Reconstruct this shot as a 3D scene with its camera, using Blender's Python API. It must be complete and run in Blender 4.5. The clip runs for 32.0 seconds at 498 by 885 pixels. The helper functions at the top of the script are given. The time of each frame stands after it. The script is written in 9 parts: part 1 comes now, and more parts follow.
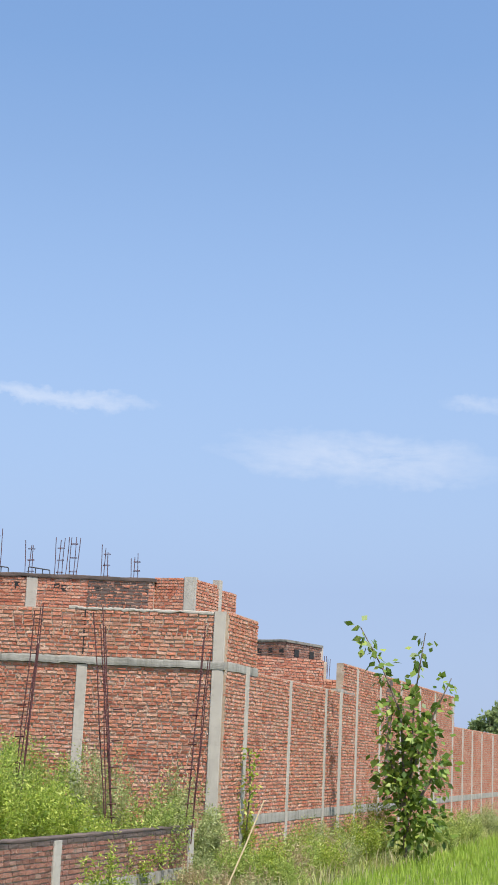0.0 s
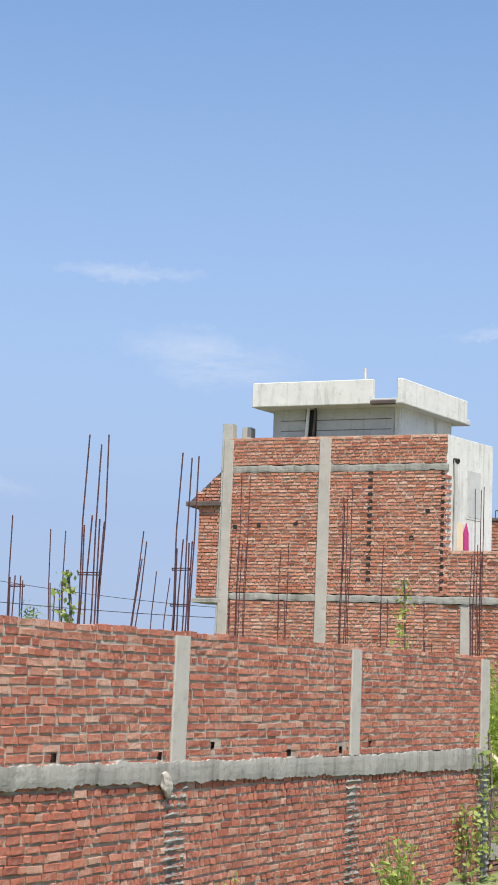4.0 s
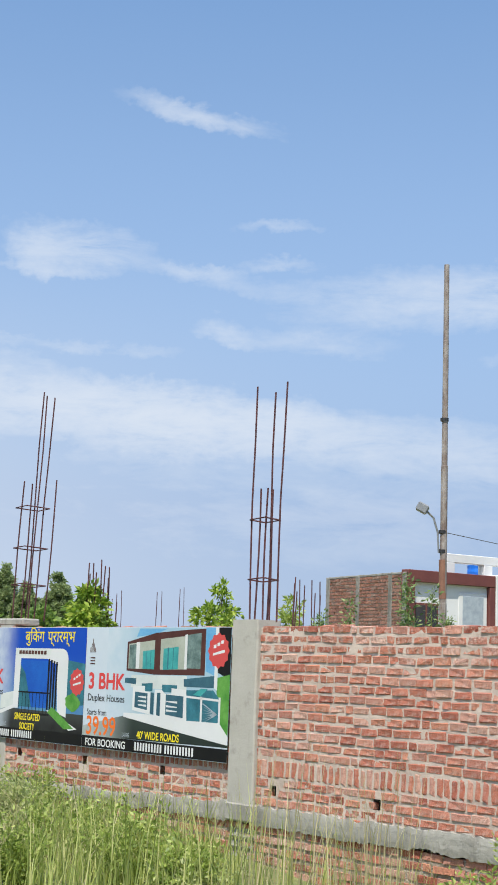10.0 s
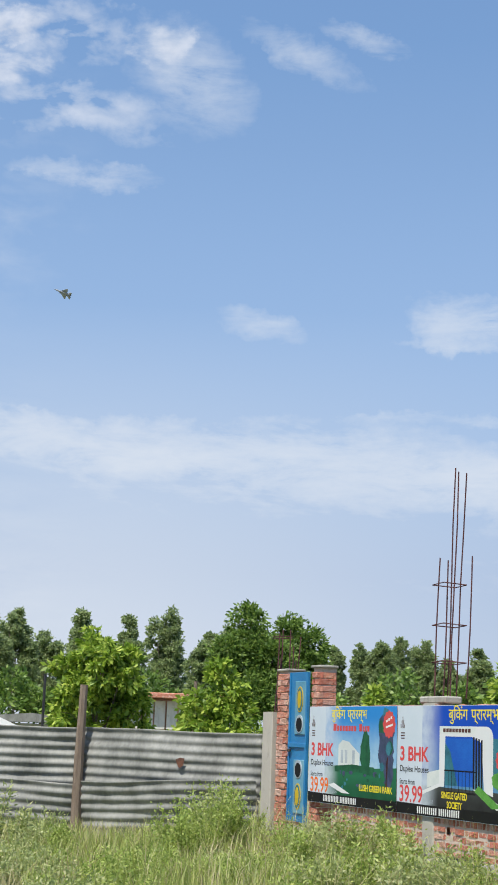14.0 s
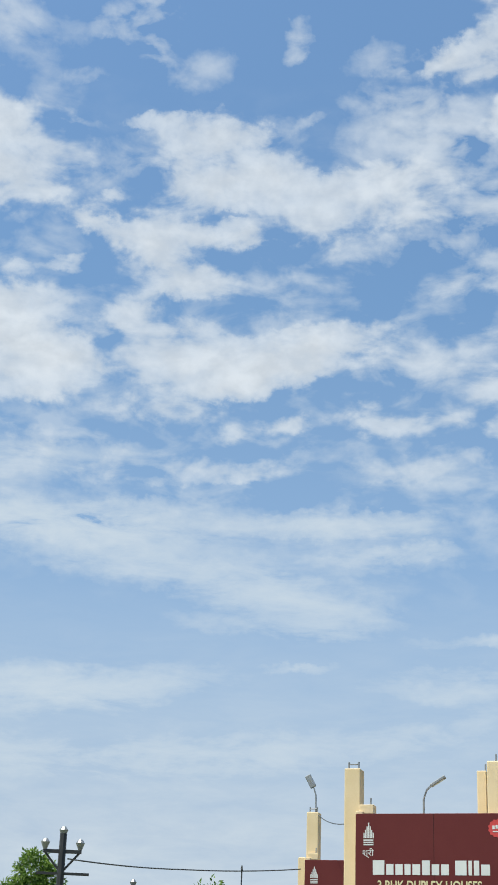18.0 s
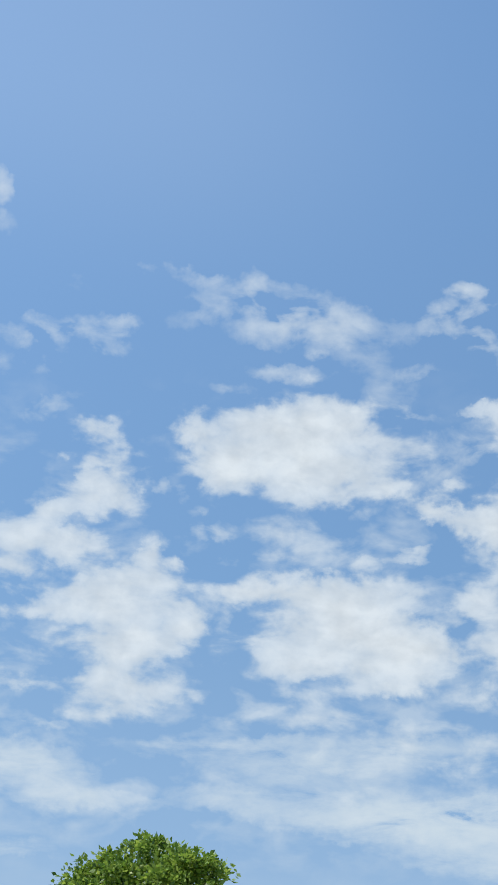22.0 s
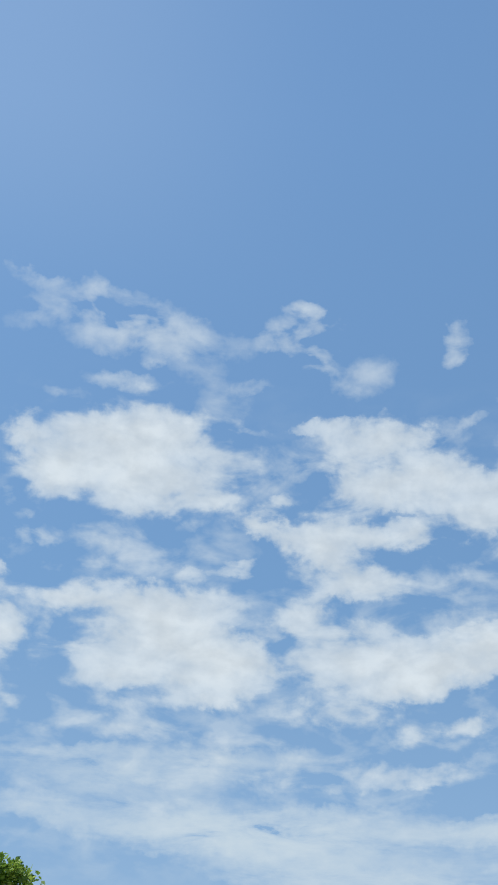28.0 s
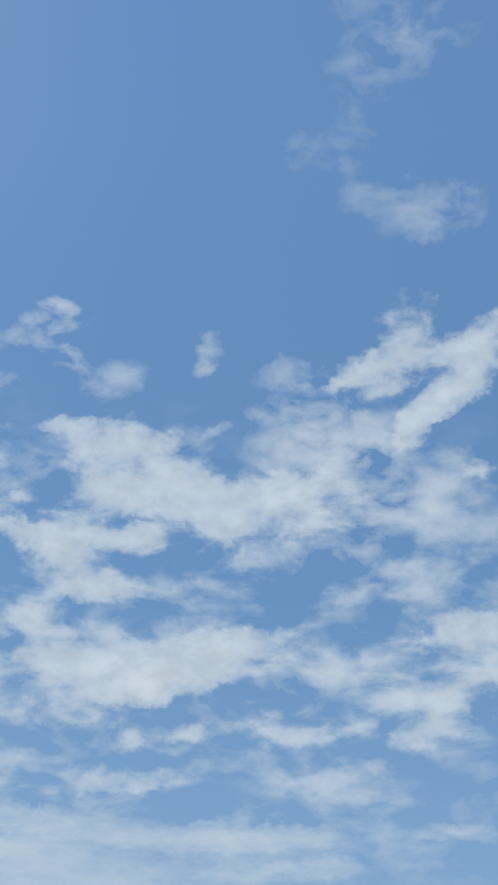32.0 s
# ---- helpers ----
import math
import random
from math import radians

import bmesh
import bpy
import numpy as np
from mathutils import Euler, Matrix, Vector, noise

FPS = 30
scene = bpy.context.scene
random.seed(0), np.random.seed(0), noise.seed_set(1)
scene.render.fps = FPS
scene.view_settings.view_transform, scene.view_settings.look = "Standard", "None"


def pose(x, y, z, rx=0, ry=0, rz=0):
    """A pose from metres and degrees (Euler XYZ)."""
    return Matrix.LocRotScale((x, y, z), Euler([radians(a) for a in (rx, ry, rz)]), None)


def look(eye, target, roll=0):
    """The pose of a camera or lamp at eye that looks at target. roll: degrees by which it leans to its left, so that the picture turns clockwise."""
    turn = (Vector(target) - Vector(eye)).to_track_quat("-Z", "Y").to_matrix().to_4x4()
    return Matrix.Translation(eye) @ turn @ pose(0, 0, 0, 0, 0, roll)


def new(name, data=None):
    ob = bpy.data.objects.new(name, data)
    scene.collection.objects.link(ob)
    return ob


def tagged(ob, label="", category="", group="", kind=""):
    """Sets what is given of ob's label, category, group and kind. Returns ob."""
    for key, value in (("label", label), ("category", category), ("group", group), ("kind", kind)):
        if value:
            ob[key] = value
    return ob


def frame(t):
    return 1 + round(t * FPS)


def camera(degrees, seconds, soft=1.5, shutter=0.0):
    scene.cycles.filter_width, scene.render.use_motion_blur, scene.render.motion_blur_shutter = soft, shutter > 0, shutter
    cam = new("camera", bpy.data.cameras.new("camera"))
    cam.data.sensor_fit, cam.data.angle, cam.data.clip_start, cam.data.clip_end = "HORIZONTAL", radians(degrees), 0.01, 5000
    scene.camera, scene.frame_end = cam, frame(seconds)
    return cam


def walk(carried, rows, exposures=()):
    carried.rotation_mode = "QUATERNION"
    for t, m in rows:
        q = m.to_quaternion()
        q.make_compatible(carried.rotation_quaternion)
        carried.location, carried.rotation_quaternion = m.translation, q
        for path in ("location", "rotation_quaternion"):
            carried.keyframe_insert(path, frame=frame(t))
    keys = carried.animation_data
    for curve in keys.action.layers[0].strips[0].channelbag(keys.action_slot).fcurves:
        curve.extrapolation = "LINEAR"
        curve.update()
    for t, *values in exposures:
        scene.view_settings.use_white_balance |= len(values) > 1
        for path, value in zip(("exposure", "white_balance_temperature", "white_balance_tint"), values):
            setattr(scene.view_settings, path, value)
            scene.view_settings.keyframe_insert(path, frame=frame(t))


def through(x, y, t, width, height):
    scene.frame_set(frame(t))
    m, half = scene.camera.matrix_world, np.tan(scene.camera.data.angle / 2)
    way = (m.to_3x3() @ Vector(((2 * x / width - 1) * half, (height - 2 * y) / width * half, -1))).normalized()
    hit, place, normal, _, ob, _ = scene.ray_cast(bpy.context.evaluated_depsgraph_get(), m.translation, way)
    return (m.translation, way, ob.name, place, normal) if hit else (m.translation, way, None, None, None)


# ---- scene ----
cam = camera(18.759, 32.0, soft=1.7)
EYE = Vector((0.0, 0.0, 1.6))


def way(az, el):
    """A unit vector: az degrees to the left of +y, el degrees up."""
    a, e = radians(az), radians(el)
    return Vector((-math.sin(a) * math.cos(e), math.cos(a) * math.cos(e), math.sin(e)))


# seconds, turn to the left, tilt up, lean
TURNS = [
    (0, 0.000, 11.592, 2.596), (0.5, 2.457, 10.988, 2.680), (1, 4.909, 10.452, 2.747), (1.5, 7.414, 10.044, 2.795),
    (2, 10.001, 9.726, 2.849), (2.5, 12.593, 9.410, 2.862), (3, 15.001, 9.113, 2.678), (3.5, 17.172, 8.881, 2.455),
    (5.5, 25.067, 8.536, 2.099), (6, 27.650, 8.449, 1.973), (6.5, 30.617, 8.330, 2.021), (7, 33.770, 8.228, 2.051),
    (7.5, 36.866, 8.201, 2.056), (8, 39.847, 8.257, 2.044), (8.5, 42.672, 8.390, 2.052), (9, 45.393, 8.494, 2.080),
    (9.5, 47.985, 8.570, 2.088), (10, 50.426, 8.642, 2.056), (10.5, 52.608, 8.806, 1.991), (11, 54.312, 9.014, 1.976),
    (11.5, 55.590, 9.146, 1.937), (12, 56.929, 9.282, 1.852), (12.5, 58.690, 9.559, 1.821), (13, 60.891, 9.955, 1.893),
    (13.5, 63.465, 10.421, 1.963), (15.5, 76.038, 13.273, 1.985), (16, 79.639, 14.304, 1.946), (16.5, 83.354, 15.637, 1.989),
    (17, 86.781, 17.317, 2.009), (17.5, 89.729, 19.048, 1.913), (18, 92.466, 20.844, 1.929), (18.5, 95.084, 22.553, 2.063),
    (19, 97.618, 24.237, 2.347), (19.5, 99.969, 25.836, 2.573), (20, 102.150, 27.335, 2.818), (20.5, 104.111, 28.679, 3.061),
    (21, 105.689, 29.808, 3.323), (21.5, 106.868, 30.639, 3.534), (22, 107.700, 31.251, 3.724), (22.5, 108.217, 31.663, 3.856),
    (23, 108.424, 31.962, 3.875), (23.5, 108.288, 32.241, 3.911), (24, 107.880, 32.423, 3.911), (24.5, 107.339, 32.467, 3.867),
    (26.5, 105.116, 32.083, 3.832), (27, 103.934, 31.981, 3.704), (27.5, 102.236, 31.964, 3.489), (28, 100.236, 32.005, 3.236),
    (28.5, 98.220, 32.077, 2.975), (29, 96.291, 32.161, 2.766), (29.5, 94.470, 32.240, 2.541), (30, 92.735, 32.195, 2.437),
    (30.5, 91.227, 32.167, 2.350), (31, 90.061, 32.235, 2.217), (31.5, 89.267, 32.355, 2.039), (32, 88.808, 32.512, 1.693),
]
walk(cam, [(t, look(EYE, EYE + way(az, el), roll)) for t, az, el, roll in TURNS],
     exposures=[(0, 0.50, 6500, 11), (3, 0.47, 6500, 11), (6, 0.41, 6400, 9), (9, 0.37, 6440, 8), (13, 0.33, 6500, 9), (16, 0.25, 6500, 5), (19, 0.2, 6450, 1), (23, 0.26, 6480, 1),
                (28, 0.18, 6400, 0), (32, -0.03, 6130, 0)])

# ---- sky, sun ----
SUN_AZ, SUN_EL = 214.0, 62.0
sun = new("sun", bpy.data.lights.new("sun", "SUN"))
sun.data.energy, sun.data.angle, sun.data.color = 5.0, radians(0.55), (1.0, 0.945, 0.85)
sun.matrix_basis = look(way(SUN_AZ, SUN_EL) * 50, (0, 0, 0))

world = bpy.data.worlds.new("sky")
scene.world = world
world.use_nodes = True
WN, WL = world.node_tree.nodes, world.node_tree.links
WN.clear()
SKY_VEIL, SKY_CLOUD, SKY_HAZE = (4.4, 4.65, 5.1, 1), (4.45, 4.6, 5.15, 1), (1.95, 2.6, 4.0, 1)


def wn(kind, **sets):
    n = WN.new(kind)
    for k, v in sets.items():
        if k == "op":
            n.operation = v
        else:
            n.inputs[int(k[1:])].default_value = v
    return n


def wmath(op, a, b=None, c=None, clamp=False):
    n = WN.new("ShaderNodeMath")
    n.operation, n.use_clamp = op, clamp
    for i, v in enumerate((a, b, c)):
        if v is None:
            continue
        if isinstance(v, (int, float)):
            n.inputs[i].default_value = v
        else:
            WL.new(v, n.inputs[i])
    return n.outputs[0]


tc = WN.new("ShaderNodeTexCoord")
sep = WN.new("ShaderNodeSeparateXYZ")
WL.new(tc.outputs["Generated"], sep.inputs[0])
SX, SY, SZ = sep.outputs
DEG = 57.29578
el0 = wmath("MULTIPLY", wmath("ARCSINE", SZ), DEG)
az0 = wmath("MULTIPLY", wmath("ARCTAN2", wmath("MULTIPLY", SX, -1.0), SY), DEG)


def wnoise(vec, scale, detail, rough, dist=0.0):
    n = WN.new("ShaderNodeTexNoise")
    n.inputs["Scale"].default_value, n.inputs["Detail"].default_value = scale, detail
    n.inputs["Roughness"].default_value, n.inputs["Distortion"].default_value = rough, dist
    WL.new(vec, n.inputs["Vector"])
    return n


def wcomb(x, y, z=0.0):
    n = WN.new("ShaderNodeCombineXYZ")
    for i, v in enumerate((x, y, z)):
        if isinstance(v, (int, float)):
            n.inputs[i].default_value = v
        else:
            WL.new(v, n.inputs[i])
    return n.outputs[0]


def wmap(v, a, b, c, d, smooth=True):
    n = WN.new("ShaderNodeMapRange")
    n.interpolation_type = "SMOOTHERSTEP" if smooth else "LINEAR"
    WL.new(v, n.inputs[0])
    for i, x in enumerate((a, b, c, d)):
        n.inputs[i + 1].default_value = x
    return n.outputs[0]


flat = wcomb(wmath("MULTIPLY", az0, 0.8), el0)
streak = wcomb(wmath("MULTIPLY", az0, 0.28), el0, 3.0)
warp_n = wnoise(flat, 0.55, 3.0, 0.55)
warp = WN.new("ShaderNodeSeparateColor")
WL.new(warp_n.outputs["Color"], warp.inputs[0])
ruffle_n = wnoise(flat, 2.1, 4.0, 0.6)
ruffle = WN.new("ShaderNodeSeparateColor")
WL.new(ruffle_n.outputs["Color"], ruffle.inputs[0])
waz = wmath("MULTIPLY_ADD", wmath("SUBTRACT", ruffle.outputs[0], 0.5), 1.15, wmath("MULTIPLY_ADD", wmath("SUBTRACT", warp.outputs[0], 0.5), 1.4, az0))
wel = wmath("MULTIPLY_ADD", wmath("SUBTRACT", ruffle.outputs[1], 0.5), 0.8, wmath("MULTIPLY_ADD", wmath("SUBTRACT", warp.outputs[1], 0.5), 0.9, el0))
WARPED = wcomb(waz, wel)
PUFFS = {"soft": 0.0, "thick": 0.0, "wispy": 0.0}


def puff(layer, az, el, ra, re, turn, amount):
    """One patch of cloud: an ellipse about (az, el), its half axes in degrees of sky."""
    m = WN.new("ShaderNodeMapping")
    m.vector_type = "TEXTURE"
    m.inputs["Location"].default_value = (az, el, 0)
    m.inputs["Rotation"].default_value = (0, 0, radians(turn))
    m.inputs["Scale"].default_value = (1.62 * ra / math.cos(radians(el)), 1.62 * re, 1)
    WL.new(WARPED, m.inputs["Vector"])
    gr = WN.new("ShaderNodeTexGradient")
    gr.gradient_type = "SPHERICAL"
    WL.new(m.outputs[0], gr.inputs[0])
    v = wmath("MULTIPLY_ADD", gr.outputs["Fac"], 1.3 * amount * ({"thick": 0.86, "wispy": 0.85, "soft": 1.0}[layer]), PUFFS[layer])
    PUFFS[layer] = v


puff("soft", 7.1, 12.9, 2.36, 0.30, 2, 0.32)
puff("soft", -4.4, 11.1, 4.08, 0.73, 3, 0.42)
puff("soft", -8.9, 13.3, 1.29, 0.26, -3, 0.22)
puff("soft", 8.0, 12.9, 3.22, 0.24, 0, 0.24)
puff("soft", 36.2, 14.4, 3.00, 0.75, 6, 0.43)
puff("soft", 24.2, 15.0, 2.36, 0.26, -2, 0.36)
puff("soft", 20.6, 11.8, 2.36, 0.82, 6, 0.40)
puff("soft", 35.8, 7.2, 2.58, 0.30, 2, 0.40)
puff("soft", 30.0, 6.7, 2.36, 0.34, 4, 0.35)
puff("soft", 52.6, 20.8, 2.36, 0.34, 12, 0.43)
puff("soft", 49.7, 16.8, 1.29, 0.19, -2, 0.32)
puff("soft", 52.0, 14.7, 2.15, 0.34, 8, 0.29)
puff("soft", 49.4, 15.3, 1.29, 0.21, -2, 0.36)
puff("soft", 48.0, 12.5, 2.36, 0.47, 2, 0.36)
puff("soft", 43.9, 14.2, 4.29, 0.86, -2, 0.62)
puff("soft", 38.6, 14.4, 3.43, 0.97, -2, 0.50)
puff("soft", 51.5, 12.6, 1.07, 0.26, 8, 0.36)
puff("soft", 52.8, 9.5, 4.29, 0.97, 2, 0.80)
puff("soft", 45.9, 8.8, 7.08, 0.90, 5, 0.75)
puff("soft", 39.9, 11.9, 1.29, 0.26, -2, 0.29)
puff("soft", 69.2, 24.5, 1.93, 1.29, 33, 0.54)
puff("soft", 64.7, 25.4, 1.93, 0.47, 23, 0.47)
puff("soft", 62.2, 26.0, 1.29, 0.34, 13, 0.43)
puff("soft", 53.0, 20.8, 1.50, 0.30, 8, 0.40)
puff("soft", 65.9, 15.4, 1.29, 0.47, 13, 0.47)
puff("soft", 57.3, 15.7, 1.93, 0.73, 6, 0.72)
puff("soft", 58.9, 15.4, 0.64, 0.73, -2, 0.43)
puff("soft", 58.4, 14.8, 1.72, 0.17, 2, 0.43)
puff("soft", 56.6, 12.0, 3.00, 0.26, 2, 0.40)
puff("soft", 61.2, 12.0, 1.29, 0.21, -2, 0.36)
puff("soft", 52.9, 14.9, 1.29, 0.21, -2, 0.32)
puff("soft", 68.3, 10.0, 6.44, 1.39, 1, 1.00)
puff("soft", 60.0, 9.9, 6.44, 1.33, 6, 1.00)
puff("soft", 53.5, 9.3, 5.15, 0.97, 4, 0.90)
puff("soft", 51.8, 12.8, 0.86, 0.43, 8, 0.36)
puff("soft", 101.2, 11.7, 6.44, 0.86, -2, 0.45)
puff("soft", 93.7, 9.3, 8.15, 1.07, -2, 0.60)
puff("soft", 103.1, 9.0, 4.29, 0.86, -2, 0.50)
puff("soft", 79.2, 8.0, 11.16, 1.93, 0, 0.35)
puff("soft", 59.9, 6.0, 11.16, 2.36, 0, 0.30)
puff("soft", 45.1, 6.0, 8.58, 1.93, -0, 0.20)
puff("soft", 99.8, 11.2, 6.01, 0.77, -4, 0.80)
puff("soft", 96.5, 8.5, 9.01, 0.77, -4, 0.60)
puff("thick", 104.7, 31.0, 3.22, 1.50, -4, 1.00)
puff("thick", 107.7, 31.1, 2.25, 1.03, -4, 0.90)
puff("thick", 104.8, 32.4, 1.18, 1.07, -4, 0.80)
puff("thick", 108.6, 29.9, 0.82, 0.97, -4, 0.80)
puff("thick", 103.7, 30.0, 1.72, 0.82, -4, 0.90)
puff("thick", 110.1, 31.4, 0.54, 0.60, -4, 0.70)
puff("thick", 106.9, 32.3, 1.07, 0.64, -4, 0.55)
puff("wispy", 102.5, 32.4, 1.29, 0.86, -4, 0.50)
puff("wispy", 101.4, 29.6, 0.69, 0.30, -4, 0.45)
puff("wispy", 106.8, 36.2, 2.36, 0.90, 6, 0.85)
puff("wispy", 108.0, 37.3, 0.32, 0.64, -4, 0.40)
puff("wispy", 103.6, 35.8, 2.04, 0.52, 4, 0.50)
puff("wispy", 111.0, 36.0, 0.75, 0.54, -4, 0.30)
puff("wispy", 111.2, 37.4, 1.39, 0.24, 4, 0.30)
puff("wispy", 112.7, 37.8, 0.54, 0.21, -14, 0.30)
puff("wispy", 102.3, 34.3, 1.29, 0.64, 26, 0.35)
puff("wispy", 104.9, 34.8, 0.32, 0.26, -4, 0.40)
puff("wispy", 100.5, 34.0, 0.69, 0.21, -19, 0.25)
puff("wispy", 106.1, 34.0, 1.33, 0.26, 1, 0.50)
puff("wispy", 108.7, 33.3, 0.86, 0.21, -4, 0.30)
puff("wispy", 116.4, 34.8, 1.93, 0.43, -9, 0.60)
puff("wispy", 114.5, 34.3, 0.69, 0.34, -4, 0.55)
puff("wispy", 113.7, 35.4, 0.56, 0.26, -24, 0.35)
puff("wispy", 117.8, 34.2, 0.90, 0.32, -4, 0.40)
puff("wispy", 116.9, 33.5, 0.90, 0.43, -4, 0.25)
puff("wispy", 116.6, 31.9, 0.97, 0.32, -24, 0.40)
puff("wispy", 118.8, 33.2, 0.43, 0.52, -4, 0.30)
puff("wispy", 116.4, 36.4, 0.86, 0.43, -4, 0.15)
puff("wispy", 120.5, 39.4, 0.32, 0.69, -4, 0.55)
puff("wispy", 120.2, 38.4, 0.64, 0.47, -4, 0.25)
puff("thick", 114.5, 31.2, 0.97, 0.47, -4, 0.75)
puff("thick", 115.7, 30.2, 0.30, 0.21, -4, 0.30)
puff("thick", 113.4, 29.8, 0.97, 0.73, -4, 0.95)
puff("thick", 113.9, 28.7, 1.18, 0.60, -4, 0.90)
puff("thick", 116.2, 28.0, 0.73, 0.36, -4, 0.70)
puff("thick", 116.7, 26.7, 1.33, 0.77, -4, 1.00)
puff("thick", 114.5, 26.8, 0.90, 0.64, -4, 0.90)
puff("thick", 117.2, 25.5, 1.29, 0.54, -4, 0.80)
puff("thick", 111.4, 26.8, 0.52, 0.56, -4, 0.80)
puff("thick", 112.2, 25.5, 1.67, 0.90, -4, 1.00)
puff("thick", 113.4, 24.9, 0.90, 0.86, -4, 0.80)
puff("thick", 110.4, 26.4, 0.30, 0.26, -4, 0.50)
puff("thick", 115.0, 24.9, 0.86, 0.56, -4, 0.55)
puff("thick", 116.1, 24.1, 1.29, 0.30, -4, 0.50)
puff("thick", 111.6, 23.8, 1.93, 0.82, -4, 0.90)
puff("thick", 109.8, 24.0, 0.60, 0.75, -4, 0.60)
puff("thick", 112.3, 22.7, 1.29, 0.86, -4, 1.00)
puff("thick", 114.5, 23.1, 1.07, 0.47, -4, 0.40)
puff("thick", 112.7, 21.2, 1.39, 0.82, -4, 0.95)
puff("thick", 110.3, 21.7, 1.33, 0.43, -4, 0.60)
puff("thick", 115.9, 21.6, 1.50, 0.30, -4, 0.50)
puff("wispy", 114.8, 20.0, 0.69, 0.17, -4, 0.50)
puff("wispy", 111.3, 29.4, 0.26, 0.26, -4, 0.50)
puff("wispy", 110.3, 29.1, 0.26, 0.32, -4, 0.50)
puff("wispy", 109.5, 28.6, 0.32, 0.17, -4, 0.40)
puff("wispy", 109.5, 27.8, 0.32, 0.26, -4, 0.50)
puff("wispy", 108.6, 27.7, 0.26, 0.32, -4, 0.50)
puff("wispy", 106.0, 27.7, 1.72, 0.69, 6, 0.55)
puff("wispy", 102.5, 28.7, 0.75, 0.21, -19, 0.45)
puff("wispy", 102.5, 26.8, 0.54, 0.21, -4, 0.40)
puff("wispy", 100.4, 27.1, 0.75, 0.26, -4, 0.50)
puff("thick", 105.2, 25.6, 2.68, 0.60, -1, 0.90)
puff("thick", 103.0, 25.3, 2.04, 0.90, -4, 1.00)
puff("thick", 103.7, 24.2, 3.11, 0.82, 4, 1.00)
puff("thick", 101.6, 23.9, 1.93, 0.82, 6, 0.90)
puff("thick", 106.8, 25.5, 1.07, 0.32, -4, 0.60)
puff("thick", 105.3, 23.2, 1.72, 0.60, -4, 0.65)
puff("thick", 102.3, 22.9, 2.36, 0.43, 1, 0.75)
puff("thick", 100.2, 23.7, 1.29, 0.60, -4, 0.70)
puff("thick", 101.4, 22.3, 1.93, 0.34, -9, 0.55)
puff("wispy", 108.9, 25.3, 1.29, 0.69, -4, 0.50)
puff("wispy", 107.5, 24.5, 1.29, 0.32, -4, 0.30)
puff("wispy", 108.1, 23.4, 1.07, 0.86, -4, 0.20)
puff("wispy", 104.8, 21.7, 1.29, 0.30, 16, 0.50)
puff("wispy", 104.3, 20.9, 1.33, 0.30, 4, 0.65)
puff("wispy", 107.0, 21.4, 0.90, 0.43, -4, 0.35)
puff("wispy", 100.5, 22.2, 1.07, 0.26, -4, 0.50)
puff("wispy", 98.0, 37.1, 0.64, 0.34, -4, 0.55)
puff("wispy", 98.9, 36.1, 1.29, 0.43, -4, 0.40)
puff("wispy", 97.4, 35.5, 0.64, 0.86, -4, 0.35)
puff("soft", 104.2, 19.6, 3.22, 0.60, -4, 0.75)
puff("soft", 108.7, 19.8, 3.22, 0.26, -4, 0.40)
puff("soft", 99.6, 20.0, 2.58, 0.39, -4, 0.45)
puff("soft", 103.3, 19.1, 2.58, 0.39, -4, 0.50)
puff("soft", 106.8, 18.1, 2.36, 0.43, -4, 0.60)
puff("soft", 104.2, 17.4, 3.00, 0.43, 4, 0.65)
puff("soft", 100.3, 17.9, 3.22, 0.69, 1, 0.80)
puff("soft", 99.0, 16.6, 2.79, 0.75, 11, 0.85)
puff("soft", 115.2, 18.2, 1.93, 0.82, 11, 0.85)
puff("soft", 113.1, 17.5, 1.93, 0.24, -4, 0.65)
puff("soft", 116.2, 18.8, 1.29, 0.43, -4, 0.50)
puff("soft", 115.5, 15.6, 1.07, 0.26, -4, 0.50)
puff("wispy", 97.9, 37.1, 0.64, 0.28, -3, 0.65)
puff("wispy", 98.4, 36.2, 1.07, 0.47, -3, 0.50)
puff("wispy", 97.1, 35.2, 0.90, 0.47, 32, 0.50)
puff("wispy", 95.0, 34.6, 0.86, 0.60, -3, 0.50)
puff("wispy", 96.3, 36.4, 0.64, 0.21, -3, 0.30)
puff("wispy", 90.9, 35.8, 0.56, 0.52, -53, 0.80)
puff("wispy", 91.1, 35.2, 0.34, 0.32, -3, 0.40)
puff("thick", 94.7, 32.4, 1.72, 0.56, -3, 0.80)
puff("thick", 97.0, 32.7, 0.86, 0.30, -3, 0.45)
puff("thick", 93.7, 32.2, 1.29, 0.43, -3, 0.70)
puff("wispy", 91.9, 32.4, 1.07, 0.54, -3, 0.50)
puff("wispy", 90.2, 32.9, 0.64, 0.17, -23, 0.35)
puff("thick", 93.7, 30.8, 2.15, 0.90, 2, 0.95)
puff("thick", 91.5, 31.0, 1.03, 0.69, -3, 0.70)
puff("thick", 94.7, 30.3, 1.50, 0.60, -3, 0.80)
puff("thick", 90.0, 30.5, 0.82, 0.43, -3, 0.60)
puff("thick", 90.1, 29.0, 1.03, 0.60, -3, 0.60)
puff("thick", 91.5, 29.7, 1.07, 0.82, -3, 0.50)
puff("wispy", 97.2, 31.1, 1.29, 0.82, -3, 0.50)
puff("wispy", 99.4, 30.8, 1.50, 0.90, -3, 0.28)
puff("wispy", 100.3, 32.3, 0.86, 0.21, -3, 0.30)
puff("thick", 98.6, 29.7, 0.73, 0.28, -3, 0.60)
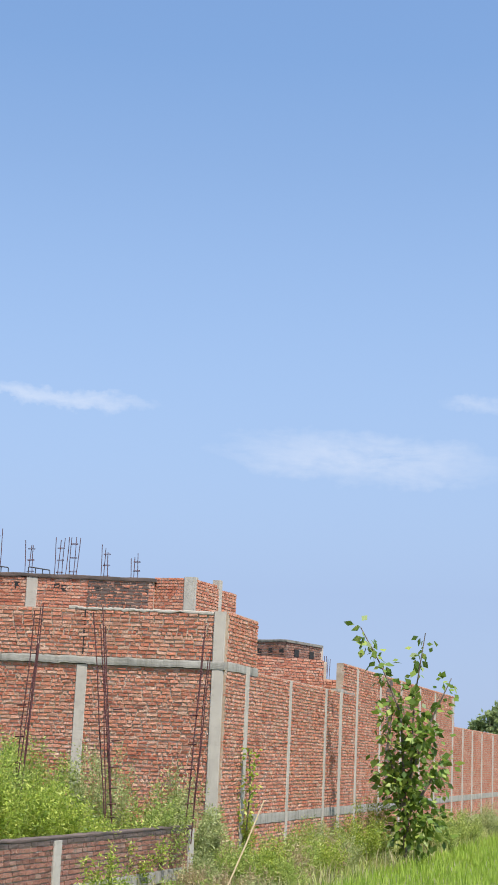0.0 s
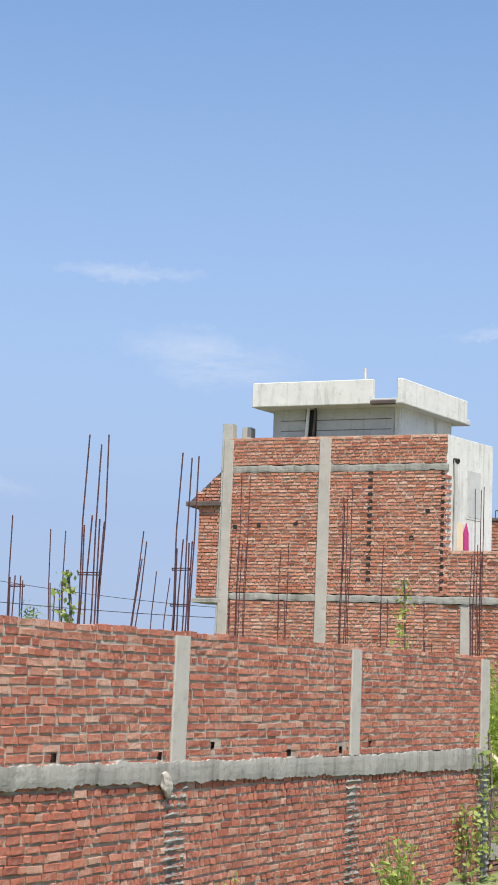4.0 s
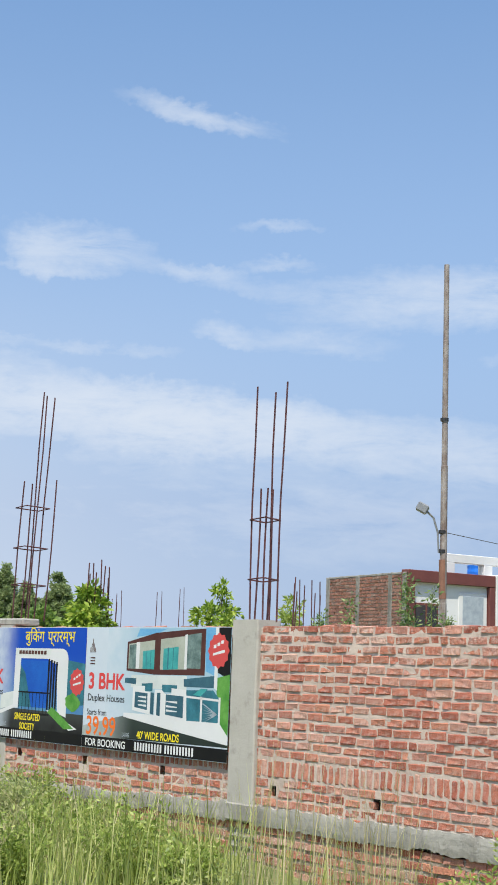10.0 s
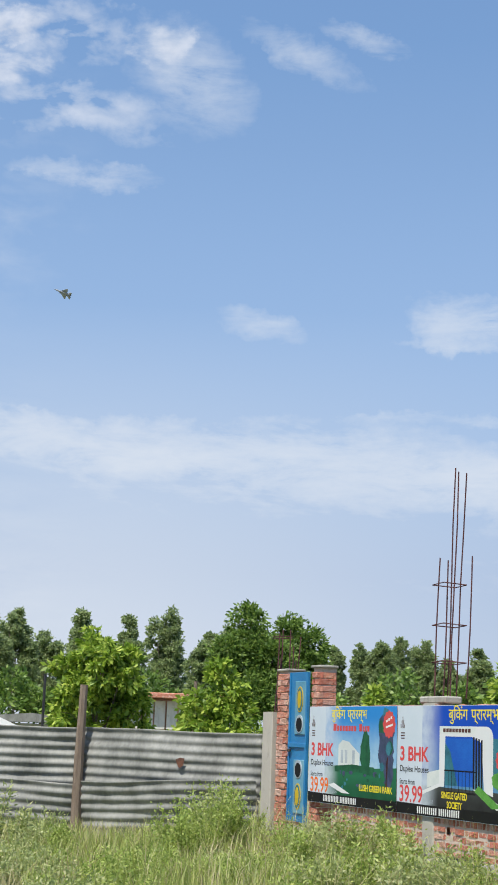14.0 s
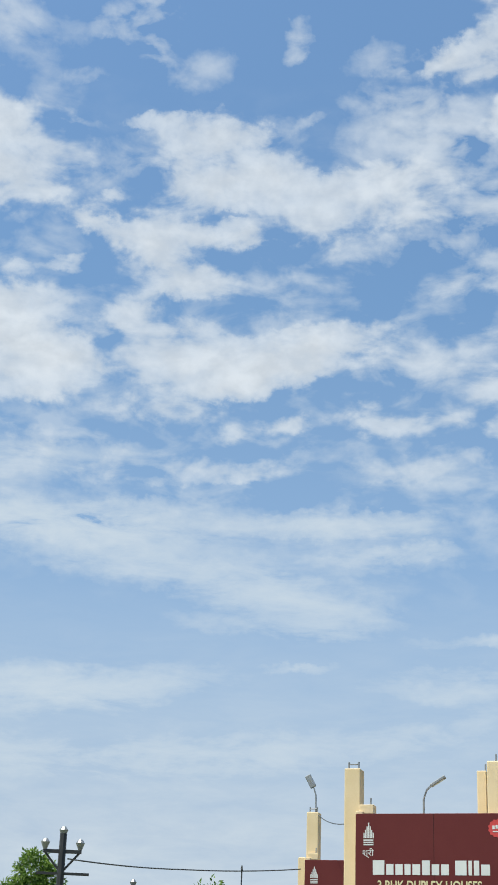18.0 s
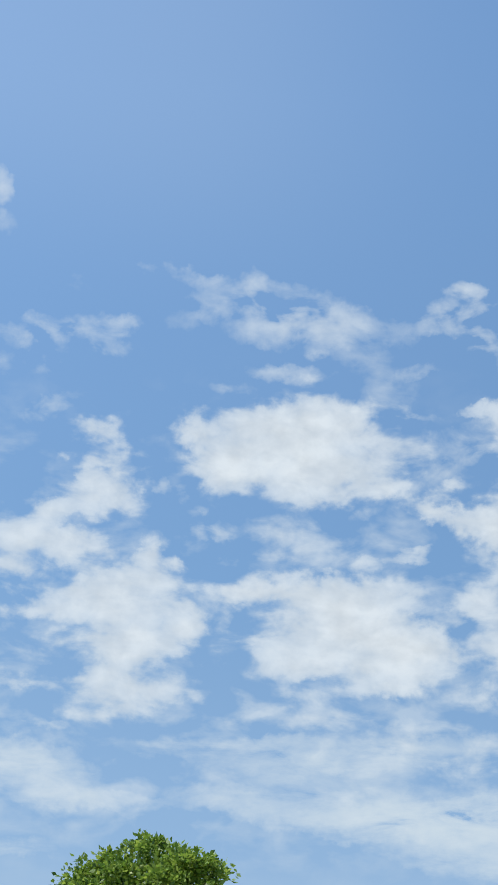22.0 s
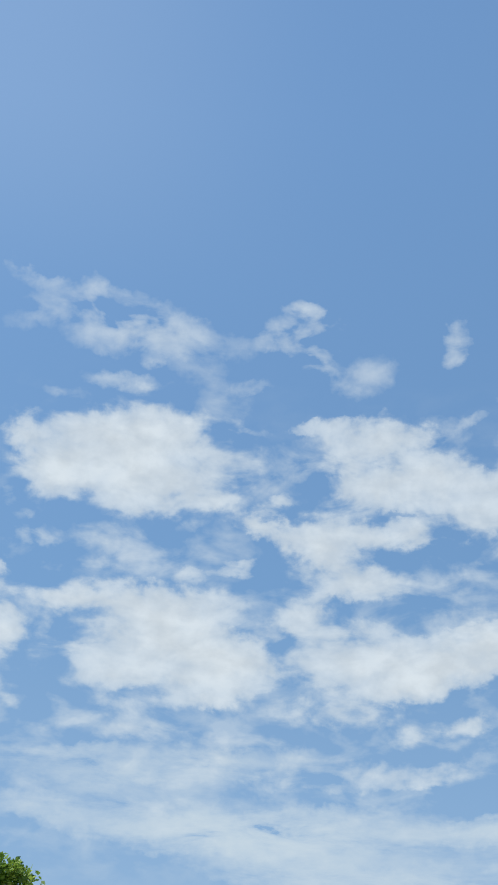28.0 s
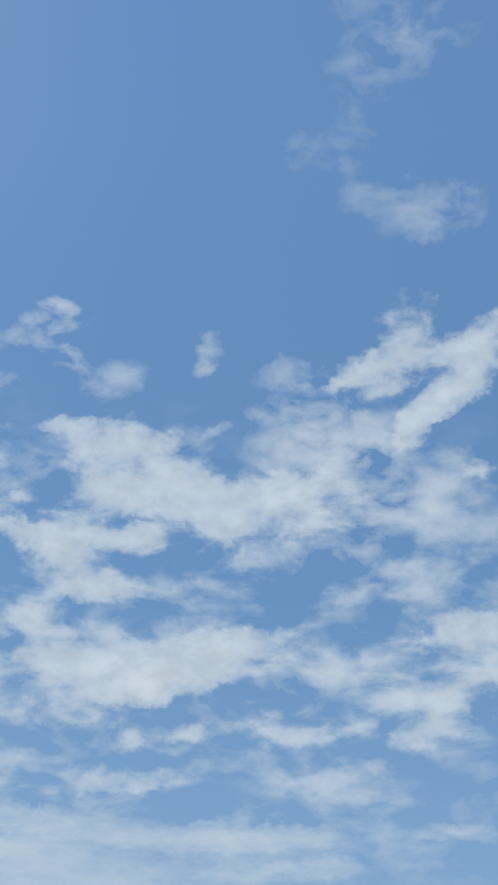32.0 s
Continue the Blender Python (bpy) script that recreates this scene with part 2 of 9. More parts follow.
puff("thick", 99.6, 28.9, 0.97, 0.43, 12, 0.90)
puff("thick", 97.8, 28.3, 1.50, 0.52, 17, 1.00)
puff("thick", 96.1, 28.6, 1.24, 0.82, -3, 1.00)
puff("thick", 94.0, 28.6, 1.50, 0.43, -3, 0.90)
puff("thick", 96.1, 27.3, 1.46, 0.60, 2, 0.90)
puff("thick", 94.7, 26.8, 1.24, 0.52, -3, 0.90)
puff("thick", 96.3, 26.4, 0.86, 0.30, -3, 0.60)
puff("thick", 92.7, 28.5, 0.60, 0.30, -3, 0.50)
puff("thick", 97.5, 25.6, 1.03, 0.47, -3, 0.70)
puff("thick", 96.1, 24.6, 1.93, 0.77, 7, 0.85)
puff("thick", 97.0, 23.7, 2.47, 0.56, -3, 0.65)
puff("thick", 94.2, 23.3, 2.10, 0.77, -3, 0.90)
puff("thick", 93.3, 22.8, 1.29, 0.39, -3, 0.90)
puff("thick", 91.7, 24.2, 1.82, 0.69, -8, 0.80)
puff("thick", 90.1, 24.4, 0.97, 0.82, -3, 0.70)
puff("thick", 91.5, 23.3, 1.72, 0.39, -3, 0.70)
puff("thick", 95.1, 21.9, 1.24, 0.43, -3, 0.65)
puff("thick", 97.4, 21.9, 1.29, 0.47, -3, 0.40)
puff("thick", 93.1, 21.1, 0.64, 0.39, -3, 0.50)
puff("thick", 91.1, 21.5, 0.86, 0.39, -3, 0.50)
puff("wispy", 98.9, 24.7, 1.07, 0.43, -3, 0.50)
puff("wispy", 90.7, 25.4, 1.29, 0.39, -3, 0.40)
puff("wispy", 92.4, 21.7, 1.29, 0.39, -3, 0.40)
puff("wispy", 100.2, 27.1, 0.86, 0.21, -3, 0.50)
puff("wispy", 102.6, 26.9, 0.54, 0.21, -3, 0.40)
puff("wispy", 99.3, 20.3, 2.58, 0.56, 2, 0.50)
puff("wispy", 94.9, 19.6, 2.15, 0.34, -3, 0.50)
puff("wispy", 91.6, 19.7, 1.29, 0.26, -3, 0.40)
puff("wispy", 91.1, 20.7, 1.07, 0.30, -3, 0.30)
puff("thick", 81.5, 37.5, 0.90, 0.60, -2, 0.60)
puff("thick", 81.5, 36.5, 0.82, 0.60, -2, 0.65)
puff("thick", 82.1, 35.4, 1.46, 0.60, -17, 0.85)
puff("thick", 83.9, 35.1, 1.03, 0.47, -22, 0.75)
puff("thick", 82.9, 34.4, 0.82, 0.47, -22, 0.65)
puff("thick", 85.0, 34.9, 0.73, 0.39, -2, 0.50)
puff("wispy", 87.3, 35.1, 0.86, 0.52, -2, 0.50)
puff("wispy", 86.3, 34.8, 0.86, 0.32, -2, 0.45)
puff("thick", 78.3, 36.3, 1.24, 0.52, -22, 0.80)
puff("thick", 78.7, 35.1, 1.24, 0.77, -22, 0.85)
puff("thick", 79.6, 34.1, 1.42, 0.47, -22, 0.75)
puff("thick", 81.4, 33.2, 0.99, 0.56, -47, 0.45)
puff("wispy", 86.2, 32.9, 1.93, 0.97, -22, 0.75)
puff("wispy", 84.2, 32.9, 1.72, 1.03, -2, 0.75)
puff("wispy", 87.3, 33.8, 1.07, 0.39, -2, 0.50)
puff("wispy", 85.2, 31.6, 2.58, 1.03, -17, 0.80)
puff("wispy", 82.3, 30.7, 2.36, 1.24, -2, 0.65)
puff("thick", 88.2, 30.3, 1.67, 0.69, -12, 0.65)
puff("thick", 86.2, 29.5, 1.24, 0.47, -2, 0.65)
puff("thick", 89.2, 29.4, 1.24, 0.77, -2, 0.50)
puff("thick", 86.2, 30.6, 1.93, 0.77, -2, 0.50)
puff("wispy", 90.6, 28.7, 1.07, 0.30, -2, 0.55)
puff("wispy", 87.7, 28.3, 1.50, 0.34, -2, 0.60)
puff("wispy", 83.3, 29.3, 2.58, 1.03, -2, 0.65)
puff("wispy", 79.8, 31.3, 1.29, 0.60, -2, 0.50)
puff("thick", 78.8, 31.4, 0.52, 0.26, -2, 0.50)
puff("wispy", 79.4, 29.8, 1.29, 0.82, -2, 0.35)
puff("wispy", 84.3, 28.2, 2.15, 0.56, -2, 0.55)
puff("wispy", 82.4, 27.3, 1.72, 0.56, -2, 0.55)
puff("wispy", 80.4, 27.9, 1.29, 0.39, -2, 0.40)
puff("wispy", 81.0, 26.7, 1.29, 0.39, -2, 0.45)
puff("wispy", 83.8, 26.9, 1.50, 0.39, -2, 0.40)
puff("wispy", 91.0, 27.0, 2.15, 0.47, -2, 0.30)
puff("wispy", 87.2, 27.4, 1.29, 0.39, -2, 0.25)
puff("thick", 89.9, 24.5, 2.25, 0.64, -7, 0.70)
puff("thick", 88.1, 25.0, 1.50, 0.52, -2, 0.50)
puff("thick", 91.0, 23.6, 1.93, 0.47, -2, 0.60)
puff("wispy", 86.9, 24.2, 1.29, 0.60, -2, 0.50)
puff("thick", 88.0, 22.5, 0.64, 0.34, -2, 0.50)
puff("thick", 87.7, 21.7, 1.24, 0.39, -2, 0.55)
puff("thick", 90.9, 21.6, 0.82, 0.39, -2, 0.50)
puff("thick", 85.7, 21.5, 1.24, 0.39, -2, 0.45)
puff("wispy", 85.3, 22.5, 1.07, 0.60, -2, 0.35)
puff("wispy", 86.2, 23.8, 1.29, 0.60, -2, 0.40)
puff("wispy", 82.9, 24.6, 2.58, 0.47, -12, 0.60)
puff("thick", 79.9, 25.4, 1.24, 0.56, -2, 0.55)
puff("thick", 81.3, 24.8, 1.24, 0.30, -2, 0.40)
puff("thick", 82.1, 22.7, 1.46, 0.56, -2, 0.55)
puff("thick", 80.7, 22.7, 1.24, 0.56, -2, 0.50)
puff("thick", 83.0, 21.7, 1.93, 0.39, -2, 0.40)
puff("thick", 81.9, 21.2, 0.82, 0.30, -2, 0.45)
puff("wispy", 79.8, 22.3, 1.07, 0.52, -2, 0.50)
puff("wispy", 83.9, 23.6, 1.93, 0.60, -2, 0.50)
puff("wispy", 79.1, 23.7, 0.64, 0.52, -2, 0.40)
puff("wispy", 95.9, 19.6, 2.58, 0.43, -2, 0.50)
puff("wispy", 93.0, 19.6, 1.29, 0.26, -2, 0.40)
puff("wispy", 85.3, 20.1, 3.00, 0.39, -7, 0.50)
puff("wispy", 83.0, 20.3, 1.29, 0.26, -2, 0.40)
puff("wispy", 80.9, 48.0, 2.36, 1.03, 8, 0.27)
puff("wispy", 82.2, 47.1, 1.93, 0.60, -2, 0.18)
puff("wispy", 82.5, 45.9, 1.72, 0.82, -2, 0.13)
puff("wispy", 84.0, 44.7, 1.29, 1.18, -62, 0.12)
puff("wispy", 86.6, 43.5, 0.86, 0.52, -2, 0.15)
puff("wispy", 84.6, 43.1, 1.29, 1.03, -2, 0.10)
puff("wispy", 80.5, 41.1, 1.50, 0.77, -2, 0.33)
puff("wispy", 80.2, 40.3, 0.64, 0.30, -2, 0.24)
puff("wispy", 83.5, 41.7, 1.07, 0.47, -2, 0.18)
puff("wispy", 78.5, 41.2, 0.86, 0.82, -2, 0.15)
puff("wispy", 81.2, 42.6, 0.21, 0.17, -2, 0.18)
puff("thick", 79.4, 25.2, 1.29, 0.77, -12, 0.50)
puff("thick", 77.3, 25.5, 1.72, 0.64, -17, 0.50)
puff("wispy", 75.2, 25.7, 1.29, 0.69, -2, 0.60)
puff("wispy", 73.1, 25.7, 1.29, 0.77, -2, 0.65)
puff("thick", 70.6, 25.8, 1.03, 0.77, -2, 0.60)
puff("wispy", 70.1, 24.8, 0.64, 0.39, -2, 0.40)
puff("thick", 77.2, 24.0, 1.93, 0.47, -12, 0.50)
puff("thick", 80.0, 23.9, 2.15, 0.73, -17, 0.50)
puff("thick", 80.9, 21.9, 1.72, 0.52, -17, 0.35)
puff("wispy", 75.8, 23.4, 1.93, 0.47, -2, 0.60)
puff("wispy", 73.6, 23.2, 1.93, 0.56, -2, 0.65)
puff("wispy", 71.3, 22.7, 1.50, 0.56, 8, 0.40)
puff("wispy", 77.2, 22.3, 1.72, 0.26, -2, 0.50)
puff("soft", 73.1, 20.7, 1.93, 0.39, 3, 0.65)
puff("wispy", 74.9, 20.9, 0.86, 0.26, -2, 0.40)
puff("thick", 75.7, 28.1, 0.60, 0.28, -2, 0.60)
puff("wispy", 75.0, 27.9, 0.32, 0.21, -2, 0.40)
puff("thick", 70.2, 27.5, 0.36, 0.17, -2, 0.45)
puff("thick", 72.2, 26.9, 0.64, 0.15, -2, 0.30)
puff("wispy", 78.7, 26.9, 1.29, 0.39, -2, 0.40)
puff("wispy", 77.4, 29.5, 1.72, 0.82, -2, 0.25)
puff("wispy", 73.1, 29.5, 1.72, 0.47, -2, 0.40)
puff("soft", 87.8, 17.6, 2.79, 0.56, 1, 0.60)
puff("soft", 88.2, 16.5, 3.43, 0.39, 1, 0.50)
puff("soft", 85.8, 16.7, 1.29, 0.26, -2, 0.50)
puff("soft", 80.5, 18.0, 1.72, 0.24, 3, 0.50)
puff("soft", 85.3, 19.7, 2.58, 0.39, -2, 0.40)
puff("soft", 88.1, 14.8, 2.15, 0.97, -2, 0.30)
puff("soft", 82.1, 13.4, 3.43, 0.28, 1, 0.60)
puff("soft", 79.4, 13.3, 2.58, 0.32, 1, 0.65)
puff("soft", 83.7, 11.9, 4.72, 0.47, -2, 0.50)
puff("soft", 80.4, 11.1, 4.29, 0.56, -2, 0.50)
puff("soft", 77.4, 11.8, 2.58, 0.39, 1, 0.90)
puff("soft", 75.0, 11.3, 3.00, 0.43, 3, 1.00)
puff("soft", 72.6, 10.5, 3.43, 0.47, 1, 1.00)
puff("soft", 76.9, 10.6, 3.22, 0.39, 1, 0.70)
puff("soft", 70.9, 10.1, 2.58, 0.47, -2, 0.90)
puff("soft", 70.0, 11.3, 1.72, 0.39, -2, 0.60)
puff("soft", 85.8, 10.1, 4.29, 0.47, -2, 0.40)
puff("soft", 95.5, 17.6, 4.29, 0.64, 0, 0.90)
puff("soft", 100.0, 17.5, 3.22, 0.60, -2, 0.80)
puff("soft", 88.8, 17.8, 2.79, 0.39, -2, 0.80)
puff("soft", 94.8, 16.1, 4.29, 0.86, 13, 0.85)
puff("soft", 91.0, 15.0, 3.22, 0.86, 8, 0.80)
puff("soft", 92.0, 13.9, 2.79, 0.39, 3, 0.55)
puff("soft", 87.0, 16.6, 2.15, 0.24, -2, 0.55)
puff("soft", 85.7, 17.6, 0.86, 0.30, -2, 0.40)
puff("soft", 89.6, 13.7, 1.29, 0.39, -2, 0.40)
puff("soft", 90.2, 12.4, 1.29, 0.17, -2, 0.65)
puff("soft", 99.5, 11.0, 3.86, 0.75, -2, 0.40)
puff("soft", 84.4, 11.5, 2.58, 0.39, -2, 0.45)
puff("soft", 84.8, 12.5, 1.72, 0.30, -2, 0.40)

drawn = wcomb(wmath("MULTIPLY", az0, 0.5), el0, 1.7)
fine = wnoise(drawn, 0.85, 7.0, 0.53, 0.3).outputs["Fac"]
fine2 = wnoise(streak, 1.0, 10.0, 0.66, 0.3).outputs["Fac"]
billow = wnoise(flat, 1.3, 4.0, 0.5, 0.1).outputs["Fac"]
# thick cumulus: ragged soft edges; veils: streaky
body = PUFFS["thick"]
grain = wmath("MULTIPLY_ADD", wmath("SUBTRACT", billow, 0.5), 0.5, wmath("MULTIPLY", wmath("SUBTRACT", fine, 0.5), 2.6))
rag = wmath("MULTIPLY", grain, wmap(body, 0.0, 0.35, 0.0, 1.0, smooth=False))
dense = wmath("MULTIPLY", wmap(wmath("ADD", body, rag), 0.08, 2.1, 0.0, 1.0, smooth=False), 0.97)
dense = wmath("MULTIPLY", dense, wmath("MULTIPLY_ADD", dense, -0.75, 1.75))
fringe = wmath("MULTIPLY", wmap(wmath("ADD", body, wmath("MULTIPLY", grain, 1.3)), 0.0, 0.9, 0.0, 0.42), wmap(body, 0.0, 0.2, 0.0, 1.0))
loose = wmath("MULTIPLY", wmath("MAXIMUM", wmath("MULTIPLY_ADD", grain, 0.75, 0.02), 0.0), wmath("MULTIPLY", wmap(az0, 70.0, 84.0, 0.0, 1.0), wmath("MULTIPLY", wmap(el0, 13.0, 19.0, 0.0, 1.0), wmap(el0, 25.0, 36.0, 1.0, 0.0))))
fringe = wmath("MAXIMUM", fringe, wmath("MINIMUM", loose, 0.4))
light = wmath("MAXIMUM", wmath("ADD", wmath("MULTIPLY", PUFFS["wispy"], wmath("MULTIPLY_ADD", grain, 3.2, 1.0)), -0.08), 0.0)
light = wmath("MULTIPLY", wmath("DIVIDE", light, wmath("ADD", light, 1.0)), 0.95)
thick = wmath("SUBTRACT", 1.0, wmath("MULTIPLY", wmath("SUBTRACT", 1.0, dense), wmath("MULTIPLY", wmath("SUBTRACT", 1.0, fringe), wmath("SUBTRACT", 1.0, light))))
veil_in = wmath("MULTIPLY", PUFFS["soft"], wmath("ADD", 1.0, wmath("MULTIPLY", wmath("SUBTRACT", fine2, 0.5), 5.0)))
veil_x = wmath("MAXIMUM", wmath("ADD", veil_in, -0.04), 0.0)
glare = wmath("MULTIPLY", wmap(az0, 35.0, 85.0, 0.0, 1.0), wmap(el0, 3.0, 16.0, 0.82, 0.0, smooth=False))
glare = wmath("MULTIPLY", glare, wmath("ADD", 1.0, wmath("MULTIPLY", wmath("SUBTRACT", fine2, 0.62), wmap(az0, 68.0, 82.0, 0.0, 1.3))))
veil = wmath("MAXIMUM", wmath("MULTIPLY", wmath("DIVIDE", veil_x, wmath("ADD", veil_x, 0.95)), 0.95), glare)
haze = wmap(el0, 6.0, 26.0, 0.9, 0.0, smooth=False)
high = wmath("MULTIPLY", wmap(az0, 92.0, 116.0, 0.0, 1.0), wmap(el0, 34.0, 45.0, 0.0, 0.09))
veil = wmath("MAXIMUM", veil, high)
cover = wmath("SUBTRACT", 1.0, wmath("MULTIPLY", wmath("SUBTRACT", 1.0, thick), wmath("SUBTRACT", 1.0, veil)))

nish = WN.new("ShaderNodeTexSky")
nish.sky_type, nish.sun_disc = "NISHITA", False
nish.sun_elevation, nish.sun_rotation = radians(SUN_EL), radians(-SUN_AZ)
nish.altitude, nish.air_density, nish.dust_density, nish.ozone_density = 100, 1.1, 0.9, 2.5
mixc = WN.new("ShaderNodeMix")
mixc.data_type = "RGBA"
WL.new(cover, mixc.inputs[0])
tone = WN.new("ShaderNodeMix")
tone.data_type = "RGBA"
WL.new(thick, tone.inputs[0])
tone.inputs[6].default_value = SKY_VEIL
puffy = WN.new("ShaderNodeMix")
puffy.data_type = "RGBA"
WL.new(wmap(wmath("ADD", billow, fine), 0.8, 1.2, 0.0, 1.0, smooth=False), puffy.inputs[0])
puffy.inputs[6].default_value = tuple(c * 0.9 for c in SKY_CLOUD[:3]) + (1,)
puffy.inputs[7].default_value = tuple(c * 1.05 for c in SKY_CLOUD[:3]) + (1,)
WL.new(puffy.outputs[2], tone.inputs[7])
blue = WN.new("ShaderNodeHueSaturation")
blue.inputs["Saturation"].default_value = 1.06
lift = WN.new("ShaderNodeVectorMath")
lift.operation = "SCALE"
WL.new(nish.outputs[0], lift.inputs[0])
WL.new(wmap(el0, 22.0, 44.0, 1.0, 1.22, smooth=False), lift.inputs["Scale"])
WL.new(lift.outputs[0], blue.inputs["Color"])
low = WN.new("ShaderNodeMix")
low.data_type = "RGBA"
WL.new(haze, low.inputs[0])
WL.new(blue.outputs[0], low.inputs[6])
low.inputs[7].default_value = SKY_HAZE
WL.new(low.outputs[2], mixc.inputs[6])
WL.new(tone.outputs[2], mixc.inputs[7])
bg = WN.new("ShaderNodeBackground")
bg.inputs["Strength"].default_value = 0.14
WL.new(mixc.outputs[2], bg.inputs["Color"])
out = WN.new("ShaderNodeOutputWorld")
WL.new(bg.outputs[0], out.inputs[0])

# ---- materials ----


def nodes_of(name):
    m = bpy.data.materials.new(name)
    m.use_nodes = True
    nt = m.node_tree
    return m, nt, nt.nodes, nt.links, nt.nodes["Principled BSDF"]


def mixer(nt, fac, a, b, mode="MIX"):
    n = nt.nodes.new("ShaderNodeMix")
    n.data_type, n.blend_type = "RGBA", mode
    for sock, v in ((0, fac), (6, a), (7, b)):
        if isinstance(v, (int, float)):
            n.inputs[sock].default_value = v
        elif isinstance(v, tuple):
            n.inputs[sock].default_value = (*v, 1) if len(v) == 3 else v
        else:
            nt.links.new(v, n.inputs[sock])
    return n.outputs[2]


def coords(nt, stretch=(1, 1, 1)):
    tcn = nt.nodes.new("ShaderNodeTexCoord")
    if stretch == (1, 1, 1):
        return tcn.outputs["Object"]
    mp = nt.nodes.new("ShaderNodeMapping")
    mp.inputs["Scale"].default_value = stretch
    nt.links.new(tcn.outputs["Object"], mp.inputs[0])
    return mp.outputs[0]


def tex(nt, vec, scale, detail=4.0, rough=0.6, lo=0.35, hi=0.65):
    n = nt.nodes.new("ShaderNodeTexNoise")
    n.inputs["Scale"].default_value, n.inputs["Detail"].default_value, n.inputs["Roughness"].default_value = scale, detail, rough
    nt.links.new(vec, n.inputs["Vector"])
    r = nt.nodes.new("ShaderNodeMapRange")
    r.inputs[1].default_value, r.inputs[2].default_value = lo, hi
    nt.links.new(n.outputs["Fac"], r.inputs[0])
    return r.outputs[0]


def bumped(nt, bsdf, height, strength, dist):
    b = nt.nodes.new("ShaderNodeBump")
    b.inputs["Strength"].default_value, b.inputs["Distance"].default_value = strength, dist
    nt.links.new(height, b.inputs["Height"])
    nt.links.new(b.outputs[0], bsdf.inputs["Normal"])


def island_random(nt):
    """A number of its own for each object and each loose piece of a mesh."""
    g = nt.nodes.new("ShaderNodeNewGeometry")
    o = nt.nodes.new("ShaderNodeObjectInfo")
    s = nt.nodes.new("ShaderNodeMath")
    s.operation = "ADD"
    nt.links.new(g.outputs["Random Per Island"], s.inputs[0])
    nt.links.new(o.outputs["Random"], s.inputs[1])
    f = nt.nodes.new("ShaderNodeMath")
    f.operation = "FRACT"
    nt.links.new(s.outputs[0], f.inputs[0])
    return f.outputs[0]


def ramp(nt, fac, stops):
    r = nt.nodes.new("ShaderNodeValToRGB")
    while len(r.color_ramp.elements) < len(stops):
        r.color_ramp.elements.new(0.5)
    for e, (p, c) in zip(r.color_ramp.elements, stops):
        e.position, e.color = p, (*c, 1)
    nt.links.new(fac, r.inputs[0])
    return r.outputs[0]


def plain(name, a, b, scale=3.0, rough=0.85, bump=0.2, grain=60.0, metal=0.0, stretch=(1, 1, 1), dist=0.01):
    """A surface that varies between two colours at two scales."""
    m, nt, N, L, p = nodes_of(name)
    v = coords(nt, stretch)
    big, small = tex(nt, v, scale), tex(nt, v, grain, 3.0)
    c = mixer(nt, big, a, b)
    c = mixer(nt, 0.25, c, mixer(nt, small, a, b))
    L.new(c, p.inputs["Base Color"])
    p.inputs["Roughness"].default_value, p.inputs["Metallic"].default_value = rough, metal
    bumped(nt, p, small, bump, dist)
    return m


def brick_material(name, tones, smear, smear_amount):
    m, nt, N, L, p = nodes_of(name)
    v = coords(nt)
    c = ramp(nt, island_random(nt), [(i / (len(tones) - 1), t) for i, t in enumerate(tones)])
    grain = tex(nt, v, 55, 5.0, 0.7)
    c = mixer(nt, mixer(nt, grain, (0.0, 0, 0), (0.5, 0.5, 0.5)), c, tuple(x * 0.45 for x in tones[0]))
    c = mixer(nt, mixer(nt, tex(nt, v, 19, 4.0, 0.65, 0.48, 0.72), (0.0, 0, 0), (0.32, 0.32, 0.32)), c, tuple(x * 0.5 for x in tones[1]))
    patch = tex(nt, v, 0.9, 6.0, 0.65, 0.38, 0.68)
    dab = tex(nt, v, 17.0, 5.0, 0.75, 0.48, 0.62)
    mul = N.new("ShaderNodeMath")
    mul.operation = "MULTIPLY"
    L.new(patch, mul.inputs[0]), L.new(dab, mul.inputs[1])
    am = N.new("ShaderNodeMath")
    am.operation = "MULTIPLY"
    L.new(mul.outputs[0], am.inputs[0])
    am.inputs[1].default_value = smear_amount
    c = mixer(nt, am.outputs[0], c, smear)
    L.new(c, p.inputs["Base Color"])
    p.inputs["Roughness"].default_value = 0.93
    bumped(nt, p, tex(nt, v, 30, 6.0, 0.75, 0.25, 0.75), 0.9, 0.011)
    return m


def leaf_material(name, dark, light, yellow=None, through=0.25):
    m, nt, N, L, p = nodes_of(name)
    r = island_random(nt)
    stops = [(0.0, dark), (0.6, light), (1.0, yellow or light)]
    c = ramp(nt, r, stops)
    L.new(c, p.inputs["Base Color"])
    p.inputs["Roughness"].default_value = 0.5
    p.inputs["Transmission Weight"].default_value = 0.0
    tr = N.new("ShaderNodeBsdfTranslucent")
    L.new(c, tr.inputs["Color"])
    mx = N.new("ShaderNodeMixShader")
    mx.inputs[0].default_value = through
    L.new(p.outputs[0], mx.inputs[1]), L.new(tr.outputs[0], mx.inputs[2])
    L.new(mx.outputs[0], N["Material Output"].inputs[0])
    return m


